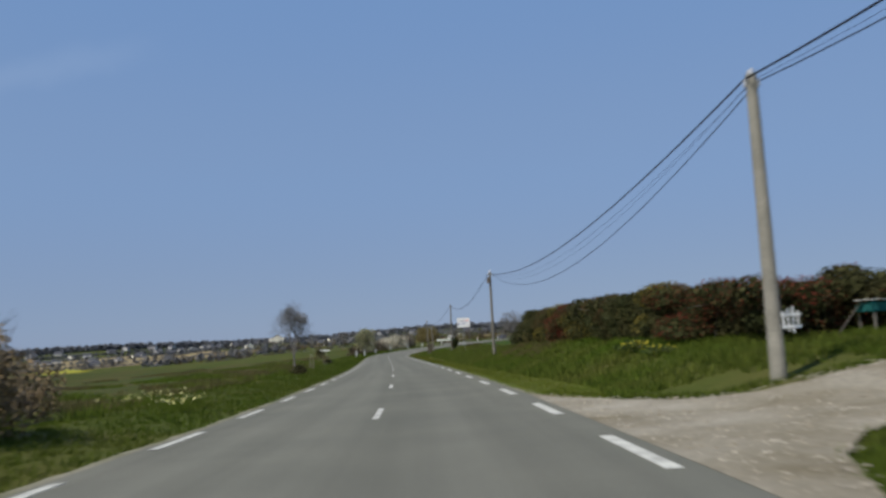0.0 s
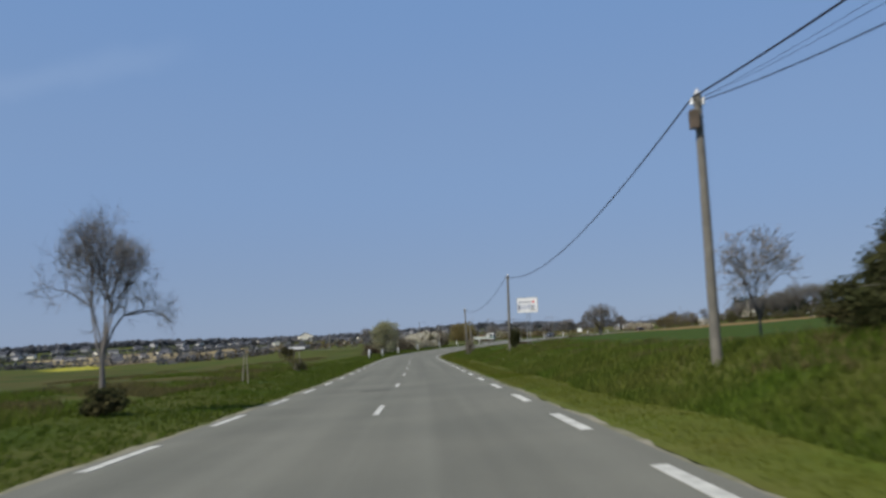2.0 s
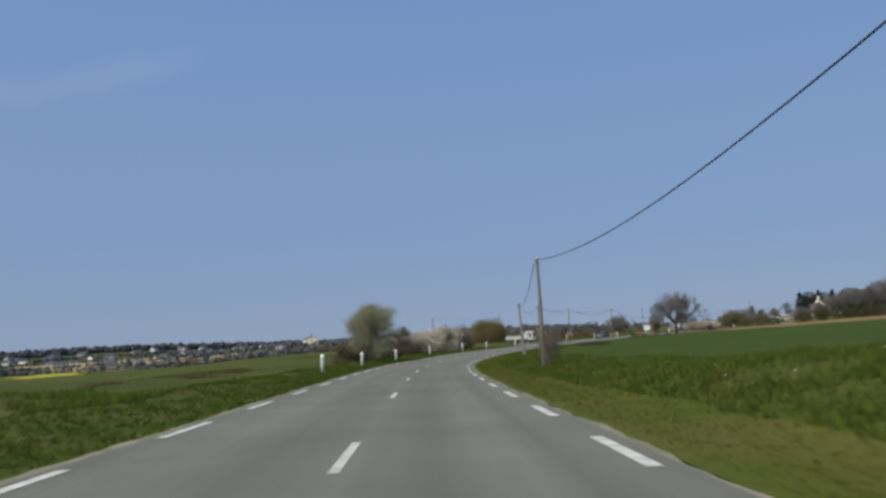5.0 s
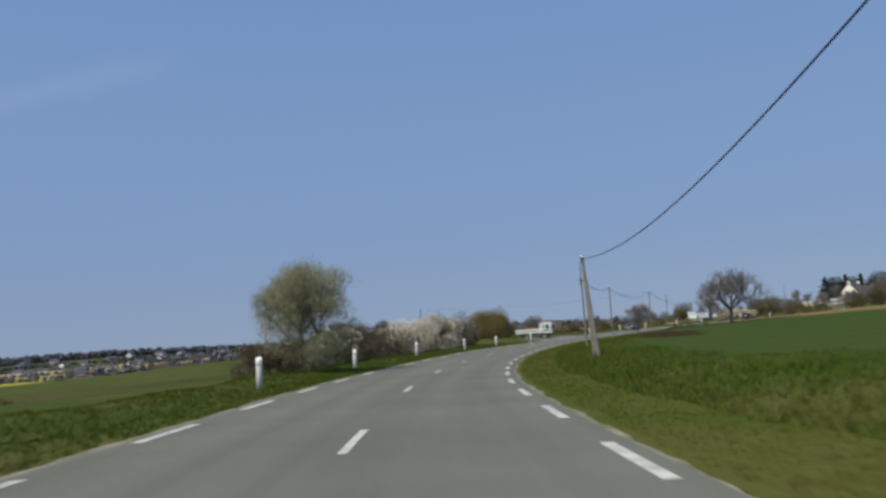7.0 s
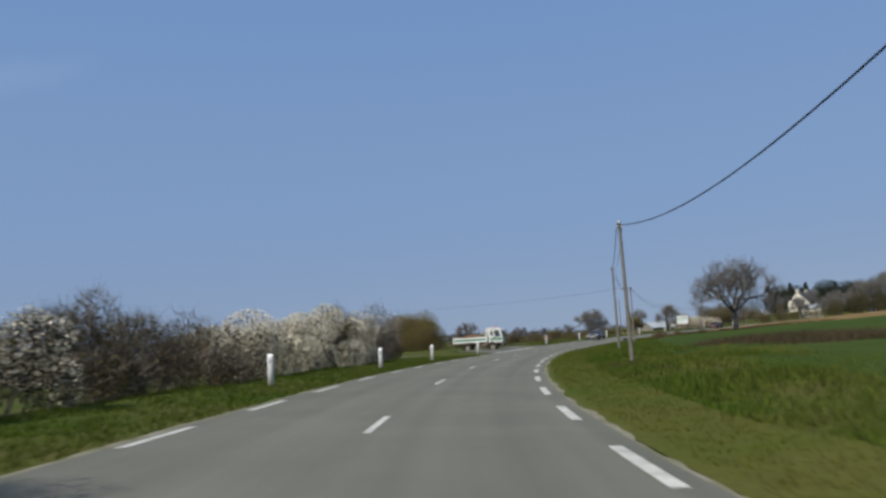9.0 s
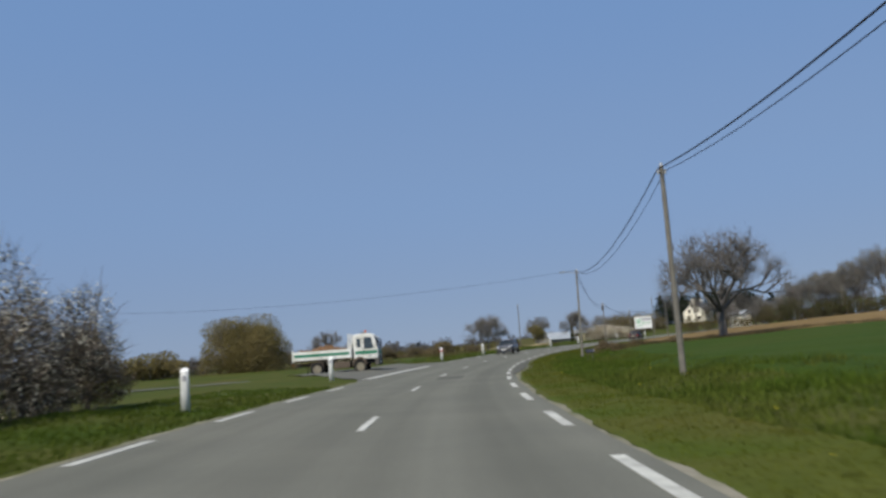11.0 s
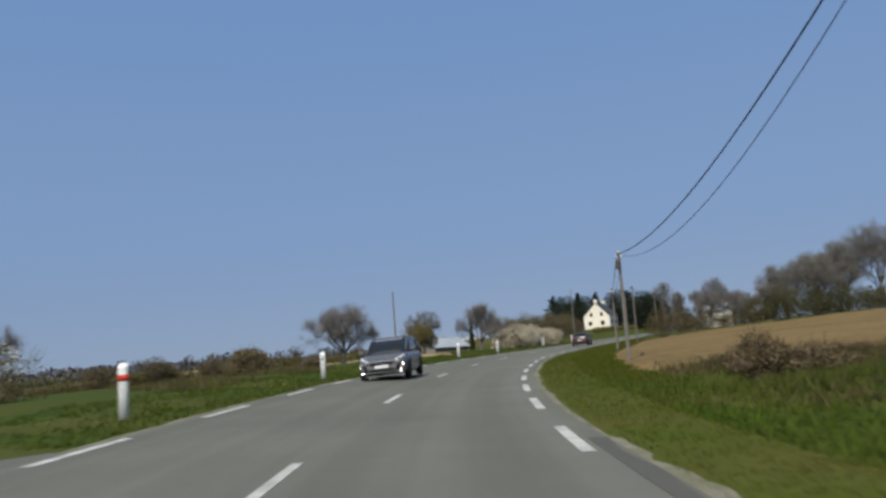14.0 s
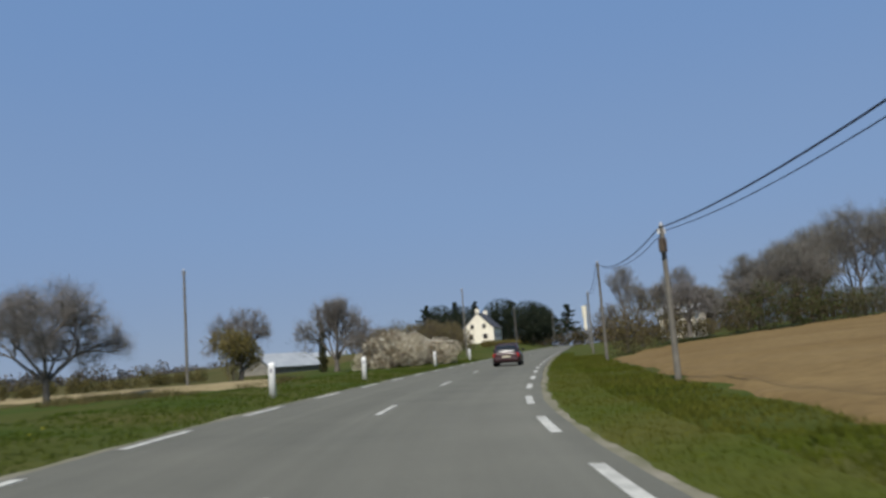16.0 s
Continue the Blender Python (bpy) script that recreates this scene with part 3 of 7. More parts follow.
def dash(s0, s1, d, w, name, parent, d_end=None, top=0.007):
    ss = np.linspace(s0, s1, max(3, int((s1 - s0) / 1.0) + 1))
    out = np.linspace(d, d if d_end is None else d_end, len(ss))
    x, y, z, b, gx, gy = line_at(ss)
    v, f = [], []
    for i in range(len(ss)):
        for q, up in ((-w / 2, -0.01), (-w / 2, top), (w / 2, top), (w / 2, -0.01)):
            e = out[i] + q
            v.append((x[i] + gy[i] * e, y[i] - gx[i] * e, z[i] - e * math.tan(radians(b[i])) + up))
    for i in range(len(ss) - 1):
        for j in range(3):
            f.append((i * 4 + j, i * 4 + j + 1, i * 4 + j + 5, i * 4 + j + 4))
    ob = mesh_object(name, v, f, PAINT)
    ob.parent = parent
    return ob


def marking(name, phases, period, length, d, w, s0, s1, label, skip=()):
    e = thing(name, Matrix.Identity(4), label, "road marking", kind="structure")
    ps, pv = zip(*phases)
    for k in range(-4, 90):
        c = period * k + pv[0]
        for _ in range(12):
            c = period * k + float(np.interp(c, ps, pv))
        if s0 < c < s1 and not any(a < c < b for a, b in skip):
            dash(c - length / 2, c + length / 2, d(c) if callable(d) else d, w, "dash", e)


marking("edge_line_right", PH_R, 6.5, 3.0, 3.29, 0.172, -20, 430, "white dashed edge line, slightly worn")
marking("edge_line_left", PH_L, 6.5, 3.0, -3.37, 0.172, -20, 430, "white dashed edge line, slightly worn", skip=((262, 297),))
marking("centre_line", PH_C, 13.0, 3.0, 0.0, 0.13, -20, 430, "white dashed centre line, slightly worn")
give = thing("junction_line", Matrix.Identity(4), "wide white line across the side road's mouth", "road marking", kind="structure")
dash(268.6, 288.2, -3.80, 0.42, "band", give, -3.38, 0.014)
for s0, s1, d0, d1 in ((70.6, 72.0, -1.15, -0.15), (263.4, 266.4, 0.15, 1.25)):
    slab("road_patch", np.linspace(s0, s1, 4), lambda s, a=d0, b=d1: [a, (a + b) / 2, b], PATCHED, 0.005, "dark asphalt repair patch in the road", side=0.01)

# side road on the left and the gravel drive on the right
sr = [(10.6, 286.6), (6.5, 288.6), (1.0, 287.6), (-6.0, 283.6), (-14, 278.6), (-26, 272), (-45, 263)]


def ribbon(name, pts, half, material, zs, label):
    pts = [Vector((*p, 0)) for p in pts]
    v, f = [], []
    for i, p in enumerate(pts):
        t = (pts[min(i + 1, len(pts) - 1)] - pts[max(i - 1, 0)]).normalized()
        nrm = Vector((t.y, -t.x, 0))
        for q in (-1, -0.5, 0, 0.5, 1):
            w = p + nrm * q * half[i]
            v.append((w.x, w.y, zs[i] + 0.03 * (1 - q * q)))
    for i in range(len(pts) - 1):
        for j in range(4):
            f.append((i * 5 + j, i * 5 + j + 1, i * 5 + j + 6, i * 5 + j + 5))
    return tagged(mesh_object(name, v, f, material, smooth=True), label, "road", kind="structure")


sheet("side_road", np.arange(266, 299.1, 1.5), lambda s: list(np.linspace(-3.50, -3.72 - float(np.interp(s, [266, 269, 270.3, 273.5, 277, 283, 289, 292, 296, 299], [0.05, 0.55, 0.9, 2.4, 4.4, 8.8, 9.0, 5.2, 2.2, 0.1])), 6)), WORN, 0.036, "side road's asphalt mouth where it joins the main road")
ribbon("side_road_lane", sr[2:], [3.3, 3.2, 3.0, 3.0, 3.0], WORN, [0.16, 0.14, 0.10, 0.05, 0.0], "narrow asphalt side road running off between grass")

dd_ = [3.58, 4.2, 5.0, 5.8, 6.8, 8.2, 10.5, 13, 17, 22, 28]
near_, far_ = [2.0, 5.9, 8.1, 9.3, 10.0, 10.5, 10.8, 11.3, 11.8, 12.2, 13], [21.8, 19.1, 16.9, 15.3, 14.5, 14.7, 15.6, 16.4, 17.2, 18.2, 19.5]
gv, gf = [], []
for j_, d_ in enumerate(dd_):
    for i_ in range(11):
        p_ = gp(near_[j_] + (far_[j_] - near_[j_]) * i_ / 10, d_, 0.044 if 0 < i_ < 10 else 0.02)
        gv.append((p_.x, p_.y, p_.z))
for j_ in range(len(dd_) - 1):
    for i_ in range(10):
        gf.append((j_ * 11 + i_, (j_ + 1) * 11 + i_, (j_ + 1) * 11 + i_ + 1, j_ * 11 + i_ + 1))
tagged(mesh_object("gravel_drive", gv, gf, GRAVEL, smooth=True), "pale gravel driveway entrance beside the road", "driveway", kind="structure")

# loose stones over the drive and along its mouth
sr_ = np.random.default_rng(33)
sd_ = 3.7 + 9 * sr_.random(2600) ** 1.4
ss_ = np.interp(sd_, dd_, near_) + (np.interp(sd_, dd_, far_) - np.interp(sd_, dd_, near_)) * (-0.03 + 1.06 * sr_.random(2600))
sx_, sy_ = spot(ss_, sd_)
c_ = np.stack([sx_, sy_, height(ss_, sd_) + 0.045], -1)
size_ = (0.012 + 0.022 * sr_.random(2600) ** 2)[:, None]
turn_ = sr_.random(2600) * 6.283
corner_ = [c_ + np.stack([np.cos(turn_ + q), np.sin(turn_ + q), np.zeros(2600)], -1) * size_ * (0.8 + 0.4 * sr_.random((2600, 1))) for q in (0, 1.7, 3.2, 4.6)]
peak_ = c_ + np.array([0, 0, 1.0]) * size_ * 0.9
tagged(polys("loose_gravel", np.stack([np.stack([corner_[q], corner_[(q + 1) % 4], peak_], 1) for q in range(4)], 1).reshape(-1, 3), 3, mat("gravel_stones", (0.34, 0.31, 0.25), (0.20, 0.17, 0.12), 2, 0.95, island=0.35)), "loose pale stones lying on the gravel drive", "stones", kind="stuff")

# fields


def crop_near(s):
    return float(np.interp(s, [58, 66, 72, 86, 112, 126, 142, 300], [24, 11.5, 9.8, 10.8, 11.0, 9.8, 9.3, 9.3])) + 0.25 * math.sin(s * 0.31) + 0.15 * math.sin(s * 0.83)


def crop_end(d):
    """Where the crop stops and the ploughed earth begins, going along the road."""
    return float(np.interp(d, [6.9, 9.8, 11.5, 15.2, 19.5, 23, 31, 45, 64, 100], [320, 317.5, 312, 308, 304.5, 304, 297, 283, 270, 262])) + 0.35 * math.sin(d * 1.1) + 0.2 * math.sin(d * 2.7)


def covered(name, rows, material, lift, label):
    """A sheet of field cover over rows of (s, d) crossings."""
    S, D = np.array([[p[0] for p in r] for r in rows]), np.array([[p[1] for p in r] for r in rows])
    X, Y = spot(S, D)
    n, k = S.shape
    Z = height(S, D) + lift
    Z[0], Z[-1] = Z[0] - 0.15, Z[-1] - 0.15
    Z[:, 0], Z[:, -1] = Z[:, 0] - 0.15, Z[:, -1] - 0.15
    v = np.stack([X, Y, Z], -1).reshape(-1, 3)
    f = [(i * k + j, i * k + j + 1, (i + 1) * k + j + 1, (i + 1) * k + j) for i in range(n - 1) for j in range(k - 1)]
    return tagged(mesh_object(name, v, f, material, smooth=True), label, "field", kind="structure")


def crop_row(u):
    """One line of the crop field, u of the way from its near edge to its far side."""
    row = []
    for q in np.linspace(0, 1, 190):
        s_ = 58 + q * 243
        d_ = crop_near(s_) + u * (62 + 38 * min(1, max(0, (s_ - 120) / 60)) - crop_near(s_))
        end = crop_end(d_)
        s_ = 58 + q * (end - 58)
        row.append((s_, crop_near(s_) + u * (62 + 38 * min(1, max(0, (s_ - 120) / 60)) - crop_near(s_))))
    return row


covered("crop_field", [crop_row(u ** 1.6) for u in np.linspace(0, 1, 46)], CROP, 0.055, "bright green young cereal crop field")


def plough_row(u):
    """One line of the ploughed field, u of the way from its road side to its far side."""
    row = []
    for q in np.linspace(0, 1, 120):
        s_ = 319.6 + q * 122.4
        near = float(np.interp(s_, [320, 330, 341, 352, 367, 382, 393.5, 409.7, 423.7, 439, 442], [7.2, 7.6, 7.7, 8.2, 8.2, 7.8, 10.6, 20.5, 31, 44, 66])) + 0.18 * math.sin(s_ * 0.9) + 0.12 * math.sin(s_ * 2.1)
        d_ = near + u * (104 - near)
        start = crop_end(d_) - 0.8
        row.append((start + q * (442 - start), d_))
    return row


covered("ploughed_field", [plough_row(u ** 1.5) for u in np.linspace(0, 1, 46)], PLOUGH, 0.11, "bare brown ploughed earth field")
field("left_pasture", lambda s, d: -60 < s < 212 and -130 < d < -14.4 + 1.2 * math.sin(s * 0.21) + 0.8 * math.sin(s * 0.53), PASTURE, "green pasture field beyond the ditch")


def stubble_row(q):
    """A line across the stubble strip, which swings away from the road."""
    mid = np.array([np.interp(q, [0, 0.25, 0.5, 0.75, 1], k) for k in ([368, 371, 381, 400, 440], [-9.5, -14.5, -25, -48, -100])])
    half = float(np.interp(q, [0, 0.3, 0.6, 1], [5.5, 5.5, 7, 12]))
    return [(mid[0] + half * w, mid[1] - half * 0.35 * w) for w in np.linspace(-1, 1, 9)]


covered("stubble_strip", [stubble_row(q) for q in np.linspace(0, 1, 40)], STUBBLE, 0.14, "pale straw-coloured strip of stubble")
field("meadow", lambda s, d: 306 < s < 425 and -float(np.interp(s, [306, 325, 345, 365, 425], [36, 37, 27, 17, 12])) < d < -8.6, MEADOW, "green meadow beside the road")
field("far_meadow", lambda s, d: 330 < s < 470 and -120 < d < -float(np.interp(s, [325, 345, 365, 425], [42, 33, 24, 26])), HEATH, "brown rough grazing beyond the stubble strip")
def rape_here(s, d):
    x, y = spot(s, d)
    u = (float(y) - 560) / 310
    return d < -150 and 0 < u < 1 and -272 - 140 * u < float(x) < -232 - 150 * u


field("rapeseed_field", rape_here, RAPE, "yellow rapeseed field in bloom far off", 0.8)
field("brown_far_field", lambda s, d: 470 < s < 620 and -850 < d < -350, STUBBLE, "brown far field below the village", 0.5)


# ---- plants ----
def leaves(centres, radii, count, size, rng, flat=0.6, shell=0.45):
    """Corners of small leaf quads scattered in and on lumps."""
    centres, radii = np.asarray(centres, float), np.asarray(radii, float)
    if radii.ndim == 1:
        radii = np.repeat(radii[:, None], 3, axis=1)
    vol = radii.prod(1) ** (2 / 3)
    pick = rng.choice(len(centres), count, p=vol / vol.sum())
    v = rng.normal(size=(count, 3))
    v /= np.linalg.norm(v, axis=1)[:, None]
    r = shell + (1.05 - shell) * rng.random(count) ** 0.6
    p = centres[pick] + v * radii[pick] * r[:, None]
    a = rng.normal(size=(count, 3)) + v * flat
    a /= np.linalg.norm(a, axis=1)[:, None]
    t = np.cross(a, rng.normal(size=(count, 3)))
    t /= np.linalg.norm(t, axis=1)[:, None]
    b = np.cross(a, t)
    s = (size * (0.6 + 0.8 * rng.random(count)))[:, None]
    k = 0.55
    return np.stack([p - t * s, p - b * s * k, p + t * s, p + b * s * k], axis=1).reshape(-1, 3)


def sprigs(centres, radii, count, length, rng, width=0.012, up=0.5, shell=0.6):
    """Thin upright slivers (twigs) standing out of lumps, as triangles."""
    centres, radii = np.asarray(centres, float), np.asarray(radii, float)
    if radii.ndim == 1:
        radii = np.repeat(radii[:, None], 3, axis=1)
    vol = radii.prod(1) ** (2 / 3)
    pick = rng.choice(len(centres), count, p=vol / vol.sum())
    v = rng.normal(size=(count, 3))
    v /= np.linalg.norm(v, axis=1)[:, None]
    p = centres[pick] + v * radii[pick] * (shell + (1 - shell) * rng.random(count))[:, None]
    w = v + np.array([0, 0, up]) + rng.normal(size=(count, 3)) * 0.35
    w /= np.linalg.norm(w, axis=1)[:, None]
    side = np.cross(w, rng.normal(size=(count, 3)))
    side /= np.linalg.norm(side, axis=1)[:, None]
    L = (length * (0.5 + rng.random(count)))[:, None]
    return np.stack([p - side * width, p + side * width, p + w * L], axis=1).reshape(-1, 3)


def bush(m, lumps, material, count, size, label, seed, category="bush", group="", second=None, share=0.4, twigs=0, twiglen=0.5, name="bush", up=0.5, shoots=None, shootwide=0.012, shootword="bare brown shoots", core=False):
    """A bush: woody stems, leaf mass and optional second colour and bare shoots; lumps are (x, y, z, rx, ry, rz) in its own metres."""
    rng = np.random.default_rng(seed)
    e = thing(name, m, label, category, group)
    L = np.array(lumps, float)
    bm = bmesh.new()
    for q in L:
        thick = min(0.05, 0.008 + 0.016 * q[2])
        rod((q[0] * 0.3, q[1] * 0.6, -0.15), (q[0], q[1], q[2]), thick, thick * 0.3, 5, bm)
        for _ in range(3):
            o = rng.normal(size=3) * q[3:6] * 0.55
            rod((q[0], q[1], q[2] - q[5] * 0.6), (q[0] + o[0], q[1] + o[1], q[2] + o[2]), thick * 0.5, thick * 0.16, 4, bm)
    tagged(part("woody_base", bm, BARK, e), kind="stuff")
    if core:
        under(polys("inner_foliage", leaves(L[:, :3], L[:, 3:6] * 0.82, 1500, 0.13, rng, shell=0.2), 4, DARKLEAF), e, "dark leaves inside the hedge")
    count, size = int(count * 0.78), size * 1.12
    n1 = int(count * (1 - share)) if second else count
    under(polys("foliage", leaves(L[:, :3], L[:, 3:6], n1, size, rng), 4, material), e)
    if second:
        sub = L[rng.random(len(L)) < 0.75] if len(L) > 2 else L
        sub = sub if len(sub) else L
        under(polys("blossom" if second is BLOSSOM else "foliage", leaves(sub[:, :3] + [0, 0, 0.05], sub[:, 3:6] * 1.04, count - n1, size * 0.9, rng, shell=0.72), 4, second), e, "pale blossom" if second is BLOSSOM else "")
    if twigs:
        tagged(under(polys("twig_growth", sprigs(L[:, :3], L[:, 3:6], twigs, twiglen, rng, width=shootwide, up=up), 3, shoots or SHOOT), e, shootword), kind="stuff")
    return e


def lumps_for(rng, n, rx, ry, h, base=0.25):
    out = []
    for _ in range(n):
        a, r = rng.random() * 6.283, math.sqrt(rng.random()) * 0.72
        z = h * (base + (0.78 - base) * rng.random())
        k = 0.22 + 0.2 * rng.random()
        fall = 1 - 0.35 * r
        out.append((math.cos(a) * r * rx, math.sin(a) * r * ry, z * fall, rx * k + 0.1, ry * k + 0.1, h * (0.16 + 0.12 * rng.random())))
    return out


def bare_tree(m, h, spread, trunk_h, trunk_r, label, seed, levels=5, twigs=2500, lean=0.0, category="tree", group="", up=0.35, buds=None, budcount=0, twigmat=None, split=(3, 5), name="tree", width=0.011, budsize=0.07, limbmat=None):
    """A leafless tree: trunk, limbs that fork several times, and a haze of fine twigs; optional buds."""
    rng = np.random.default_rng(seed)
    e = thing(name, m, label, category, group)
    bm = bmesh.new()
    tips, verts, faces = [], [], []

    def tube(a, b, ra, rb, sides):
        d = (b - a)
        d = d / (np.linalg.norm(d) + 1e-9)
        u = np.cross(d, [0.3, 0.9, 0.2])
        u /= np.linalg.norm(u)
        w = np.cross(d, u)
        k = len(verts)
        for p, r in ((a, ra), (b, rb)):
            for i in range(sides):
                t = 2 * math.pi * i / sides
                verts.append(p + u * r * math.cos(t) + w * r * math.sin(t))
        for i in range(sides):
            j = (i + 1) % sides
            faces.append((k + i, k + j, k + sides + j, k + sides + i))

    crown = h - trunk_h

    def grow(p, d, length, r, level):
        segs = 3 if level <= 2 else 2
        q = p
        for k in range(segs):
            d = d + rng.normal(size=3) * (0.10 + 0.03 * level) + np.array([0, 0, up * 0.12])
            d = d / np.linalg.norm(d)
            nq = q + d * length / segs
            tube(q, nq, r * (1 - 0.3 * k / segs), r * (1 - 0.3 * (k + 1) / segs), 7 if level <= 1 else (5 if level <= 2 else 3))
            q = nq
            if level >= 2 and k < segs - 1 and level < levels and rng.random() < 0.7:
                sd = d + rng.normal(size=3) * 0.7
                grow(q, sd / np.linalg.norm(sd), length * 0.55, r * 0.5, level + 1)
        if level >= levels:
            tips.append((q, d))
            return
        for _ in range(rng.integers(*split)):
            a = rng.normal(size=3)
            a -= d * a.dot(d)
            a /= np.linalg.norm(a) + 1e-9
            nd = d * 0.75 + a * (0.55 + 0.25 * rng.random()) + np.array([0, 0, up * 0.3])
            nd /= np.linalg.norm(nd)
            grow(q, nd, length * (0.62 + 0.16 * rng.random()), r * 0.60, level + 1)

    base = np.array([0.0, 0, -0.2])
    top = np.array([lean, 0, trunk_h])
    tube(base, base + (top - base) * 0.12, trunk_r * 1.5, trunk_r * 1.1, 9)
    tube(base + (top - base) * 0.12, top, trunk_r * 1.1, trunk_r * 0.85, 9)
    nb = 6 if levels >= 4 else 5
    for k in range(nb):
        a = 2 * math.pi * (k + 0.6 * rng.random()) / nb
        d = np.array([math.cos(a) * spread / crown * 1.25, math.sin(a) * spread / crown * 1.25, 0.75 + 0.5 * rng.random()])
        grow(top - np.array([0, 0, rng.random() * trunk_h * 0.18]), d / np.linalg.norm(d), crown * 0.36, trunk_r * 0.55, 1)
    grow(top, np.array([lean * 0.1, 0.05, 1.0]), crown * 0.36, trunk_r * 0.6, 1)
    V = np.array(verts)
    # bring the crown to its true height and spread
    T = np.array([t[0] for t in tips])
    sz = crown / max(T[:, 2].max() - trunk_h, 0.1)
    sx = spread / max(np.percentile(np.hypot(T[:, 0], T[:, 1]), 93), 0.1)

    def fit_in(P):
        P = P.copy()
        k = np.clip((P[:, 2] - trunk_h * 0.8) / (trunk_h * 0.2 + 0.3), 0, 1)[:, None]
        S = 1 + k * (np.array([sx, sx, 1.0]) - 1)
        P = P * S
        over = P[:, 2] > trunk_h
        P[over, 2] = trunk_h + (P[over, 2] - trunk_h) * sz
        return P

    V = fit_in(V)
    T = fit_in(T)
    limbs = mesh_object("trunk", V, faces, limbmat or BARK, smooth=True)
    under(limbs, e)
    D = np.array([t[1] for t in tips])
    pick = rng.integers(0, len(T), twigs)
    p = T[pick] + rng.normal(size=(twigs, 3)) * spread * 0.05
    w = D[pick] + rng.normal(size=(twigs, 3)) * 0.55 + np.array([0, 0, up * 0.4])
    w /= np.linalg.norm(w, axis=1)[:, None]
    sd = np.cross(w, rng.normal(size=(twigs, 3)))
    sd /= np.linalg.norm(sd, axis=1)[:, None]
    L = (crown * 0.11 * (0.5 + rng.random(twigs)))[:, None]
    p = p - w * L * 0.4
    tri_ = np.stack([p - sd * width, p + sd * width, p + w * L], axis=1).reshape(-1, 3)
    under(polys("crown", tri_, 3, twigmat or TWIG), e)
    if budcount:
        pk = rng.integers(0, len(T), budcount)
        c = T[pk] + rng.normal(size=(budcount, 3)) * spread * 0.085
        tagged(under(polys("spring_foliage", leaves(c, np.full(budcount, 0.12), budcount, budsize, rng), 4, buds), e), kind="stuff")
    return e


def conifer(m, h, r, label, seed, group=""):
    """An old wind-blown evergreen: a leaning trunk, uneven drooping boughs and gaps between them."""
    rng = np.random.default_rng(seed)
    e = thing("conifer", m, label, "tree", group)
    lean = rng.normal(size=2) * 0.06 * h
    part("trunk", rod((0, 0, -0.2), (lean[0], lean[1], h), 0.22, 0.04, 7), BARK, e)
    c, k = [], int(26 + 10 * rng.random())
    for i in range(k):
        z = 0.12 + 0.88 * (i + rng.random()) / k
        a = rng.random() * 6.283
        reach = r * (1.15 - 0.9 * z ** 1.5) * (0.45 + 0.75 * rng.random())
        for q in np.linspace(0.1, 1, 9):
            c.append((lean[0] * z + math.cos(a) * reach * q, lean[1] * z + math.sin(a) * reach * q, z * h - 0.10 * reach * q + 0.16 * reach * q * q + rng.normal() * 0.12))
    c = np.array(c)
    under(polys("foliage", leaves(c, np.tile([0.50, 0.50, 0.30], (len(c), 1)), 7600, 0.15, rng, flat=0.2, shell=0.1), 4, CONIFER), e)
    return e


def belt(name, pts, h, w, per_m, size, material, label, seed, jitter=0.35, second=None, category="hedgerow"):
    """A far hedgerow or wood along plan points (x, y, z): one uneven mass of foliage."""
    rng = np.random.default_rng(seed)
    P = [Vector(p) for p in pts]
    C, R = [], []
    for a, b in zip(P, P[1:]):
        n = max(2, int((b - a).length / (h * 0.55)))
        for k in range(n):
            q = a.lerp(b, (k + rng.random()) / n)
            hh = h * (1 - jitter + 2 * jitter * rng.random() ** 1.5)
            C.append((q.x + rng.normal() * w * 0.35, q.y + rng.normal() * w * 0.35, q.z + hh * 0.45))
            R.append((h * 0.5, h * 0.5, hh * 0.55))
    total = int(sum((b - a).length for a, b in zip(P, P[1:])) * per_m)
    ob = polys(name, leaves(C, R, total, size, rng, shell=0.3), 4, material)
    if second:
        ob.data.materials.append(second)
        idx = (rng.random(len(ob.data.polygons)) < 0.35).astype(np.int32)
        ob.data.polygons.foreach_set("material_index", idx)
    return tagged(ob, label, category, kind="stuff")


def at_road(s, d, up=0.0, turn=0.0):
    p = gp(s, d, up)
    return pose(p.x, p.y, p.z, 0, 0, heading(s) + turn)


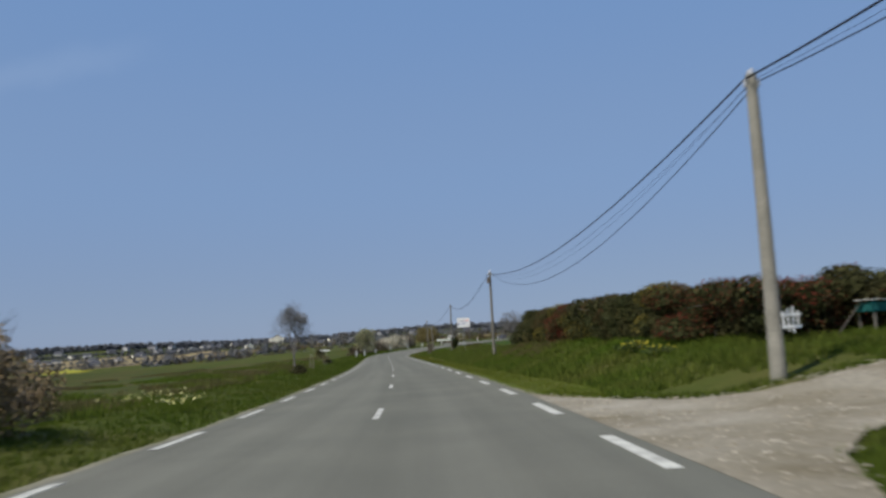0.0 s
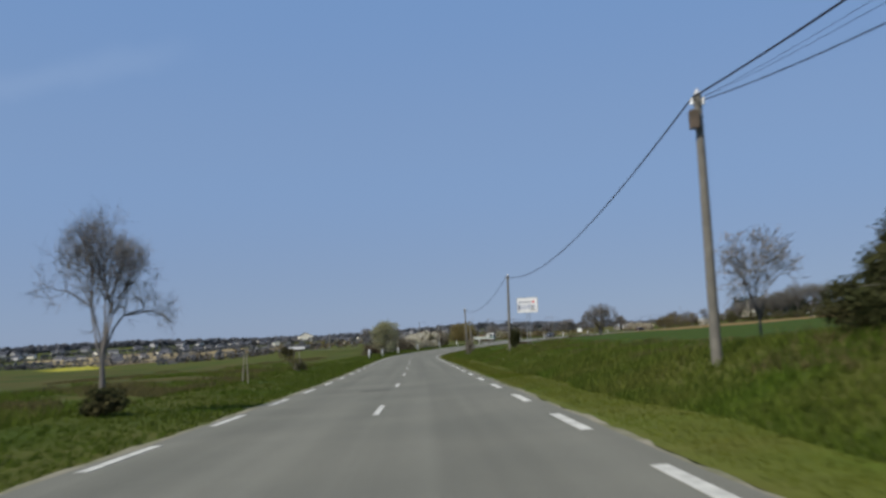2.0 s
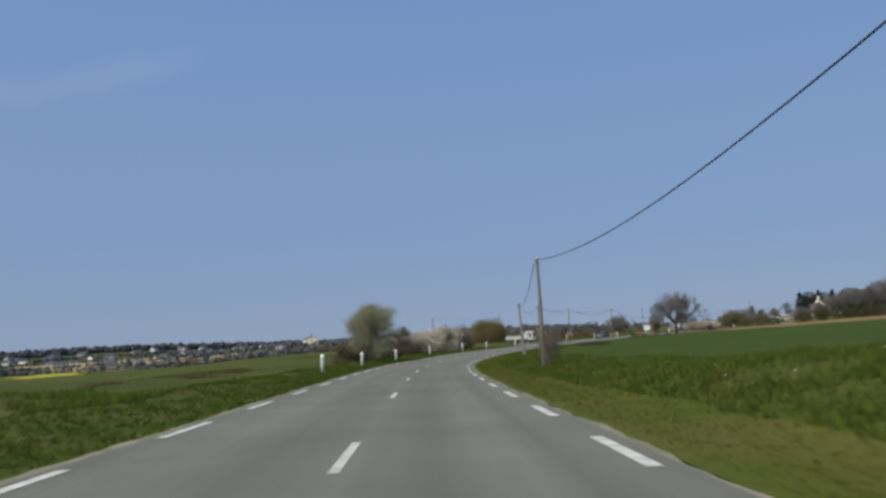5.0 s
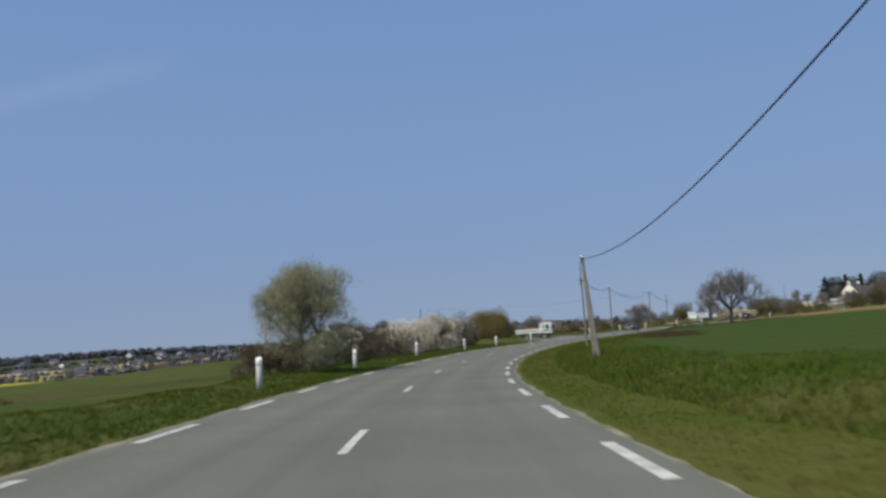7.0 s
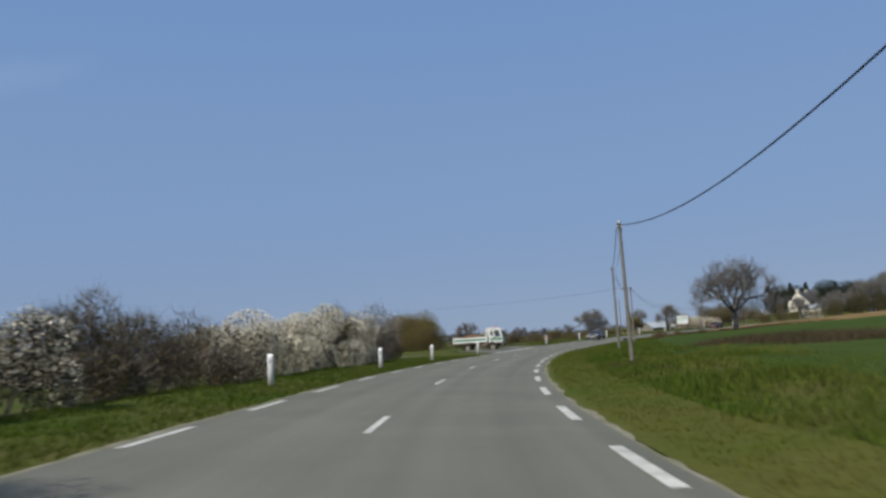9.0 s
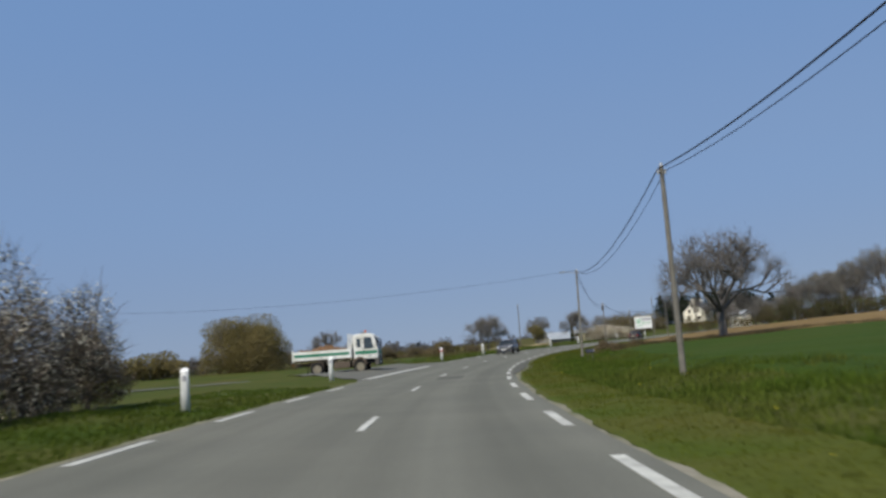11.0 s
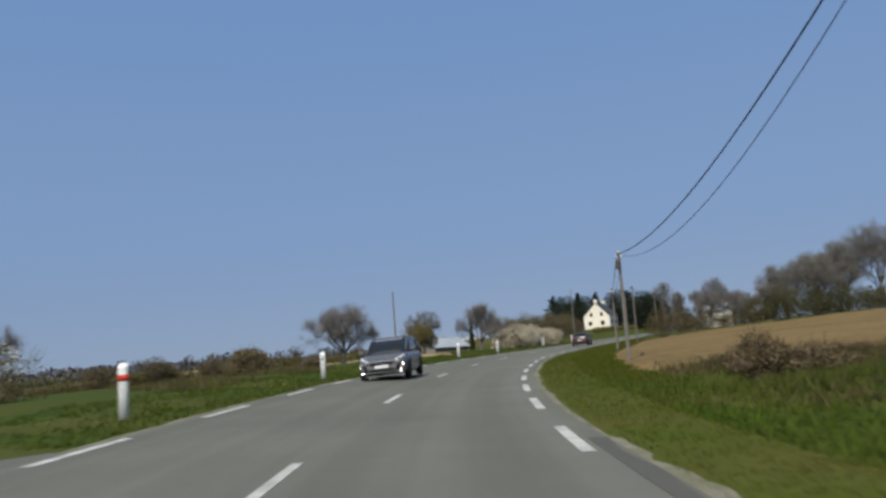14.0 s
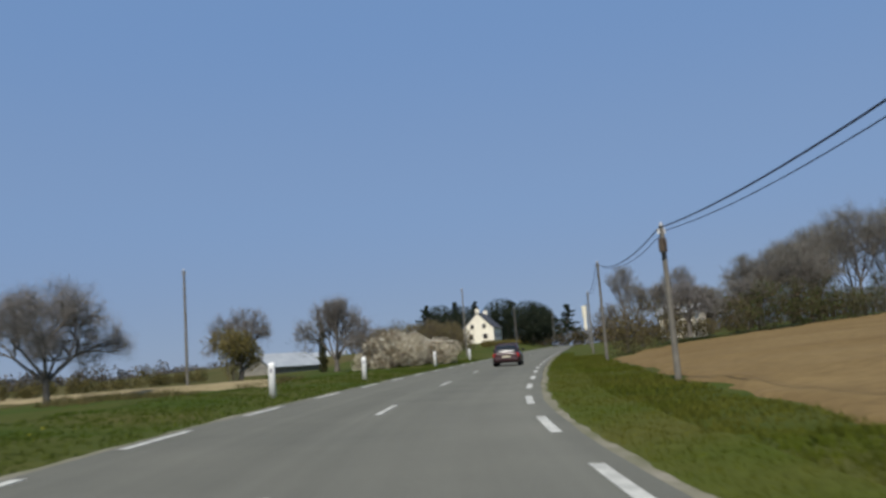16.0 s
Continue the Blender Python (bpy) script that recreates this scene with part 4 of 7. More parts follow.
# ---- poles and cables ----
def pole(x, y, z, h, lean_x, lean_y, label, strut=False, lampbox=False, bracket=False, material=None, r=0.13, name="utility_pole"):
    e = thing(name, Matrix.Translation((x, y, z)), label, "utility pole", "poles along the road")
    t = Vector((lean_x, lean_y, h))
    part("shaft", rod((0, 0, -0.4), t, r, r * 0.68, 10), material or WOOD, e)
    part("cap", rod(t - Vector((0, 0, 0.02)), t + Vector((0, 0, 0.10)), r * 0.75, r * 0.25, 10), STEEL, e)
    for k, off in enumerate((-0.12, 0.12)):
        part("insulator", rod(t + Vector((off, 0, -0.25)), t + Vector((off, 0, -0.10)), 0.045, 0.03, 8), PLASTIC if lampbox else STEEL, e)
    if strut:
        part("strut", rod((0.12, -0.6, -0.4), t * 0.95, r * 0.9, r * 0.6, 10), material or WOOD, e)
    if lampbox:
        part("junction_box", box((0.20, 0.16, 0.42), t + Vector((-0.14, -0.12, -0.62)), 0.02), CHASSIS, e, "grey box on the pole")
    if bracket:
        arm = part("arm", rod(t + Vector((0, 0, -0.25)), t + Vector((-0.95, 0.25, -0.12)), 0.03, 0.025, 6), STEEL, e)
        part("lamp_head", box((0.5, 0.2, 0.12), t + Vector((-1.1, 0.28, -0.1)), 0.03), STEEL, arm, "grey street lamp head")
    return e, Vector((x, y, z)) + t


def cable(a, b, sag, r, label, group="cables along the poles"):
    pts = []
    for k in range(25):
        u = k / 24
        p = Vector(a).lerp(Vector(b), u)
        p.z -= sag * 4 * u * (1 - u)
        pts.append(p)
    rings = []
    for i, p in enumerate(pts):
        d = (pts[min(i + 1, 24)] - pts[max(i - 1, 0)]).normalized()
        u = d.cross(Vector((0, 0, 1))).normalized()
        w = u.cross(d)
        rings.append([p + (u * math.cos(q) + w * math.sin(q)) * r for q in (0.5, 2.6, 4.7)])
    me = bpy.data.meshes.new("overhead_cable")
    bm = loft(rings)
    bm.to_mesh(me)
    bm.free()
    me.materials.append(CABLE)
    return tagged(new("overhead_cable", me), label, "cable", group)


# x, y, foot z, height, lean x, lean y, strut, box, bracket
POLES = [
    (7.0, -31.0, 0.7, 6.2, 0, 0, 0, 0, 0),
    (6.1, 15.4, 0.25, 5.75, 0.0, 0.0, 0, 0, 0),
    (3.64, 60.42, -0.05, 6.1, 0.0, 0, 0, 1, 0),
    (1.08, 107.1, -0.25, 6.0, 0.1, 0, 0, 0, 0),
    (-2.68, 152.74, -0.75, 5.8, -0.12, 0, 0, 0, 0),
    (-2.21, 191.8, -0.85, 5.3, -0.3, 0.1, 1, 0, 0),
    (1.34, 222.6, -0.75, 6.25, -0.05, 0, 0, 0, 0),
    (8.0, 249.1, -0.4, 6.4, 0, 0, 0, 0, 0),
    (21.12, 290.0, 0.15, 7.0, 0.1, -0.1, 0, 0, 1),
    (35.31, 317.9, 0.75, 5.25, 0.0, 0, 0, 1, 0),
    (47.74, 337.5, 1.4, 4.52, 0.0, 0, 0, 1, 0),
    (64.5, 358.9, 2.3, 5.7, 0.0, 0, 0, 0, 0),
    (86.0, 384.5, 3.0, 5.8, 0.0, 0, 0, 0, 0),
    (112.0, 414.5, 4.0, 6.0, 0.0, 0, 0, 0, 0),
]
tops = []
for k, (x, y, z, h, lx, ly, st, bx, br) in enumerate(POLES):
    lab = "weathered wooden utility pole standing in the grass verge"
    if st:
        lab = "leaning wooden utility pole with a bracing strut"
    if br:
        lab = "wooden utility pole carrying a small street lamp"
    tops.append(pole(x, y, z, h, lx, ly, lab, bool(st), bool(bx), bool(br), material=CONCRETE if k == 1 else None, r=0.15 if k == 1 else 0.12 if k < 6 else 0.10)[1])
for k, (a, b) in enumerate(zip(tops, tops[1:])):
    L = (b - a).length
    slack = L * 0.018 + (0.60 if k == 0 else 0.36 if k == 1 else 0.42 if k < 6 else 0.12 if k == 6 else 0.26 if k < 8 else 0.42 if k == 8 else 0.06)
    cable(a + Vector((-0.12, 0, -0.1)), b + Vector((-0.12, 0, -0.1)), slack, 0.022, "thick black overhead cable sagging between poles")
    for more in ((0.10,) if k == 0 else (0.24, 0.48) if k == 1 else ()):
        cable(a + Vector((0.05, 0, -0.12)), b + Vector((0.05, 0, -0.12)), slack + more, 0.0045, "very thin dark wire between two poles")
    if k not in (2, 3, 4, 5):
        cable(a + Vector((0.12, 0, -0.16)), b + Vector((0.12, 0, -0.16)), slack + {0: 0.22, 1: 0.85, 7: 0.12, 8: 0.45, 9: 0.06}.get(k, 0.03), 0.013, "thin black overhead cable sagging between poles")
LP = [(44.0, 378.2, 2.4, 7.9), (-2.6, 350.0, 0.7, 8.5), (88.3, 411.5, 3.5, 8.9), (140.4, 471.3, 5.3, 9.4), (165.0, 488.5, 5.6, 10.0), (-19.4, 311.2, 0.4, 7.0)]
ltop = []
for x, y, z, h in LP:
    e, t = pole(x, y, z, h, 0, 0, "tall grey utility pole standing in a field", r=0.11)
    tagged(e, group="poles across the fields")
    ltop.append(t)
zz = float(land(-45, 290))
tagged(pole(-45, 290, zz, 4.7 - zz, 0, 0, "pale slim utility pole standing in the valley field", r=0.12, material=CONCRETE)[0], group="poles across the fields")
cable(tops[8], ltop[5], 0.85, 0.012, "thin cable crossing over the road to a far pole")


# ---- delineator posts ----
def delineator(m, label, red=False, h=1.15):
    e = thing("marker_post", m, label, "marker post", "white posts along the bend")
    w, t = 0.125, 0.06
    rings = []
    for z, k in ((-0.2, 1.0), (h - 0.10, 0.94)):
        rings.append([(math.cos(a) * w * k, math.sin(a) * t * k, z) for a in np.linspace(0, 2 * math.pi, 12, endpoint=False)])
    rings.append([(math.cos(a) * w * 0.93, math.sin(a) * t * 0.93, h - 0.05 + 0.05 * math.sin(a)) for a in np.linspace(0, 2 * math.pi, 12, endpoint=False)])
    part("post", loft(rings), PLASTIC, e)
    if red:
        part("red_band", loft([[(math.cos(a) * w * 1.02, math.sin(a) * t * 1.06, z) for a in np.linspace(0, 2 * math.pi, 12, endpoint=False)] for z in (h - 0.40, h - 0.26)]), REDBAND, e, "red reflective band")
    else:
        part("reflector", box((0.09, 0.012, 0.15), (0, -t * 0.97, h - 0.28), 0.004), REFLECT, e, "small grey reflector")
    return e


first = delineator(at_road(160.2, -6.2), "white plastic marker post on the grass verge")
for s, d in ((177.75, -6.0), (196.5, -6.1), (217.1, -6.5), (234.7, -6.0), (249.5, -5.7), (323.4, -5.5), (338.2, -5.3), (356.0, -5.5), (370.0, -5.4), (394.7, -5.6), (415, -5.5)):
    copy_thing(first, at_road(s, d))
delineator(at_road(271.1, -6.1), "white plastic marker post at the junction's grass corner", h=1.25)
delineator(at_road(305.5, -5.6), "white marker post with a red band past the junction", red=True, h=1.2)

# ---- planting along the right ----
rng = np.random.default_rng(5)


def clipped_hedge(s0, s1, d, h, w, label, seed, mats):
    """A tall garden hedge of mixed shrubs, each its own colour, along the road."""
    r = np.random.default_rng(seed)
    s = s0
    k = 0
    while s < s1:
        L = 2.2 + 1.2 * r.random()
        lum = []
        hh = (h + 0.50 * (s - s0) / (s1 - s0)) * (0.95 + 0.10 * r.random())
        for q in range(9):
            lum.append(((r.random() - 0.5) * w, (q % 3 - 1) * L * 0.33, hh * (0.22 + 0.28 * (q // 3)), w * 0.5, L * 0.42, hh * 0.24))
        m_, m2, sh = mats[k % len(mats)]
        bush(at_road(s + L / 2, d), lum, m_, 26000, 0.029, label[k % len(label)], seed + k, "hedge", "shrubs in the garden hedge", second=m2, share=sh, name="hedge_shrub", core=True)
        s += L * 0.86
        k += 1


HEDGE = [
    ("dark green clipped hedge shrub with red tips", DARKLEAF, REDLEAF, 0.22), ("dark clipped hedge shrub with golden leaves", DARKLEAF, GOLD, 0.30),
    ("dark green clipped hedge shrub on the bank", DARKLEAF, OLIVE, 0.10), ("tall dark green clipped hedge shrub", DARKLEAF, None, 0),
    ("dark and rust brown clipped hedge shrub", DARKLEAF, RUST, 0.35), ("dark clipped hedge shrub with a few pale tips", DARKLEAF, GOLD, 0.08),
    ("dark green clipped hedge shrub with golden tips", DARKLEAF, GOLD, 0.20), ("red-leaved clipped hedge shrub on the bank", DARKLEAF, REDLEAF, 0.60),
    ("dark clipped hedge shrub with rusty red leaves", DARKLEAF, REDLEAF, 0.30), ("golden-leaved clipped hedge shrub on the bank", DARKLEAF, GOLD, 0.42),
    ("dark and rusty olive clipped hedge shrub", DARKLEAF, RUST, 0.30), ("dark green clipped hedge shrub on the bank", DARKLEAF, OLIVE, 0.12),
    ("olive and dark green clipped hedge shrub", DARKLEAF, OLIVE, 0.45), ("dark green clipped shrub at the hedge end", DARKLEAF, None, 0),
]
clipped_hedge(22.5, 55.0, 9.3, 1.62, 1.5, [q[0] for q in HEDGE], 40, [q[1:] for q in HEDGE])
for k, (s, d, h) in enumerate(((21.6, 11.2, 2.1), (22.6, 13.4, 2.3), (25, 17, 2.3), (26.5, 20.5, 2.3), (28, 24.5, 2.4), (26, 29, 2.5))):
    bush(at_road(s, d), lumps_for(np.random.default_rng(60 + k), 11, 2.3, 2.0, h, 0.15), DARKLEAF, 16000, 0.040, "dark overgrown hedge shrub with red tips beside the driveway" if k < 2 else "dark overgrown hedge shrub beside the driveway", 60 + k, "hedge", "shrubs in the garden hedge", second=REDLEAF if k < 2 else OLIVE, share=0.22, name="hedge_shrub", core=True)
bare_tree(at_road(61.5, 8.9), 2.7, 0.95, 0.6, 0.035, "small bare sapling on the grass bank", 71, levels=4, twigs=900, name="sapling")
bush(at_road(60.0, 12.0), lumps_for(np.random.default_rng(72), 8, 0.9, 0.9, 2.0, 0.15), DARKLEAF, 2500, 0.07, "dark green conical shrub beside the hedge end", 72)
bush(at_road(58.0, 14.5), lumps_for(np.random.default_rng(73), 8, 1.4, 1.2, 2.0, 0.15), GOLD, 2500, 0.08, "golden yellow flowering shrub beside the hedge", 73)
bush(at_road(106.6, 8.35), lumps_for(np.random.default_rng(74), 9, 0.34, 0.34, 1.45, 0.3), DARKLEAF, 1900, 0.04, "spiky dark green shrub below the billboard", 74, twigs=420, twiglen=0.62, up=2.6, shoots=DARKLEAF, shootwide=0.028, shootword="pointed green shoots")
bush(pose(-2.45, 152.1, -0.75), lumps_for(np.random.default_rng(75), 7, 0.65, 0.65, 1.8, 0.15), OLIVE, 200, 0.045, "thin bare shrub at the foot of a pole", 75, twigs=420, twiglen=0.8, up=1.4)
for k, (s, d, h) in enumerate(((309.2, 9.3, 1.35), (311.5, 9.6, 0.85), (308.2, 10.4, 0.9), (306.5, 12.6, 0.6), (304.5, 15.5, 0.55), (303.5, 18.5, 0.5), (299, 10.8, 0.35))):
    bush(at_road(s, d), lumps_for(np.random.default_rng(80 + k), 9, 0.8, 1.0, h, 0.2), TANSCRUB, 5200 if k == 0 else 3200, 0.030, "low dry brown scrub at the field edge", 80 + k, category="scrub", twigs=1500 if k == 0 else 800, twiglen=0.28, name="scrub", shoots=SCRUBBLADE, shootwide=0.008)

for k, (q, d_) in enumerate(((23.4, 7.75), (25.6, 7.65))):
    bush(at_road(q, d_), lumps_for(np.random.default_rng(95 + k), 6, 0.5, 1.1, 0.32, 0.2), GREENLEAF, 1500, 0.032, "low yellow flowering plant at the hedge foot", 95 + k, "plant", "flowering plants at the hedge foot", second=YELLOW, share=0.10)

# the big bare oak and trees to the right
bare_tree(pose(35.6, 292.9, 1.0, 0, 0, 40), 9.6, 5.6, 2.4, 0.34, "large bare oak tree standing at the field edge", 101, levels=5, twigs=13000, up=0.2, width=0.0045, name="oak_tree", twigmat=OAKTWIG, limbmat=OAKTWIG)
WOODROW = [(90, 374, 3.6, 4.2, 2.2), (94, 376, 3.8, 4.6, 2.2), (98.5, 375, 4.0, 5.0, 2.4), (103, 377, 4.2, 7.6, 2.6), (107.5, 376, 4.4, 8.8, 2.8), (112, 379, 4.6, 9.4, 3.0), (117, 380, 4.7, 10.2, 3.0), (122, 383, 4.8, 11.6, 3.3), (127.5, 381, 5.0, 14.0, 4.0), (132.5, 380, 5.0, 14.0, 4.0), (138, 376, 5.0, 13.6, 4.0), (143, 373, 5.0, 13.0, 3.8), (149, 368, 5.0, 12.6, 3.8), (155, 362, 5.0, 12.0, 3.8)]
for k, (x, y, z, h, sp) in enumerate(WOODROW):
    bare_tree(pose(x, y, z, 0, 0, 50 * k), h, sp * 1.3, h * 0.30, 0.16, "tall bare tree in the row behind the ploughed field", 110 + k, levels=4, twigs=8000, group="bare trees behind the ploughed field", up=0.55, width=0.007, twigmat=WOODTWIG)
    bare_tree(pose(x + 3.4, y + 3.2, z, 0, 0, 50 * k + 20), h * 0.86, sp * 1.3, h * 0.2, 0.15, "tall bare tree in the row behind the ploughed field", 310 + k, levels=4, twigs=4500, group="bare trees behind the ploughed field", up=0.6, width=0.007, twigmat=WOODTWIG)
for k, (x, y, z, h, sp) in enumerate(((178, 480, 7.5, 8.5, 5.0), (196, 470, 8, 7.5, 4.5), (82, 368, 3.4, 4.6, 1.9), (104, 392, 4.2, 6.0, 2.8))):
    bare_tree(pose(x, y, z, 0, 0, 70 * k), h, sp, h * 0.25, 0.2, "round bare tree on the field horizon", 120 + k, levels=4, twigs=3600, group="bare trees on the horizon", up=0.2, width=0.012)
belt("field_hedge", [(70.5, 364.6, 2.3), (75, 367, 2.6), (84, 370, 3.2), (93, 372.5, 3.7)], 2.9, 1.2, 900, 0.060, DRYSCRUB, "tangled brown and green hedge along the ploughed field", 300, 0.5, second=OLIVE)
for k, (x, y, z, h, sp) in enumerate(((75.6, 368.6, 2.6, 6.6, 1.3), (79.2, 370.6, 2.9, 5.2, 1.2), (84.0, 372.4, 3.3, 5.0, 1.4), (88.5, 374.6, 3.5, 6.6, 1.7))):
    bare_tree(pose(x, y, z, 0, 0, 61 * k), h, sp, h * 0.3, 0.10, "slender bare tree rising from the hedge", 340 + k, levels=4, twigs=1500, group="bare trees in the field hedge", up=0.8, width=0.007, twigmat=WOODTWIG)
belt("field_hedge", [(93, 372.5, 3.7), (110, 376, 4.4), (130, 379, 5.0), (150, 366, 5.0), (172, 345, 5.0)], 4.6, 2.2, 1500, 0.075, DRYSCRUB, "brown and green overgrown hedge under the bare trees", 301, second=GREENLEAF)
# ---- planting along the left ----
bush(at_road(23.3, -10.9), lumps_for(np.random.default_rng(130), 16, 2.0, 3.2, 2.3, 0.10), TANSCRUB, 9000, 0.055, "brown leafless shrub tangle beside the ditch", 130, twigs=900, twiglen=0.5)
bush(at_road(15.3, -8.5), lumps_for(np.random.default_rng(131), 18, 2.0, 3.6, 2.9, 0.10), TANSCRUB, 12000, 0.055, "brown leafless shrub tangle beside the ditch", 131, twigs=900, twiglen=0.5)
bare_tree(at_road(64.6, -7.45), 5.5, 1.4, 1.5, 0.085, "slender bare roadside tree with many upright branches", 137, levels=5, twigs=2800, up=0.45, width=0.004, twigmat=TWIG, limbmat=OAKTWIG)
bush(at_road(63.6, -7.0), lumps_for(np.random.default_rng(133), 8, 0.6, 0.9, 0.8, 0.2), DARKLEAF, 1600, 0.06, "low dark shrub at the tree's foot", 133)
bush(at_road(101.6, -7.15), [(0.0, 0, 0.12, 0.16, 0.2, 0.16), (-0.25, 0.05, 0.35, 0.26, 0.3, 0.22), (-0.55, 0.1, 0.6, 0.32, 0.36, 0.27), (-0.9, 0, 0.85, 0.36, 0.4, 0.3), (-1.2, 0.2, 1.15, 0.34, 0.36, 0.32), (-1.55, 0.1, 1.15, 0.34, 0.35, 0.28), (-1.45, 0, 1.45, 0.28, 0.3, 0.24), (-1.0, 0.2, 1.35, 0.22, 0.3, 0.22)], OLIVE, 3400, 0.042, "dark leaning windswept shrub beside the ditch", 134, second=DARKLEAF, share=0.6, twigs=350, twiglen=0.4, up=0.9)
willow = bare_tree(pose(-17.5, 190.5, -1.0, 0, 0, 20), 5.9, 2.5, 0.35, 0.10, "large round willow tree coming into pale green leaf", 140, levels=5, twigs=14000, up=0.9, buds=BUDS, budcount=4000, twigmat=BUDS, width=0.005, name="willow_tree", budsize=0.05)
wr = np.random.default_rng(141)
wl_ = [(math.cos(q) * r_, math.sin(q) * r_, 1.2 + 0.53 * k + 0.2 * wr.random(), 0.75, 0.75, 0.80) for k in range(8) for q, r_ in ((wr.random() * 6.283, 2.25 * math.sqrt(wr.random()) * (1.0 if k < 5 else 0.75)) for _ in range(6))]
wl_ = np.array(wl_)
under(polys("foliage", leaves(wl_[:, :3], wl_[:, 3:6], 34000, 0.032, wr, shell=0.2), 4, BUDS), willow)
for k, (s, d, rx, h) in enumerate(((192.6, -10.0, 1.9, 2.3), (198, -10.4, 2.1, 2.4))):
    bush(at_road(s, d), lumps_for(np.random.default_rng(150 + k), 10, rx, rx * 1.1, h, 0.12), DRYSCRUB, 12000, 0.042, "brown bramble thicket under the willow", 150 + k, twigs=1200, twiglen=0.4)
HB = [(202.5, -10.0, 2.4, 2.9, 0), (206.5, -10.2, 2.3, 3.1, 0), (211, -10.4, 2.2, 3.6, 2), (215.5, -10.6, 2.5, 3.4, 2), (220, -10.4, 2.6, 3.1, 2), (224.5, -10.6, 2.7, 3.3, 1), (229, -10.8, 2.8, 3.7, 1), (233.5, -10.6, 2.7, 3.8, 1), (237.5, -10.4, 2.4, 4.1, 1), (240.5, -10.8, 2.1, 4.9, 2), (243.5, -10.2, 2.3, 4.6, 1), (247.0, -10.2, 2.3, 5.0, 3), (250.5, -10.3, 2.2, 4.6, 3), (254, -10.8, 1.9, 3.2, 2)]
for k, (s, d, rx, h, kind_) in enumerate(HB):
    lum = lumps_for(np.random.default_rng(160 + k), 13, rx, rx * 1.05, h, 0.12)
    if kind_ >= 2:
        bush(at_road(s, d), lum, SHADESCRUB, 14000, 0.036, "brown budding thorn bush in the roadside hedge", 160 + k, "bush", "bushes of the roadside hedge", second=OLIVE if kind_ == 2 else BLOSSOM, share=0.3 if kind_ == 2 else 0.22, twigs=2600, twiglen=0.5)
    else:
        # dark base leaves put the shade between the blossom into the colour
        bush(at_road(s, d), lum, SHADESCRUB if k % 2 else DARKLEAF, 24000, 0.042, "blackthorn bush covered in white blossom", 160 + k, "bush", "bushes of the roadside hedge", second=BLOSSOM, share=0.62 if kind_ else 0.34, twigs=500, twiglen=0.35)
bush(pose(-6.0, 317, 0.9), lumps_for(np.random.default_rng(180), 34, 5.3, 5.0, 6.9, 0.06), PALEOLIVE, 90000, 0.065, "big rounded olive-brown bush behind the side road", 180, twigs=900, twiglen=0.4)
bush(pose(-14.5, 313, 0.8), lumps_for(np.random.default_rng(182), 14, 3.2, 3.2, 3.4, 0.1), PALEOLIVE, 9000, 0.10, "rounded olive-brown bush behind the side road", 182, twigs=600, twiglen=0.4)
bush(pose(7.2, 322.5, 0.6), lumps_for(np.random.default_rng(181), 16, 3.0, 2.6, 4.0, 0.12), OLIVE, 13000, 0.05, "small tree in white blossom behind the meadow", 181, second=BLOSSOM, share=0.3, twigs=900, twiglen=0.6)
bush(pose(4.0, 327, 0.6), lumps_for(np.random.default_rng(183), 9, 1.9, 1.9, 2.6, 0.2), DRYSCRUB, 1500, 0.07, "thin bare thicket behind the meadow", 183, twigs=3000, twiglen=0.8)
bare_tree(pose(33.8, 364.2, 1.9, 0, 0, 10), 6.0, 3.7, 1.3, 0.15, "wide bare round-headed tree in the meadow", 190, levels=5, twigs=24000, up=0.2, width=0.005)
bare_tree(pose(49.5, 383.5, 2.4, 0, 0, 80), 5.6, 2.6, 1.3, 0.16, "bare purple-brown tree behind a brown bush", 191, levels=4, twigs=4000, up=0.3, width=0.008)
bush(pose(47.6, 379.4, 2.3), lumps_for(np.random.default_rng(192), 14, 2.2, 2.2, 4.9, 0.42), OLIVE, 9000, 0.065, "rounded brown-green bush by the meadow", 192, twigs=400)
bare_tree(pose(56.8, 382.0, 2.6, 0, 0, 30), 6.2, 3.0, 1.0, 0.2, "bare many-stemmed tree beside the road", 193, levels=5, twigs=6000, up=0.55, width=0.008)
bush(at_road(343.6, -17.6), lumps_for(np.random.default_rng(220), 15, 1.7, 1.9, 2.2, 0.1), TANSCRUB, 8000, 0.05, "brown leafless bramble bush beside the meadow", 220, second=OLIVE, share=0.35, twigs=900, twiglen=0.5)
bush(at_road(348.5, -15.0), lumps_for(np.random.default_rng(221), 12, 1.7, 2.6, 1.0, 0.1), DRYSCRUB, 5000, 0.045, "low brown bramble scrub beside the meadow", 221, category="scrub", second=TANSCRUB, share=0.3, twigs=500, twiglen=0.4, name="scrub")
for k, (s, d, rx, h) in enumerate(((357.0, -35.0, 2.0, 2.5), (359.2, -33.7, 1.6, 1.1), (363.4, -33.1, 2.0, 2.7), (367.5, -32.3, 2.2, 1.4), (373.5, -33.5, 2.2, 1.9), (351.0, -36.5, 2.4, 2.2))):
    bush(at_road(s, d), lumps_for(np.random.default_rng(225 + k), 11, rx, rx, h, 0.1), DRYSCRUB if h > 1.6 else TANSCRUB, 4500, 0.06, "brown leafless field-edge bush beyond the meadow" if h > 1.6 else "low tan dry scrub beyond the meadow", 225 + k, "bush", "bushes along the meadow's far edge", second=OLIVE, share=0.3, twigs=500, twiglen=0.4)
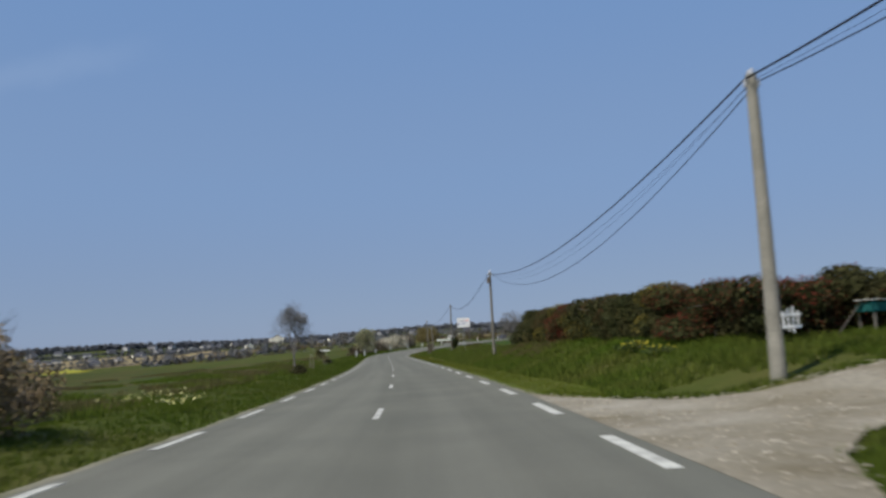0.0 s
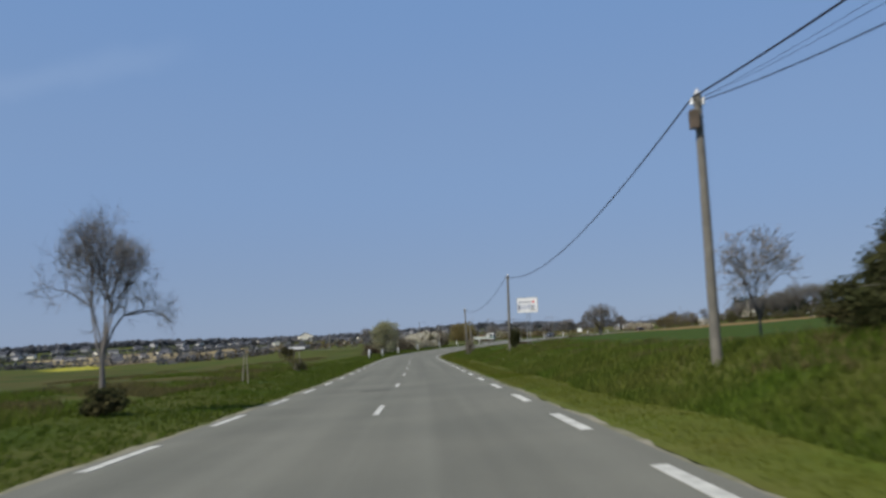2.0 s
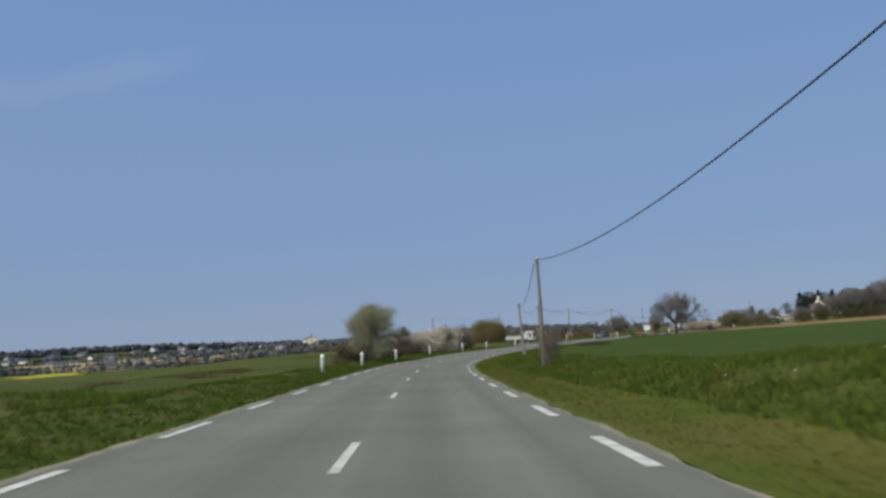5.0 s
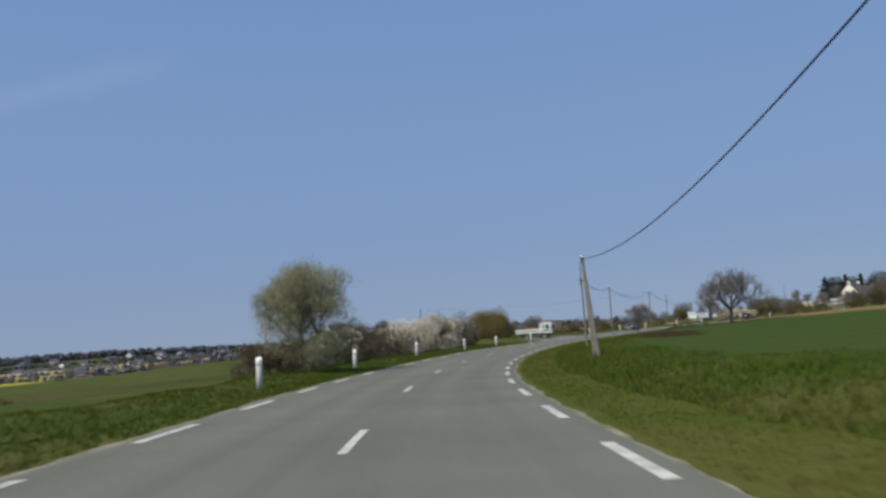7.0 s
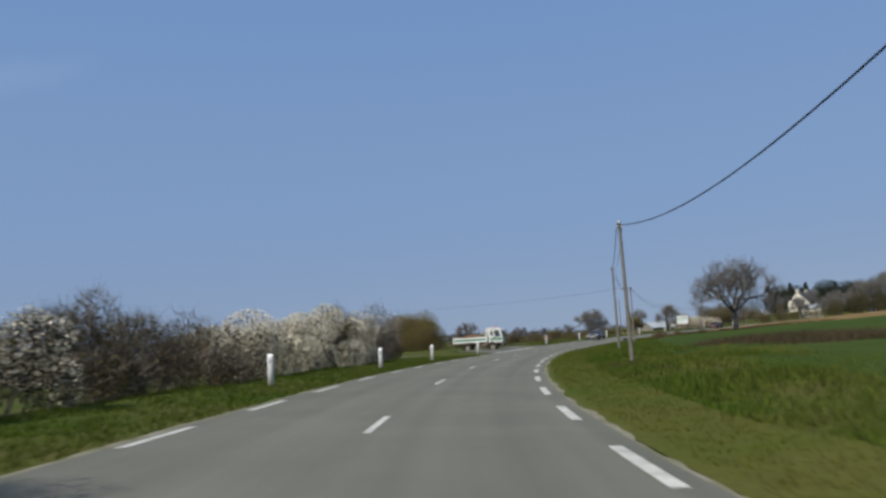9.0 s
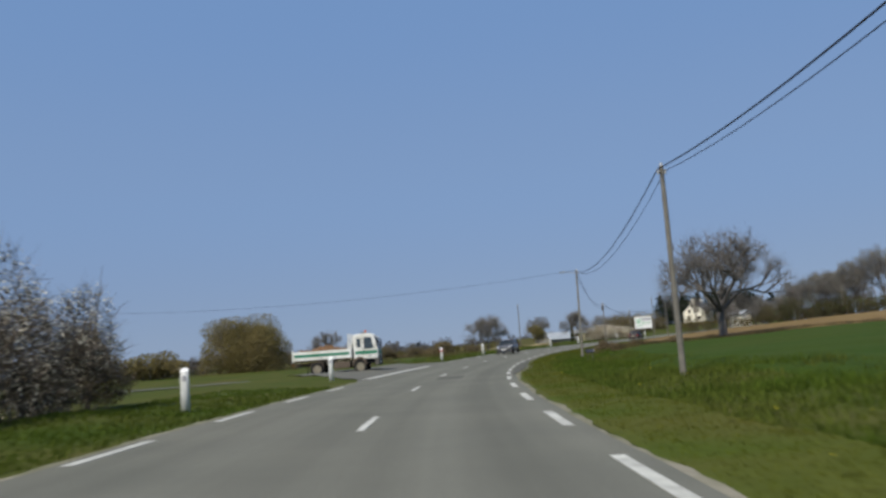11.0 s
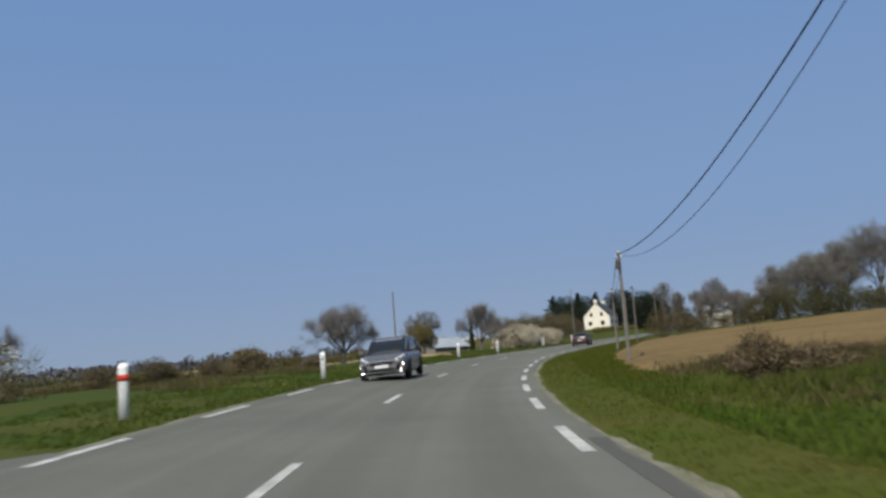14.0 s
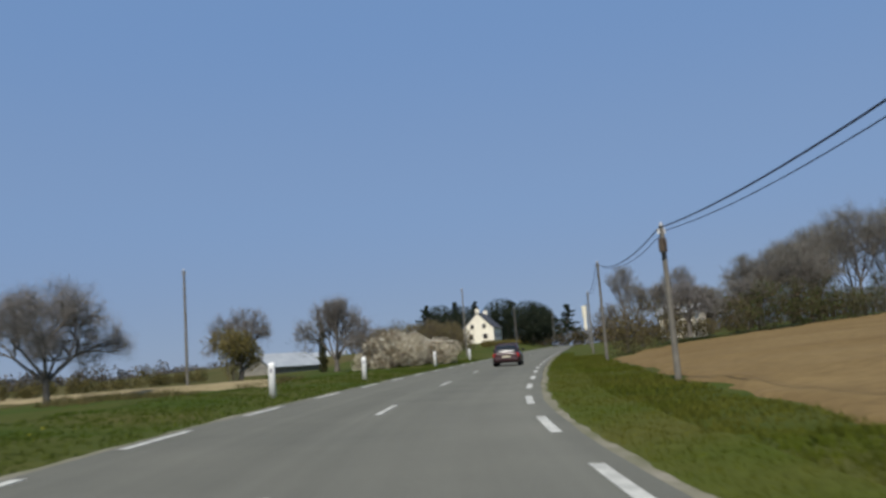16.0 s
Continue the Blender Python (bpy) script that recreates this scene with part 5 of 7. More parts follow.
for k, (x, y, h) in enumerate(((59.6, 379.2, 3.7), (62.6, 381.6, 4.1), (65.8, 384.2, 3.8), (68.7, 387.0, 3.2))):
    bush(pose(x, y, 2.5), lumps_for(np.random.default_rng(200 + k), 20, 2.5, 2.5, h, 0.10), TANSCRUB, 20000, 0.05, "white blossoming blackthorn bush beside the road", 200 + k, "bush", "blossoming bushes by the far bend", second=BLOSSOM, share=0.56, twigs=1500, twiglen=0.6)
for k, (x, y, h, sp) in enumerate(((88, 420, 6.5, 4.0), (97, 430, 7.0, 4.4), (80, 408, 5.5, 3.4), (84, 424, 6.6, 4.2), (91, 436, 7.4, 4.6))):
    bush(pose(x, y, 3.6), lumps_for(np.random.default_rng(210 + k), 22, sp, sp, h, 0.12), DRYSCRUB, 15000, 0.075, "budding grey-olive tree behind the blossoming bushes", 210 + k, second=OLIVE, share=0.5, twigs=2200, twiglen=0.8)


bush(pose(58.4, 388.5, 2.6), [(0.1 * math.sin(k * 2.1), 0.1 * math.cos(k * 1.7), 0.5 + 0.45 * k, 0.42 - 0.022 * k, 0.42 - 0.022 * k, 0.45) for k in range(9)], DARKLEAF, 5200, 0.05, "narrow dark upright evergreen shrub beside the bare tree", 240, category="shrub")


# ---- vehicles ----
def section(y, w, zb, zt, k=0.9, low=0.93):
    h = zt - zb
    half = [(0.0, zb), (w * low * 0.8, zb), (w * low, zb + 0.04), (w, zb + h * 0.22), (w * 1.0, zb + h * 0.55), (w * 0.98, zb + h * 0.80), (w * (k + 0.04), zb + h * 0.95), (w * k * 0.8, zt), (0.0, zt + 0.015)]
    return [(x, y, z) for x, z in half] + [(-x, y, z) for x, z in half[-2:0:-1]]


def wheel(parent, x, y, r, w, rim, label=""):
    side = 1 if x > 0 else -1
    prof = [(r * 0.62, -w / 2), (r * 0.93, -w / 2), (r, -w * 0.36), (r, w * 0.36), (r * 0.93, w / 2), (r * 0.62, w / 2)]
    rings = [[(x + side * q[1], y + math.cos(a) * q[0], r + math.sin(a) * q[0]) for q in prof] for a in np.linspace(0, 2 * math.pi, 25)]
    bm = loft(rings, cap=False)
    bmesh.ops.remove_doubles(bm, verts=bm.verts[:], dist=1e-4)
    e = new("wheel")
    e.parent = parent
    part("tyre", bm, RUBBER, e)
    bm = rod((x - side * w * 0.1, y, r), (x + side * w * 0.40, y, r), r * 0.64, r * 0.60, 20)
    for a in range(5):
        t = 2 * math.pi * a / 5
        box((0.02, r * 0.16, r * 0.42), (x + side * w * 0.42, y + math.sin(t) * r * 0.36, r + math.cos(t) * r * 0.36), 0, bm, Matrix.Rotation(-t, 4, "X"))
    part("rim", bm, rim, e)
    return e


def car(m, kind, paint, label):
    """A car built from its lengthwise sections; y points ahead."""
    e = thing("car", m, label, "car")
    mpv = kind == "mpv"
    L, w, belt_z, roof_z = (4.45, 0.90, 0.97, 1.56) if mpv else (4.10, 0.86, 0.88, 1.40)
    r = 0.32
    zb = 0.20
    f = L / 2
    hood = belt_z - (0.0 if mpv else 0.08)
    body = [section(-f, w * 0.86, zb + 0.12, belt_z - 0.12), section(-f + 0.10, w * 0.95, zb + 0.05, belt_z - 0.02), section(-f + 0.5, w, zb, belt_z + 0.02), section(-0.6, w, zb - 0.02, belt_z + 0.02), section(0.6, w, zb - 0.02, belt_z),
            section(f - 1.05, w, zb, hood)] + ([section(f - 0.75, w * 0.995, zb, hood - 0.03), section(f - 0.42, w * 0.97, zb, hood - 0.09), section(f - 0.18, w * 0.93, zb + 0.01, hood - 0.17), section(f - 0.06, w * 0.86, zb + 0.03, hood - 0.25), section(f, w * 0.76, zb + 0.08, hood - 0.33)] if mpv else [section(f - 0.45, w * 0.97, zb + 0.02, hood - 0.12), section(f - 0.12, w * 0.90, zb + 0.06, hood - 0.24), section(f, w * 0.78, zb + 0.14, hood - 0.36)])
    part("body", loft(body), paint, e)
    if mpv:
        cab = [(-f + 0.06, 0.80, belt_z - 0.05, belt_z + 0.03), (-f + 0.40, 0.80, belt_z - 0.05, roof_z - 0.08), (-f + 0.95, 0.81, belt_z - 0.05, roof_z), (-0.25, 0.82, belt_z - 0.05, roof_z), (0.20, 0.82, belt_z - 0.05, roof_z - 0.05), (1.10, 0.84, belt_z - 0.10, belt_z + 0.02)]
    else:
        cab = [(-f + 0.15, 0.76, belt_z - 0.05, belt_z + 0.03), (-f + 0.60, 0.74, belt_z - 0.05, roof_z - 0.08), (-f + 1.05, 0.74, belt_z - 0.05, roof_z), (0.1, 0.75, belt_z - 0.05, roof_z), (0.45, 0.76, belt_z - 0.05, roof_z - 0.08), (1.20, 0.80, belt_z - 0.08, belt_z - 0.01)]

    def cab_ring(y, wd, a, b):
        h = b - a
        half = [(0.0, a), (wd, a), (wd * 0.975, a + h * 0.35), (wd * 0.90, a + h * 0.76), (wd * 0.83, a + h * 0.93), (wd * 0.62, b), (0.0, b + 0.02)]
        return [(x, y, z) for x, z in half] + [(-x, y, z) for x, z in half[-2:0:-1]]

    part("glasshouse", loft([cab_ring(*q) for q in cab]), GLASS, e, "dark tinted glass all round")
    rings = []
    for y, wd, a, b in cab[1:5]:
        h = b - a
        top = [(-wd * 0.88, a + h * 0.82), (-wd * 0.84, a + h * 0.94), (-wd * 0.62, b + 0.012), (0, b + 0.034), (wd * 0.62, b + 0.012), (wd * 0.84, a + h * 0.94), (wd * 0.88, a + h * 0.82)]
        rings.append([(x, y, z) for x, z in top] + [(x * 0.96, y, z - 0.04) for x, z in reversed(top)])
    part("roof", loft(rings), paint, e)
    for sx in (-1, 1):
        for y0, z0, y1, z1, k0, k1, rr in ((cab[5][0] - 0.04, cab[5][3] + 0.02, cab[4][0] + 0.02, cab[4][3] - 0.03, 0.93, 0.84, 0.035), (-0.28, belt_z + 0.0, -0.36, roof_z - 0.06, 0.985, 0.85, 0.045), (cab[1][0] - 0.24, belt_z + 0.04, cab[1][0] + 0.06, cab[1][3] - 0.02, 0.97, 0.84, 0.075)):
            part("pillar", rod((sx * cab[2][1] * k0, y0, z0), (sx * cab[2][1] * k1, y1, z1), rr, rr * 0.8, 8), paint, e)
    for sx in (-1, 1):
        wheel(e, sx * (w - 0.09), f - 0.82, r, 0.2, ALLOY)
        wheel(e, sx * (w - 0.09), -f + 0.72, r, 0.2, ALLOY)
        part("wheel_arch", rod((sx * (w - 0.02), f - 0.82, r + 0.03), (sx * (w + 0.012), f - 0.82, r + 0.03), r * 1.13, r * 1.13, 20), BLACKTRIM, e)
        part("wheel_arch", rod((sx * (w - 0.02), -f + 0.72, r + 0.03), (sx * (w + 0.012), -f + 0.72, r + 0.03), r * 1.13, r * 1.13, 20), BLACKTRIM, e)
        part("door_mirror", box((0.20, 0.12, 0.14), (sx * (w + 0.08), 0.85, belt_z + 0.10), 0.03), paint if mpv else BLACKTRIM, e)
        if mpv:
            lamp = part("headlight", loft([[(sx * x, y, z) for x, y, z in ring] for ring in (((0.50, f + 0.005, 0.66), (0.50, f - 0.01, 0.74), (0.48, f - 0.10, 0.72), (0.48, f - 0.10, 0.66)), ((0.66, f - 0.035, 0.66), (0.66, f - 0.09, 0.80), (0.60, f - 0.20, 0.80), (0.60, f - 0.16, 0.68)), ((0.80, f - 0.16, 0.70), (0.79, f - 0.28, 0.88), (0.70, f - 0.36, 0.86), (0.72, f - 0.26, 0.72)), ((0.865, f - 0.44, 0.80), (0.83, f - 0.58, 0.925), (0.78, f - 0.58, 0.90), (0.80, f - 0.46, 0.80)))]), LAMP, e, "clear swept-back headlight")
            part("lamp_bowl", rod((sx * 0.66, f - 0.10, 0.735), (sx * 0.66, f - 0.03, 0.725), 0.045, 0.055, 12), CHROME, lamp, "bright lamp bowl")
            part("lamp_bowl", rod((sx * 0.76, f - 0.17, 0.775), (sx * 0.77, f - 0.11, 0.765), 0.040, 0.05, 12), CHROME, lamp, "bright lamp bowl")
            part("side_vent", quad_panel([(sx * 0.50, f + 0.03, 0.34), (sx * 0.60, f + 0.03, 0.58), (sx * 0.76, f - 0.03, 0.56), (sx * 0.70, f - 0.01, 0.36)], 0.02), BLACKTRIM, e, "black corner vent")
            part("bright_strip", rod((sx * 0.46, f + 0.055, 0.33), (sx * 0.58, f + 0.05, 0.60), 0.016, 0.016, 6), CHROME, e, "bright slanting strip")
        else:
            part("headlight", box((0.28, 0.44, 0.14), (sx * w * 0.72, f - 0.34, hood - 0.23), 0.06, rot=Matrix.Rotation(sx * 0.42, 4, "Z") @ Matrix.Rotation(0.22, 4, "X")), LAMP, e, "clear glass headlight")
        part("bright_strip", rod((sx * w * 0.88, f - 0.12 if mpv else f - 0.20, 0.58 if mpv else hood - 0.36), (sx * w * 0.76, f + 0.035, zb + 0.10), 0.024, 0.018, 6), CHROME, e, "bright slanting strip")
        part("tail_light", box((0.20, 0.10, 0.26 if not mpv else 0.45), (sx * w * 0.84, -f + 0.06, belt_z - 0.20), 0.03), REDLAMP, e, "red tail light")
        part("fog_light", box((0.16, 0.06, 0.10), (sx * w * 0.66, f - 0.05, zb + 0.22), 0.02), BLACKTRIM, e)
        part("door_handle", box((0.02, 0.16, 0.03), (sx * (w + 0.005), -0.15, belt_z - 0.12), 0.006), CHROME if mpv else paint, e)
    part("front_bumper", box((w * 1.7, 0.16, 0.26), (0, f - 0.06, zb + 0.22), 0.06), paint, e)
    part("grille", box((w * 0.9, 0.05, 0.12), (0, f + 0.005, zb + 0.42), 0.02), BLACKTRIM, e)
    part("lower_grille", box((w * 1.15, 0.05, 0.19), (0, f + 0.025, zb + 0.13), 0.02), BLACKTRIM, e)
    part("trim_bar", box((w * 1.2, 0.03, 0.035), (0, f + 0.02, zb + 0.50), 0.01), CHROME, e, "bright chrome bar")
    if mpv:
        for z_ in (0.18, 0.31):
            part("lower_trim", rod((-0.60, f + 0.045, z_), (0.60, f + 0.045, z_), 0.018, 0.018, 6), CHROME, e, "bright lower bumper strip")
        part("badge", rod((0, f - 0.02, 0.70), (0, f + 0.03, 0.70), 0.05, 0.045, 14), CHROME, e, "bright round badge")
        part("bonnet_seam", rod((-0.60, 1.02, hood + 0.012), (0.60, 1.02, hood + 0.012), 0.014, 0.014, 6), BLACKTRIM, e)
        # grey strip imitates the lighter reflection along the top of the glass
        part("sun_strip", box((1.06, 0.02, 0.06), (0, 0.30, roof_z - 0.085), 0.008, rot=Matrix.Rotation(0.5, 4, "X")), SIGNGREY, e, "pale strip for the reflection along the windscreen top")
    part("front_plate", box((0.50, 0.02, 0.11), (0, f + 0.05, zb + 0.31), 0.004), SIGNWHITE, e, "plain pale number plate")
    part("rear_bumper", box((w * 1.78, 0.16, 0.24), (0, -f + 0.03, zb + 0.22), 0.06), paint, e)
    part("rear_plate", box((0.50, 0.02, 0.11), (0, -f - 0.06, zb + 0.40), 0.004), PLATE, e, "plain pale number plate")
    part("roof_bar", box((0.03, 1.4, 0.03), (0.60 if mpv else 0.52, -0.4, roof_z + 0.0), 0.01), BLACKTRIM, e)
    part("roof_bar", box((0.03, 1.4, 0.03), (-0.60 if mpv else -0.52, -0.4, roof_z + 0.0), 0.01), BLACKTRIM, e)
    return e


def on_road(s, d, turn=0.0):
    x, y, z, b, gx, gy = [float(q) for q in line_at(s)]
    return pose(x + gy * d, y - gx * d, z - d * math.tan(radians(b)) + 0.005, math.degrees(math.atan(0.02)) * (1 if abs(turn) < 90 else -1), b, heading(s) + turn)


car(on_road(383.0, 1.15), "hatch", CARRED, "dark red hatchback car driving ahead on the road")
car(on_road(575.0, -1.8, 180), "mpv", CARWHITE, "white car far off coming over the rise")
car(on_road(319.8, -1.75, 180), "mpv", CARGREY, "silver grey family car coming along the opposite lane")


# lengthwise scale that fits the lorry to the camera's view
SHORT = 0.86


def lorry(m):
    e = thing("tipper_lorry", m, "white and green tipper lorry loaded with brown soil", "lorry")
    # cab: rounded at the corners, raked in front
    prof = [(1.52, 0.98), (3.68, 0.92), (3.80, 1.00), (3.83, 1.30), (3.80, 1.52), (3.50, 2.42), (3.36, 2.58), (3.10, 2.66), (1.74, 2.66), (1.58, 2.58), (1.52, 2.40)]
    rings = []
    for x, k in ((-1.06, 0.93), (-1.045, 0.975), (-0.99, 1.0), (0.99, 1.0), (1.045, 0.975), (1.06, 0.93)):
        rings.append([(x, 2.65 + (y - 2.65) * k, 1.7 + (z - 1.7) * k) for y, z in prof])
    part("cab", loft(rings), TRUCKWHITE, e)
    part("windscreen", quad_panel([(-0.95, 3.81, 1.52), (0.95, 3.81, 1.52), (0.90, 3.515, 2.42), (-0.90, 3.515, 2.42)], 0.015), CABGLASS, e, "grey-blue windscreen")
    part("wiper", rod((0.1, 3.84, 1.54), (0.62, 3.80, 1.70), 0.012, 0.012, 6), BLACKTRIM, e)
    part("wiper", rod((-0.6, 3.84, 1.54), (-0.08, 3.80, 1.70), 0.012, 0.012, 6), BLACKTRIM, e)
    part("sun_visor", quad_panel([(-0.92, 3.52, 2.46), (0.92, 3.52, 2.46), (0.90, 3.70, 2.36), (-0.90, 3.70, 2.36)], 0.012), TRUCKWHITE, e)
    part("front_band", box((2.02, 0.03, 0.26), (0, 3.83, 1.37), 0.01), TRUCKGREEN, e, "green band")
    part("bumper", box((2.14, 0.40, 0.42), (0, 3.68, 0.70), 0.06), TRIMGREY, e, "dusty grey bumper")
    part("engine_shroud", box((1.7, 1.9, 0.40), (0, 2.6, 0.82), 0.05), BLACKTRIM, e)
    part("grille", box((1.2, 0.04, 0.16), (0, 3.82, 1.08), 0.01), BLACKTRIM, e)
    part("air_horn", rod((-0.55, 2.05, 2.72), (-0.55, 2.35, 2.76), 0.05, 0.03, 8), BLACKTRIM, e)
    part("work_lamp", box((0.16, 0.10, 0.12), (-0.75, 1.95, 2.76), 0.02), BLACKTRIM, e)
    part("aerial", rod((0.8, 3.05, 2.64), (0.8, 2.85, 3.25), 0.008, 0.005, 6), BLACKTRIM, e)
    part("exhaust_stack", rod((-0.7, 1.36, 0.9), (-0.7, 1.36, 2.35), 0.05, 0.05, 10), CHASSIS, e)
    bar_ = part("light_bar", box((1.5, 0.10, 0.05), (0, 2.45, 2.76), 0.015), STEEL, e, "grey lamp bar")
    for x in (-0.5, 0.0, 0.5):
        part("beacon", rod((x, 2.45, 2.78), (x, 2.45, 2.90), 0.07, 0.05, 10), ORANGE, bar_, "orange beacon")
    part("front_plate", box((0.5, 0.02, 0.11), (0, 3.89, 0.70), 0.004), SIGNWHITE, e, "plain pale number plate")
    for sx in (-1, 1):
        part("side_window", quad_panel([(sx * 1.066, 2.46, 1.62), (sx * 1.066, 3.40, 1.62), (sx * 1.060, 3.18, 2.40), (sx * 1.060, 2.46, 2.40)], 0.012), CABGLASS, e, "grey-blue side window")
        part("rear_side_window", quad_panel([(sx * 1.066, 1.80, 1.74), (sx * 1.066, 2.10, 1.74), (sx * 1.060, 2.10, 2.34), (sx * 1.060, 1.80, 2.34)], 0.012), CABGLASS, e, "grey-blue side window")
        part("door_gap", box((0.012, 0.025, 1.25), (sx * 1.063, 2.24, 1.72), 0.003), BLACKTRIM, e)
        part("door_gap", box((0.012, 0.025, 0.80), (sx * 1.063, 3.46, 1.40), 0.003), BLACKTRIM, e)
        part("window_frame", box((0.016, 0.05, 0.80), (sx * 1.070, 2.44, 2.00), 0.004), TRIMGREY, e)
        part("door_handle", box((0.03, 0.16, 0.05), (sx * 1.075, 2.40, 1.52), 0.008), BLACKTRIM, e)
        part("cab_step", box((0.30, 0.42, 0.05), (sx * 0.92, 3.10, 0.50), 0.01), CHASSIS, e)
        part("door_panel_print", box((0.012, 0.22, 0.09), (sx * 1.066, 3.0, 1.14), 0.003), SIGNGREY, e, "grey bars of small print")
        part("side_band", box((0.02, 2.04, 0.22), (sx * 1.066, 2.68, 1.38), 0.006), TRUCKGREEN, e, "green band")
        part("headlight", box((0.34, 0.05, 0.18), (sx * 0.80, 3.82, 1.08), 0.03), LAMP, e, "clear headlight")
        part("mirror", box((0.10, 0.16, 0.50), (sx * 1.24, 3.76, 2.00), 0.03), BLACKTRIM, e)
        part("mirror_arm", rod((sx * 1.02, 3.52, 2.34), (sx * 1.24, 3.76, 2.24), 0.02, 0.02, 6), BLACKTRIM, e)
        part("front_mudguard", loft([[(x, 2.02 + math.cos(a) * q, 0.46 + math.sin(a) * q) for x in (sx * 0.78, sx * 1.09) for q in (0.66,)] + [(sx * 1.09, 2.02 + math.cos(a) * 0.50, 0.46 + math.sin(a) * 0.50), (sx * 0.78, 2.02 + math.cos(a) * 0.50, 0.46 + math.sin(a) * 0.50)] for a in np.linspace(0.1, math.pi - 0.1, 12)]), CHASSIS, e)
        part("rear_mudguard", loft([[(x, -1.45 + math.cos(a) * 0.60, 0.46 + math.sin(a) * 0.60) for x in (sx * 0.72, sx * 1.08)] + [(x, -1.45 + math.cos(a) * 0.56, 0.46 + math.sin(a) * 0.56) for x in (sx * 1.08, sx * 0.72)] for a in np.linspace(0.2, math.pi - 0.2, 12)]), CHASSIS, e)
        wheel(e, sx * 0.92, 2.02, 0.46, 0.28, RIM)
        wheel(e, sx * 0.90, -1.45, 0.46, 0.34, RIM)
        part("chassis_rail", box((0.12, 6.6, 0.22), (sx * 0.42, -0.3, 0.78), 0.01), CHASSIS, e)
        part("fuel_tank" if sx > 0 else "tool_box", box((0.42, 1.3, 0.42), (sx * 0.82, 0.55, 0.62), 0.06), CHASSIS, e, "dusty tank under the bed")
        side = part("bed_side", box((0.06, 4.95, 0.56), (sx * 1.09, -1.15, 1.40), 0.012), TRUCKWHITE, e)
        part("green_stripe", box((0.02, 4.7, 0.19), (sx * 1.125, -1.15, 1.40), 0.004), TRUCKGREEN, side, "green stripe")
        part("lower_rail", box((0.05, 4.95, 0.07), (sx * 1.13, -1.15, 1.13), 0.01), TRUCKWHITE, side)
        for y in (-2.4, -1.15, 0.1):
            part("hinge", box((0.04, 0.08, 0.20), (sx * 1.135, y, 1.16), 0.006), STEEL, side)
        part("headboard_post", box((0.09, 0.09, 1.62), (sx * 0.98, 1.36, 1.88), 0.01), TRUCKWHITE, e)
        part("headboard_post", box((0.09, 0.09, 1.62), (sx * 0.98, 1.16, 1.88), 0.01), TRUCKWHITE, e)
        part("tail_post", box((0.12, 0.12, 0.85), (sx * 1.08, -3.66, 1.40), 0.02), TRUCKWHITE, e)
        part("tail_light", box((0.28, 0.06, 0.12), (sx * 0.86, -3.66, 0.86), 0.01), REDLAMP, e, "red tail light")
        part("mudflap", box((0.34, 0.02, 0.42), (sx * 0.90, -2.25, 0.42), 0.004), BLACKTRIM, e)
    part("headboard", box((2.1, 0.07, 0.95), (0, 1.30, 1.55), 0.01), TRUCKWHITE, e)
    part("headboard_bar", box((1.9, 0.06, 0.08), (0, 1.36, 2.30), 0.01), TRUCKWHITE, e)
    part("tailgate", box((2.1, 0.06, 0.56), (0, -3.62, 1.40), 0.012), TRUCKWHITE, e)
    part("bed_floor", box((2.16, 4.95, 0.10), (0, -1.15, 1.08), 0.01), CHASSIS, e)
    part("rear_axle", rod((-0.8, -1.45, 0.46), (0.8, -1.45, 0.46), 0.09, 0.09, 8), CHASSIS, e)
    part("front_axle", rod((-0.8, 2.02, 0.46), (0.8, 2.02, 0.46), 0.07, 0.07, 8), CHASSIS, e)
    # all but the round wheels drawn in lengthwise, to fit the camera's view
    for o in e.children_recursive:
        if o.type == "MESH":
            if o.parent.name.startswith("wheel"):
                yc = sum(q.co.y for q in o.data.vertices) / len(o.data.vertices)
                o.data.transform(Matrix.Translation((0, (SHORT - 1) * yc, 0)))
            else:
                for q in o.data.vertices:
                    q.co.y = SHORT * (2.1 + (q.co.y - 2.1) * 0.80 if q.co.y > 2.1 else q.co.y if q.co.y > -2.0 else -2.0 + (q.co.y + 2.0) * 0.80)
    return e


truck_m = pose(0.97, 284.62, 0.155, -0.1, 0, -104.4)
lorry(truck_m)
v, f, nx_, ny_ = [], [], 14, 26
for j in range(ny_):
    for i in range(nx_):
        u, t = i / (nx_ - 1) * 2 - 1, j / (ny_ - 1) * 2 - 1
        hgt = 1.46 + 0.52 * max(0, (1 - u * u)) ** 0.7 * max(0, 1 - t ** 4) ** 0.6 * (0.8 + 0.25 * math.sin(t * 5 + 1) + 0.16 * math.sin(u * 9 + t * 13)) + 0.06 * math.sin(u * 21 + t * 33) + 0.05 * math.sin(u * 37 - t * 51)
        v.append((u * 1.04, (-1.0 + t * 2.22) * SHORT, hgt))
for j in range(ny_ - 1):
    for i in range(nx_ - 1):
        f.append((j * nx_ + i, j * nx_ + i + 1, (j + 1) * nx_ + i + 1, (j + 1) * nx_ + i))
load = mesh_object("soil_load", v, f, SOIL, smooth=True)
load.matrix_basis = truck_m
tagged(load, "heap of brown soil lying in the lorry's bed", "soil")


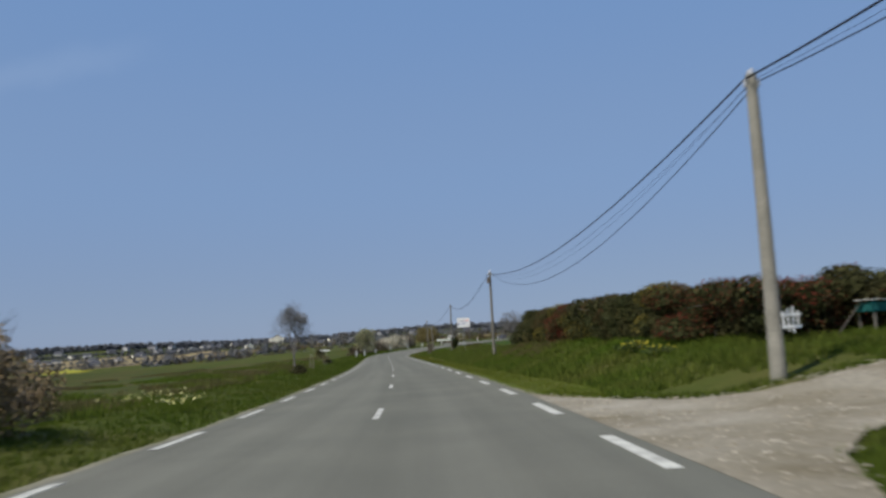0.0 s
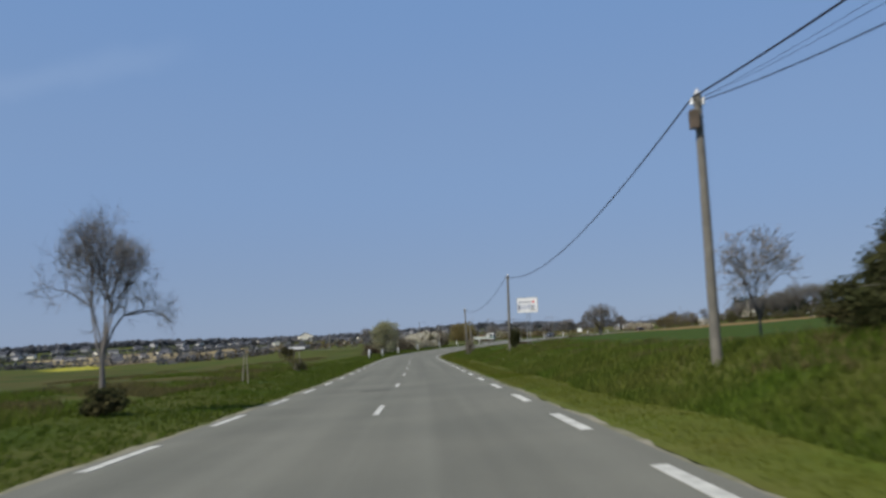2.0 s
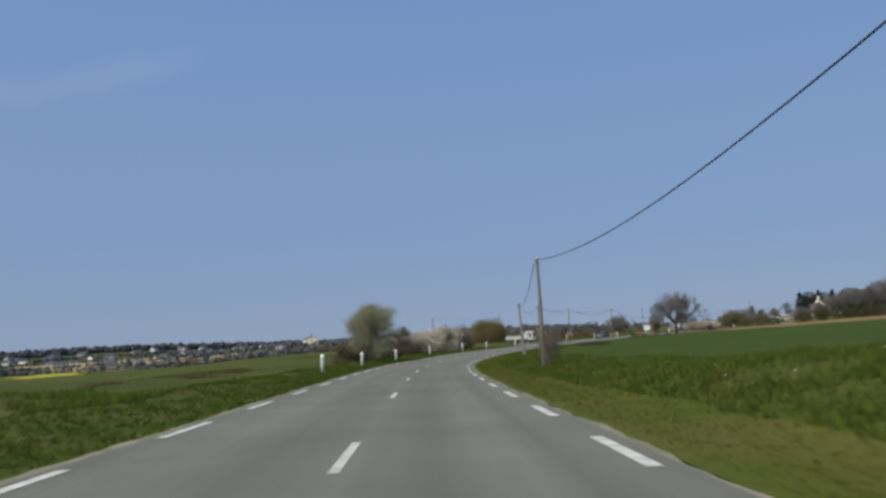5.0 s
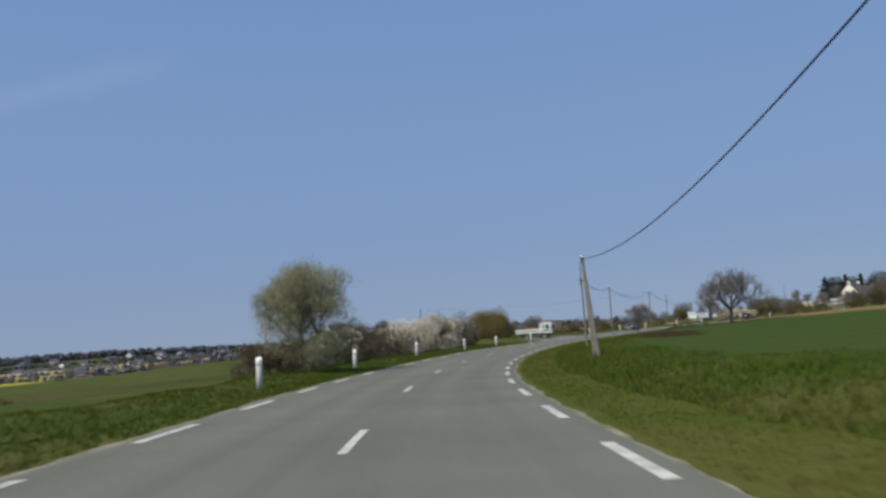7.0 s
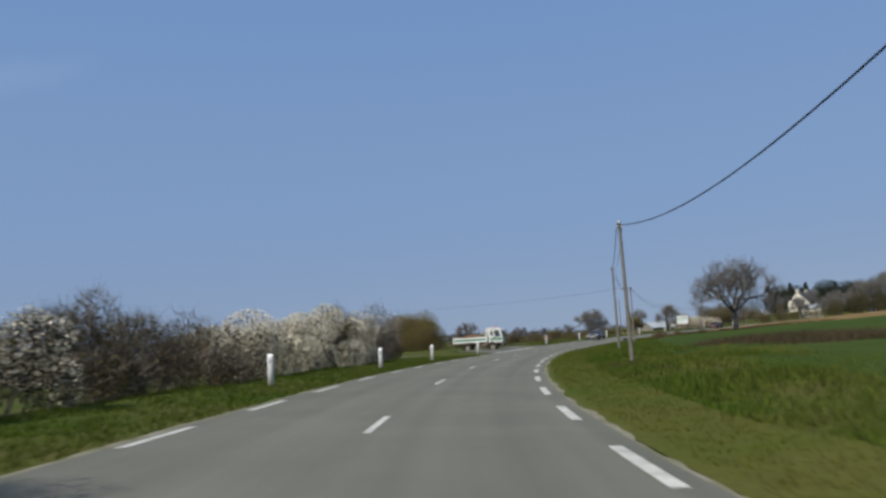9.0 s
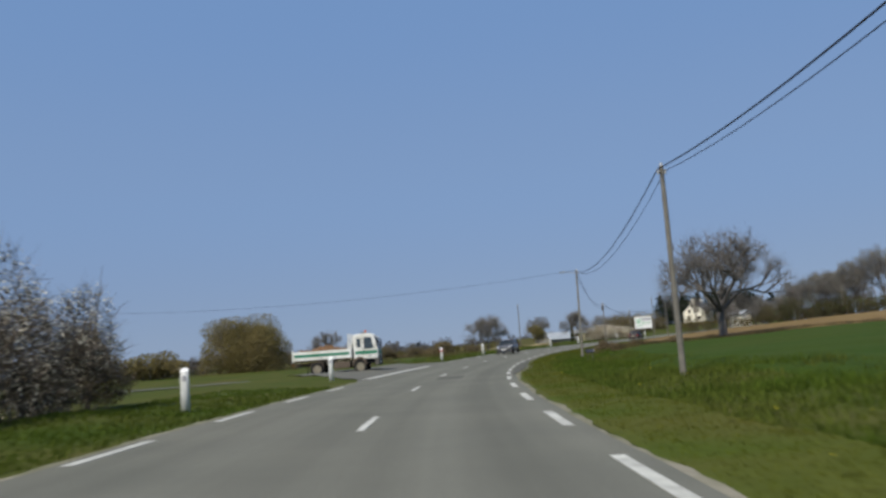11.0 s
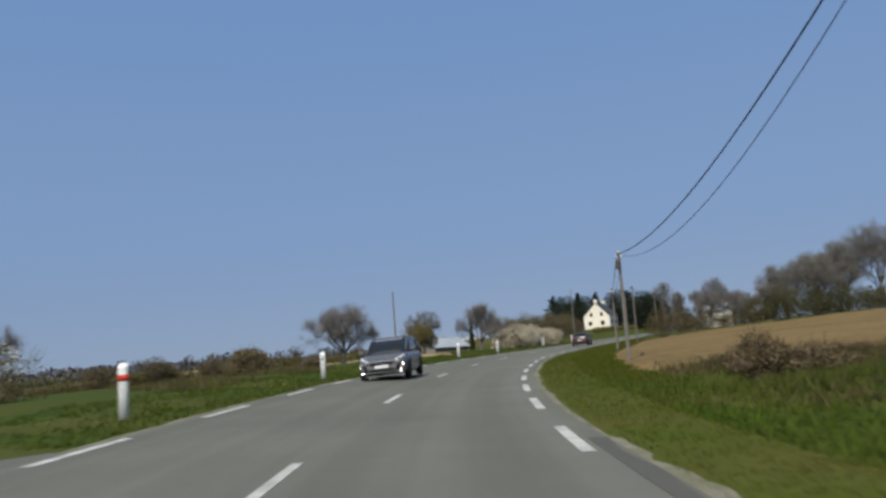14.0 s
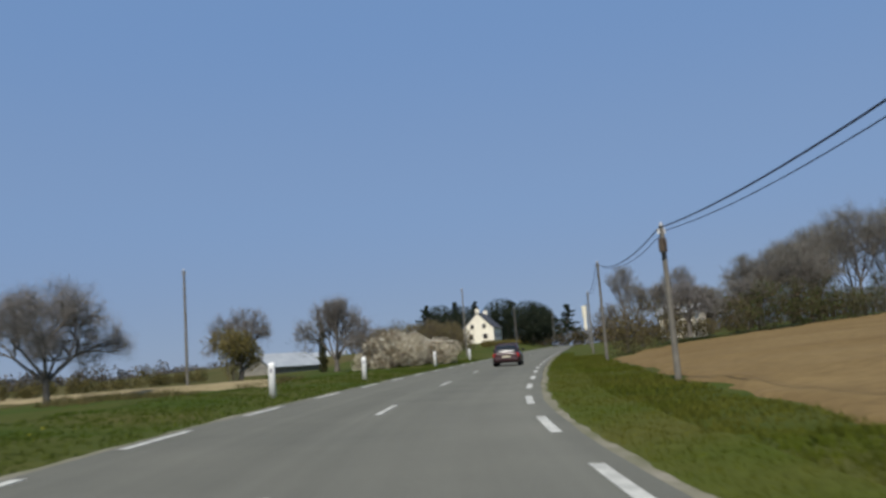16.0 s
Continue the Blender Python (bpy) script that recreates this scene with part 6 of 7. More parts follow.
# ---- signs ----
def board(name, m, w, h, post_h, label, category, posts, frame_mat, post_gap=0.3, thick=0.05):
    e = thing(name, m, label, category)
    panel = part("panel", box((w, thick, h), (0, 0, post_h + h / 2), 0.012), SIGNWHITE, e)
    fw = 0.035
    for x, z, sx, sz in ((0, post_h, w + fw, fw), (0, post_h + h, w + fw, fw), (-w / 2, post_h + h / 2, fw, h), (w / 2, post_h + h / 2, fw, h)):
        part("edge_strip", box((sx, thick * 1.5, sz), (x, 0, z), 0.006), frame_mat, panel)
    for x in posts:
        part("post", rod((x, thick, -0.4), (x, thick, post_h + h * 0.7), 0.022, 0.022, 8), STEEL if category != "notice board" else WOOD, e)
    return e, panel


def bar(parent, x, z, w, h, material, y=-0.032, rot=0.0):
    part("print_bar", box((w, 0.012, h), (x, y, z), 0.003, rot=Matrix.Rotation(rot, 4, "Y")), material, parent)


p_ = gp(109.8, 9.6)
adv, pan = board("billboard", pose(2.80, 110.25, p_.z, 0, 0, heading(108) - 22), 1.70, 1.20, 2.90 - p_.z, "white billboard with dark and red print on twin posts", "billboard", (-0.12, 0.12), STEEL)
zb_ = 2.90 - p_.z
for k in range(9):
    bar(pan, -0.68 + k * 0.115, zb_ + 0.84, 0.07, 0.13 + 0.05 * (k % 3 == 0), SIGNGREY)
for k in range(2):
    bar(pan, 0.43 + k * 0.14, zb_ + 0.86, 0.09, 0.17, SIGNRED)
bar(pan, -0.02, zb_ + 0.42, 1.50, 0.40, PALEPRINT, -0.030)
bar(pan, -0.68, zb_ + 0.40, 0.12, 0.40, SIGNGREY, -0.033)
for x, z, w_, h_, mm in ((-0.40, 0.52, 0.30, 0.09, SIGNWHITE), (-0.08, 0.53, 0.22, 0.07, SIGNWHITE), (-0.38, 0.26, 0.44, 0.12, SIGNWHITE), (-0.05, 0.36, 0.30, 0.07, SIGNWHITE), (0.05, 0.24, 0.26, 0.08, SIGNWHITE), (0.66, 0.40, 0.10, 0.36, SIGNWHITE)):
    bar(pan, x, zb_ + z, w_, h_, mm, -0.040)
part("print_arch", loft([[(0.40 + 0.17 * math.cos(a) * q, -0.040, zb_ + 0.22 + 0.36 * math.sin(a) * q) for a in np.linspace(0, math.pi, 13)] for q in (0.02, 1.0)]), SIGNWHITE, pan)
q_ = gp(306.4, 13.1)
nb, pan = board("notice_board", pose(29.9, 296.6, q_.z, 0, 0, -44), 1.62, 1.1, 2.22 - q_.z, "white field notice board with green lettering under a small gabled top", "notice board", (-0.81, 0.81), WOOD)
zb_ = 2.22 - q_.z
for x, z, w_, h_, mm in ((-0.15, 0.93, 0.22, 0.09, SIGNGREY), (0.18, 0.90, 0.16, 0.10, SIGNGREY), (0.5, 0.92, 0.14, 0.09, SIGNGREY), (-0.42, 0.62, 0.34, 0.22, SIGNGREEN), (0.0, 0.50, 0.30, 0.12, SIGNGREEN), (0.42, 0.52, 0.40, 0.08, SIGNGREEN), (-0.3, 0.30, 0.6, 0.06, SIGNGREEN)):
    bar(pan, x, zb_ + z, w_, h_, mm)
for k in range(9):
    bar(pan, -0.66 + k * 0.165, zb_ + 0.80, 0.09, 0.15 + 0.04 * (k % 3), SIGNGREY if k > 3 else SIGNGREEN)
for x in (-0.45, -0.2, 0.2, 0.45):
    part("gable_strut", rod((x, 0, zb_ + 1.12), (x * 0.5, 0, zb_ + 1.42 - abs(x) * 0.2), 0.022, 0.022, 6), WOOD, nb)
part("cap_rail", box((1.90, 0.10, 0.06), (0, 0, zb_ + 1.13), 0.01), PALEWOOD, nb, "pale wooden cap rail")
part("gable_bar", rod((-0.88, 0, zb_ + 1.13), (0, 0, zb_ + 1.52), 0.03, 0.03, 6), WOOD, nb)
part("gable_bar", rod((0.88, 0, zb_ + 1.13), (0, 0, zb_ + 1.52), 0.03, 0.03, 6), WOOD, nb)
g_ = gp(281.0, 7.9)
ds = thing("direction_sign", pose(16.03, 275.8, g_.z - 0.03, 0, 0, heading(281) - 12), "small blue arrow direction sign on two short posts", "road sign")
pn = part("panel", quad_panel([(-0.30, 0, 0.66), (0.21, 0, 0.66), (0.30, 0, 0.77), (0.21, 0, 0.88), (-0.30, 0, 0.88)], 0.015), NAVY, ds)
part("border", box((0.48, 0.008, 0.010), (-0.05, -0.020, 0.675), 0.002), SIGNGREY, pn, "white border")
part("border", box((0.48, 0.008, 0.010), (-0.05, -0.020, 0.865), 0.002), SIGNGREY, pn, "white border")
bar(pn, -0.06, 0.77, 0.34, 0.04, SIGNGREY, -0.018)
part("arrow_tip", quad_panel([(0.21, -0.02, 0.69), (0.27, -0.02, 0.77), (0.21, -0.02, 0.85), (0.19, -0.02, 0.85), (0.245, -0.02, 0.77), (0.19, -0.02, 0.69)], 0.004), SIGNWHITE, pn, "white arrow tip")
for x in (-0.18, 0.12):
    part("post", rod((x, 0.03, -0.4), (x, 0.03, 0.86), 0.014, 0.014, 8), WOOD, ds)
for s, d, h, tee in ((84.9, -7.9, 1.5, False), (85.6, -8.15, 1.45, False), (102.9, -7.75, 1.72, True)):
    e = thing("field_post", at_road(s, d), "thin weathered wooden post in the rough grass" if not tee else "wooden post carrying a narrow blank sign board", "post", "posts along the ditch")
    part("stake", rod((0.12 * (s < 85) - 0.1 * (s > 85.2) * (not tee), 0, -0.3), (0.03, 0, h), 0.034, 0.028, 8), PALEWOOD, e)
    if tee:
        part("stake", rod((-0.34, 0, -0.3), (-0.32, 0, h), 0.034, 0.028, 8), PALEWOOD, e)
    if tee:
        part("board", box((1.15, 0.03, 0.17), (-0.15, -0.06, h - 0.06), 0.006), SIGNWHITE, e, "pale narrow board")

# garden entrance beside the drive
st = thing("roadside_stand", pose(*gp(21.0, 12.9, -0.30), 0, 0, 15), "teal painted metal stand with a pale roof edge", "stand")
part("roof", box((1.25, 0.7, 0.05), (0, 0, 1.12), 0.01), SIGNWHITE, st)
part("crate", box((1.15, 0.62, 0.26), (0, 0, 0.95), 0.02), TEAL, st)
for x in (-0.5, 0.5):
    for y in (-0.26, 0.26):
        part("leg", rod((x, y, -0.2), (x, y, 0.8), 0.03, 0.03, 6), WOOD, st)
gt = thing("garden_gate", pose(*gp(20.2, 10.0), 0, 0, 20), "white painted slatted garden gate half hidden in the hedge", "gate")
for k in range(6):
    part("slat", box((0.05, 0.03, 0.55 + 0.12 * math.sin(k * 2.1)), (-0.40 + k * 0.15, 0, 0.62), 0.01), SIGNWHITE, gt)
for z in (0.45, 0.75):
    part("rail", box((0.95, 0.035, 0.07), (0, 0.03, z), 0.01), SIGNWHITE, gt)


# ---- buildings ----
def house(m, w, L, wall_h, ridge_h, label, group="", windows=True, roof_mat=None, wall_mat=None, chimney=True, category="house"):
    """A gabled house; the gable faces -y."""
    e = thing("house" if category == "house" else category.replace(" ", "_"), m, label, category, group)
    bm = bmesh.new()
    pts = [(-w / 2, -0.6), (w / 2, -0.6), (w / 2, wall_h), (0, ridge_h - 0.05), (-w / 2, wall_h)]
    a, b = [bm.verts.new((x, 0, z)) for x, z in pts], [bm.verts.new((x, L, z)) for x, z in pts]
    bm.faces.new(a), bm.faces.new(b[::-1])
    for i in range(5):
        bm.faces.new((a[i], b[i], b[(i + 1) % 5], a[(i + 1) % 5]))
    bmesh.ops.recalc_face_normals(bm, faces=bm.faces[:])
    part("wall", bm, wall_mat or WHITEWALL, e)
    for sx in (-1, 1):
        o = 0.25
        slope = (ridge_h - wall_h) / (w / 2)
        roof = part("roof", quad_panel([(0, -o, ridge_h + 0.06), (0, L + o, ridge_h + 0.06), (sx * (w / 2 + 0.35), L + o, wall_h - 0.35 * slope + 0.06), (sx * (w / 2 + 0.35), -o, wall_h - 0.35 * slope + 0.06)], 0.07), roof_mat or SLATE, e)
    if chimney:
        for y in (0.35, L - 0.35):
            ch = part("chimney", box((1.0, 0.7, 1.1), (0, y, ridge_h + 0.25), 0.03), wall_mat or WHITEWALL, e)
            part("cap", box((1.12, 0.82, 0.1), (0, y, ridge_h + 0.80), 0.02), wall_mat or WHITEWALL, ch)
            part("chimney_pot", rod((0, y, ridge_h + 0.85), (0, y, ridge_h + 1.1), 0.13, 0.11, 8), SHUTTER, ch)
    if windows:
        spots = [(-w * 0.2, wall_h * 1.08, 0.8, 1.1), (w * 0.2, wall_h * 1.08, 0.8, 1.1), (-w * 0.26, 1.3, 1.0, 1.2), (w * 0.22, 1.3, 1.1, 1.2)]
        for x, z, a, b in spots:
            wdw = part("window", box((a, 0.10, b), (x, 0.0, z), 0.01), SHUTTER, e, "brown window frame")
            part("pane", box((a * 0.82, 0.04, b * 0.84), (x, -0.045, z), 0.004), GLASS, wdw)
        for k in range(3):
            y = L * (0.2 + 0.3 * k)
            for sx in (-1, 1):
                wdw = part("window", box((0.10, 0.9, 1.1), (sx * w / 2, y, 1.5), 0.01), SHUTTER, e, "brown window frame")
                part("pane", box((0.04, 0.74, 0.92), (sx * (w / 2 + 0.045), y, 1.5), 0.004), GLASS, wdw)
    return e


house(pose(143.0, 490.2, 8.0, 0, 0, -47), 7.5, 9.5, 3.5, 7.2, "white rendered gabled house with slate roof and chimneys")
house(pose(61.0, 414.0, 2.5, 0, 0, -75), 6.0, 7.0, 1.4, 2.9, "low farm shed with a grey sheet roof", windows=False, roof_mat=SHEET, wall_mat=CONCRETE, chimney=False, category="farm shed")
house(pose(134.0, 514.0, 6.8, 0, 0, -50), 7, 26, 1.6, 3.2, "long low pale farm building among hedges", windows=False, roof_mat=SHEET, chimney=False, category="farm shed")
tun = thing("polytunnel", pose(121, 534, 6.6, 0, 0, 60), "white rounded plastic polytunnel in a field", "polytunnel")
part("cover", loft([[(math.cos(a) * 5.5, y, math.sin(a) * 3.0 - 0.2) for a in np.linspace(0, math.pi, 13)] for y in (-6, -2, 2, 6)]), SHEET, tun)
part("end_wall", loft([[(math.cos(a) * 5.4, y, math.sin(a) * 2.9 - 0.2) for a in np.linspace(0, math.pi, 13)] for y in (-6.05, -5.95)]), WHITEWALL, tun)
wt = thing("water_tower", pose(427, 777, 12), "tall white water tower far off", "water tower")
part("shaft", rod((0, 0, -2), (0, 0, 20), 1.2, 1.1, 16), WHITEWALL, wt)
part("tank", rod((0, 0, 19), (0, 0, 27), 1.5, 1.9, 20), WHITEWALL, wt)
part("lid", rod((0, 0, 27), (0, 0, 27.6), 1.9, 0.5, 20), SHEET, wt)
house(pose(210, 600, 9.4, 0, 0, -60), 7, 8, 2.6, 5.0, "small white house by the road far off", windows=False)
cr = np.random.default_rng(399)
for k in range(16):
    u = (k + cr.random() * 0.8) / 16
    h_ = (8.6 + 4.6 * cr.random() ** 1.8) * (1.0 if u < 0.75 else 0.85)
    conifer(pose(146 + 38 * u + cr.normal() * 0.8, 523 - 18 * u + cr.normal() * 1.6, 8.5, 0, 0, k * 40), h_, 2.4 + 1.6 * cr.random(), "dark tall conifer behind the white house", 400 + k, "conifers behind the white house")
belt("conifer_row", [(146, 523, 8.4), (160, 517, 8.4), (182, 507, 8.4)], 12.2, 2.0, 1200, 0.19, CONIFER, "dense dark evergreen mass behind the white house", 398, 0.16)
# shed form added in place of an unidentified small white shape
house(pose(88.5, 372.5, 3.9, 0, 0, 20), 2.6, 3.4, 1.7, 2.3, "small white box-like shape half hidden in the hedge", windows=False, roof_mat=SHEET, chimney=False, category="garden shed")
belt("garden_hedge", [tuple(gp(470, -10.5)), tuple(gp(505, -11.5)), tuple(gp(545, -12)), tuple(gp(590, -11))], 1.0, 0.9, 420, 0.075, OLIVE, "clipped yellow-green garden hedge before the house", 410, 0.12, GOLD)

# the village on the far hillside
vr = np.random.default_rng(77)
house(pose(-202, 1026, float(land(-202, 1026)), 0, 0, 20), 16, 14, 6, 10, "large white building on the far hillside", "village houses", windows=False, chimney=False)
plain = house(pose(-230, 1060, float(land(-230, 1060)), 0, 0, 80), 7, 9, 2.6, 4.9, "white house with dark roof on the far hillside", "village houses", windows=False, chimney=False)
# wall tones greyed to carry the haze of distance
TINTED = [mat("hazed_render", (0.52, 0.50, 0.48), (0.44, 0.425, 0.41), 0.7, 0.9), mat("grey_stone_wall", (0.32, 0.315, 0.31), (0.27, 0.265, 0.26), 0.7, 0.9)]
kinds = [plain] + [house(pose(x, y, float(land(x, y)), 0, 0, 30), 8, 11, 2.8, 5.6, words, "village houses", windows=False, chimney=False, wall_mat=m_) for x, y, m_, words in ((-262, 1075, TINTED[0], "cream house with dark roof on the far hillside"), (-310, 1050, TINTED[1], "grey stone house with dark roof on the far hillside"))]
for k in range(112):
    a = math.radians(-3 + 56 * (k + vr.random()) / 112)
    D = 930 + 420 * vr.random() ** 1.3
    x, y = -4 - math.sin(a) * D, 60 + math.cos(a) * D
    copy_thing(kinds[(0, 1, 2, 1, 0, 2)[int(vr.integers(6))]], pose(x, y, float(land(x, y)) - 0.3, 0, 0, 360 * vr.random()))
for k, (x, y) in enumerate(((-60, 700), (-90, 640), (-40, 800), (20, 760), (60, 800), (100, 860), (150, 900))):
    copy_thing(plain, pose(x, y, float(land(x, y)) - 0.3, 0, 0, 77 * k))


def far_belt(pts, h, per, size, label, seed, material=HAZEWOOD, second=None, jitter=0.35):
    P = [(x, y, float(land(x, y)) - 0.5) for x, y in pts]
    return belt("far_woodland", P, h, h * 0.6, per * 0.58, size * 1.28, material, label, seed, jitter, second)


def arc(a0, a1, D, n, cx=-4, cy=60, wave=25):
    return [(cx - math.sin(math.radians(a)) * (D + wave * math.sin(a * 0.13)), cy + math.cos(math.radians(a)) * (D + wave * math.sin(a * 0.13))) for a in np.linspace(a0, a1, n)]


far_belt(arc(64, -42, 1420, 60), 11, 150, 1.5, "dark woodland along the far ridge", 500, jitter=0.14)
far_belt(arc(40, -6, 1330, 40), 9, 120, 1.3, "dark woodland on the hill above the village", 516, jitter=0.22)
far_belt(arc(62, -4, 1085, 40), 4.5, 30, 0.85, "bare garden trees between the village houses", 517, HAZEWOOD, HAZESCRUB, 0.5)
far_belt(arc(60, -2, 935, 40), 4.0, 34, 0.75, "brown hedgerow below the village", 518, HAZESCRUB, HAZEWOOD, 0.5)
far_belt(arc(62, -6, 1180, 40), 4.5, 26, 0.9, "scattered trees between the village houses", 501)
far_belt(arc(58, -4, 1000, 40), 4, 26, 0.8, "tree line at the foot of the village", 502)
far_belt(arc(56, 2, 860, 30), 4, 26, 0.75, "brown hedgerow in the valley", 503, HAZESCRUB, HAZEWOOD)
far_belt(arc(60, 36, 520, 16), 5.0, 32, 0.42, "brown hedgerow beyond the pasture", 504, TANSCRUB, OLIVE)
far_belt(arc(19, 8, 520, 12), 5.0, 32, 0.42, "brown hedgerow beyond the pasture", 514, TANSCRUB, OLIVE)
far_belt(arc(66, 40, 300, 16), 2.0, 60, 0.26, "low brown hedgerow beyond the pasture", 505, TANSCRUB, OLIVE, 0.5)
far_belt(arc(21, 12, 300, 10), 2.2, 60, 0.26, "low brown hedgerow beyond the pasture", 515, TANSCRUB, OLIVE, 0.5)
far_belt([(-30, 330), (-10, 345), (5, 372), (20, 395), (38, 408), (55, 412)], 1.5, 1100, 0.055, "olive-brown hedgerow behind the meadow", 507, OLIVE, DARKLEAF, 0.3)
far_belt([(-120, 420), (-70, 440), (-20, 470), (30, 500), (80, 520), (120, 545)], 4.2, 160, 0.22, "brown woodland edge beyond the fields", 508, DRYSCRUB, HAZEWOOD)
far_belt([(-200, 560), (-100, 600), (0, 620), (90, 640), (180, 680)], 6, 36, 0.7, "dark woodland behind the fields", 509, HAZEWOOD)
belt("far_woodland", [(226, 648, 6.5), (252, 632, 6.5), (276, 618, 6.5), (306, 598, 6.5)], 11.5, 6, 60, 0.6, HAZEWOOD, "grey leafless trees before the water tower", 519, 0.3, DRYSCRUB)
far_belt([(210, 420), (190, 470), (200, 540), (260, 640)], 6, 90, 0.32, "brown woodland beside the far road", 510, DRYSCRUB, DARKLEAF)
far_belt([(92, 40), (100, 110), (108, 180), (118, 240), (135, 300), (165, 345)], 3.0, 110, 0.2, "leafless hedgerow along the hilltop field", 511, DRYSCRUB, OLIVE, 0.5)
far_belt([(-20, 268), (-34, 282), (-50, 300), (-70, 330)], 1.6, 1000, 0.055, "leafless hedgerow beyond the side road", 512, TANSCRUB, OLIVE, 0.3)
for k, (x, y, h, sp) in enumerate(((-38, 322, 5.5, 2.6), (5, 345, 5.0, 2.4), (96, 462, 7, 3.6), (108, 478, 7.5, 3.8), (-26, 300, 4.5, 2.2))):
    bare_tree(pose(x, y, float(land(x, y)) if y > 400 else 1.0, 0, 0, 60 * k), h, sp, h * 0.28, 0.16, "bare tree in a hedgerow beyond the road", 520 + k, levels=4, twigs=3000, group="bare hedgerow trees", up=0.3, width=0.010)


# ---- grass along the verges ----
def tufts(name, region, count, h, spread, blades, material, label, seed, width=0.012):
    """Blades of grass in tufts over a stretch of verge: region(random pairs) gives s and d."""
    r = np.random.default_rng(seed)
    s, d = region(r, count)
    x, y = spot(s, d)
    z = height(s, d) - 0.03
    n = count * blades
    px, py, pz = (np.repeat(q, blades) for q in (x, y, z))
    px, py = px + r.normal(size=n) * spread, py + r.normal(size=n) * spread
    a = r.random(n) * 6.283
    tilt = 0.25 + 0.5 * r.random(n)
    L = h * (0.5 + 0.8 * r.random(n))
    b = r.random(n) * 6.283
    base = np.stack([px, py, pz], -1)
    side = np.stack([np.cos(b), np.sin(b), np.zeros(n)], -1) * width
    tip = base + np.stack([np.cos(a) * tilt * L, np.sin(a) * tilt * L, L], -1)
    ob = polys(name, np.stack([base - side, base + side, tip], 1).reshape(-1, 3), 3, material)
    return tagged(ob, label, "grass", kind="stuff")


def band(s0, s1, d0, d1, power=1.0):
    def pick(r, n):
        return s0 + (s1 - s0) * r.random(n), d0 + (d1 - d0) * r.random(n) ** power
    return pick


def mown(s0, s1, power=1.0):
    def pick(r, n):
        q = s0 + (s1 - s0) * r.random(n) ** power
        lim = np.array([mown_edge(k) for k in q])
        return q, 3.93 + (lim - 3.93) * r.random(n)
    return pick


def above(s0, s1, d1, power=1.0):
    """The bank beyond the mown strip, thickest at its foot."""
    def pick(r, n):
        q = s0 + (s1 - s0) * r.random(n)
        lim = np.array([mown_edge(k) for k in q])
        return q, lim + (d1 - lim) * r.random(n) ** power
    return pick


def strip(pts, half):
    """A winding strip of ground through (s, d) points."""
    def pick(r, n):
        u = r.random(n) * (len(pts) - 1)
        k = np.arange(len(pts))
        return np.interp(u, k, [p[0] for p in pts]) + r.normal(size=n) * half, np.interp(u, k, [p[1] for p in pts]) + r.normal(size=n) * half * 0.6
    return pick


def patches(s0, s1, d0, d1, cut, k=0.16):
    """Uneven clumps over a stretch: only where a slow noise is high."""
    def pick(r, n):
        S, D = np.zeros(0), np.zeros(0)
        while len(S) < n:
            a_, b_ = s0 + (s1 - s0) * r.random(n), d0 + (d1 - d0) * r.random(n)
            keep = wob(a_ * 0.8, b_ * 1.6, k) + 0.6 * wob(a_ * 2.3 + 5, b_ * 3.1, k) > cut
            S, D = np.concatenate([S, a_[keep]]), np.concatenate([D, b_[keep]])
        return S[:n], D[:n]
    return pick


tufts("verge_grass", band(-5, 262, -9.6, -3.98, 0.8), 36000, 0.11, 0.05, 4, BLADE, "short green grass on the verge", 1, 0.016)
tufts("verge_grass", band(300, 420, -9.8, -3.98, 0.8), 11000, 0.10, 0.05, 4, BLADE, "short green grass on the verge", 2, 0.016)
tufts("verge_grass", mown(18, 80), 10500, 0.080, 0.06, 4, LAWN, "short mown yellow-green grass on the verge", 3, 0.013)
tufts("verge_grass", mown(76, 420, 1.1), 44000, 0.085, 0.06, 4, TURF, "short worn green grass on the verge", 13, 0.013)
tufts("verge_grass", strip([(4.6, 4.2), (7.4, 5.0), (9.0, 6.0), (9.9, 7.4), (10.4, 9.2)], 0.22), 700, 0.10, 0.06, 4, BLADE, "grass creeping over the edge of the driveway", 29, 0.014)
tufts("verge_grass", strip([(21, 4.0), (17.4, 5.2), (15.2, 6.2), (15.0, 8.4), (16, 10.5)], 0.22), 700, 0.10, 0.06, 4, BLADE, "grass creeping over the edge of the driveway", 30, 0.014)
tufts("verge_grass", band(-2, 8.6, 5.4, 9.5), 1500, 0.12, 0.05, 4, BLADE, "short green grass beside the driveway", 14, 0.016)
tufts("bank_grass", band(16.4, 25, 7.5, 19.0), 4200, 0.18, 0.06, 4, BLADE, "green grass on the bank above the driveway", 15, 0.018)
tufts("bank_grass", above(17.5, 78, 11.0, 1.2), 15000, 0.20, 0.07, 4, LUSH, "long dark green grass on the roadside bank", 4, 0.018)
tufts("bank_grass", above(78, 314, 11.5, 1.3), 36000, 0.16, 0.07, 4, LUSH, "long dark green grass on the roadside bank", 16, 0.018)
tufts("bank_grass", above(312, 400, 7.7), 10000, 0.12, 0.07, 4, TURF, "long green grass on the roadside bank", 5, 0.018)
tufts("bank_grass", patches(78, 312, 6.2, 11, 0.35), 5200, 0.30, 0.12, 5, LUSH, "taller dark tussocks on the roadside bank", 18, 0.018)
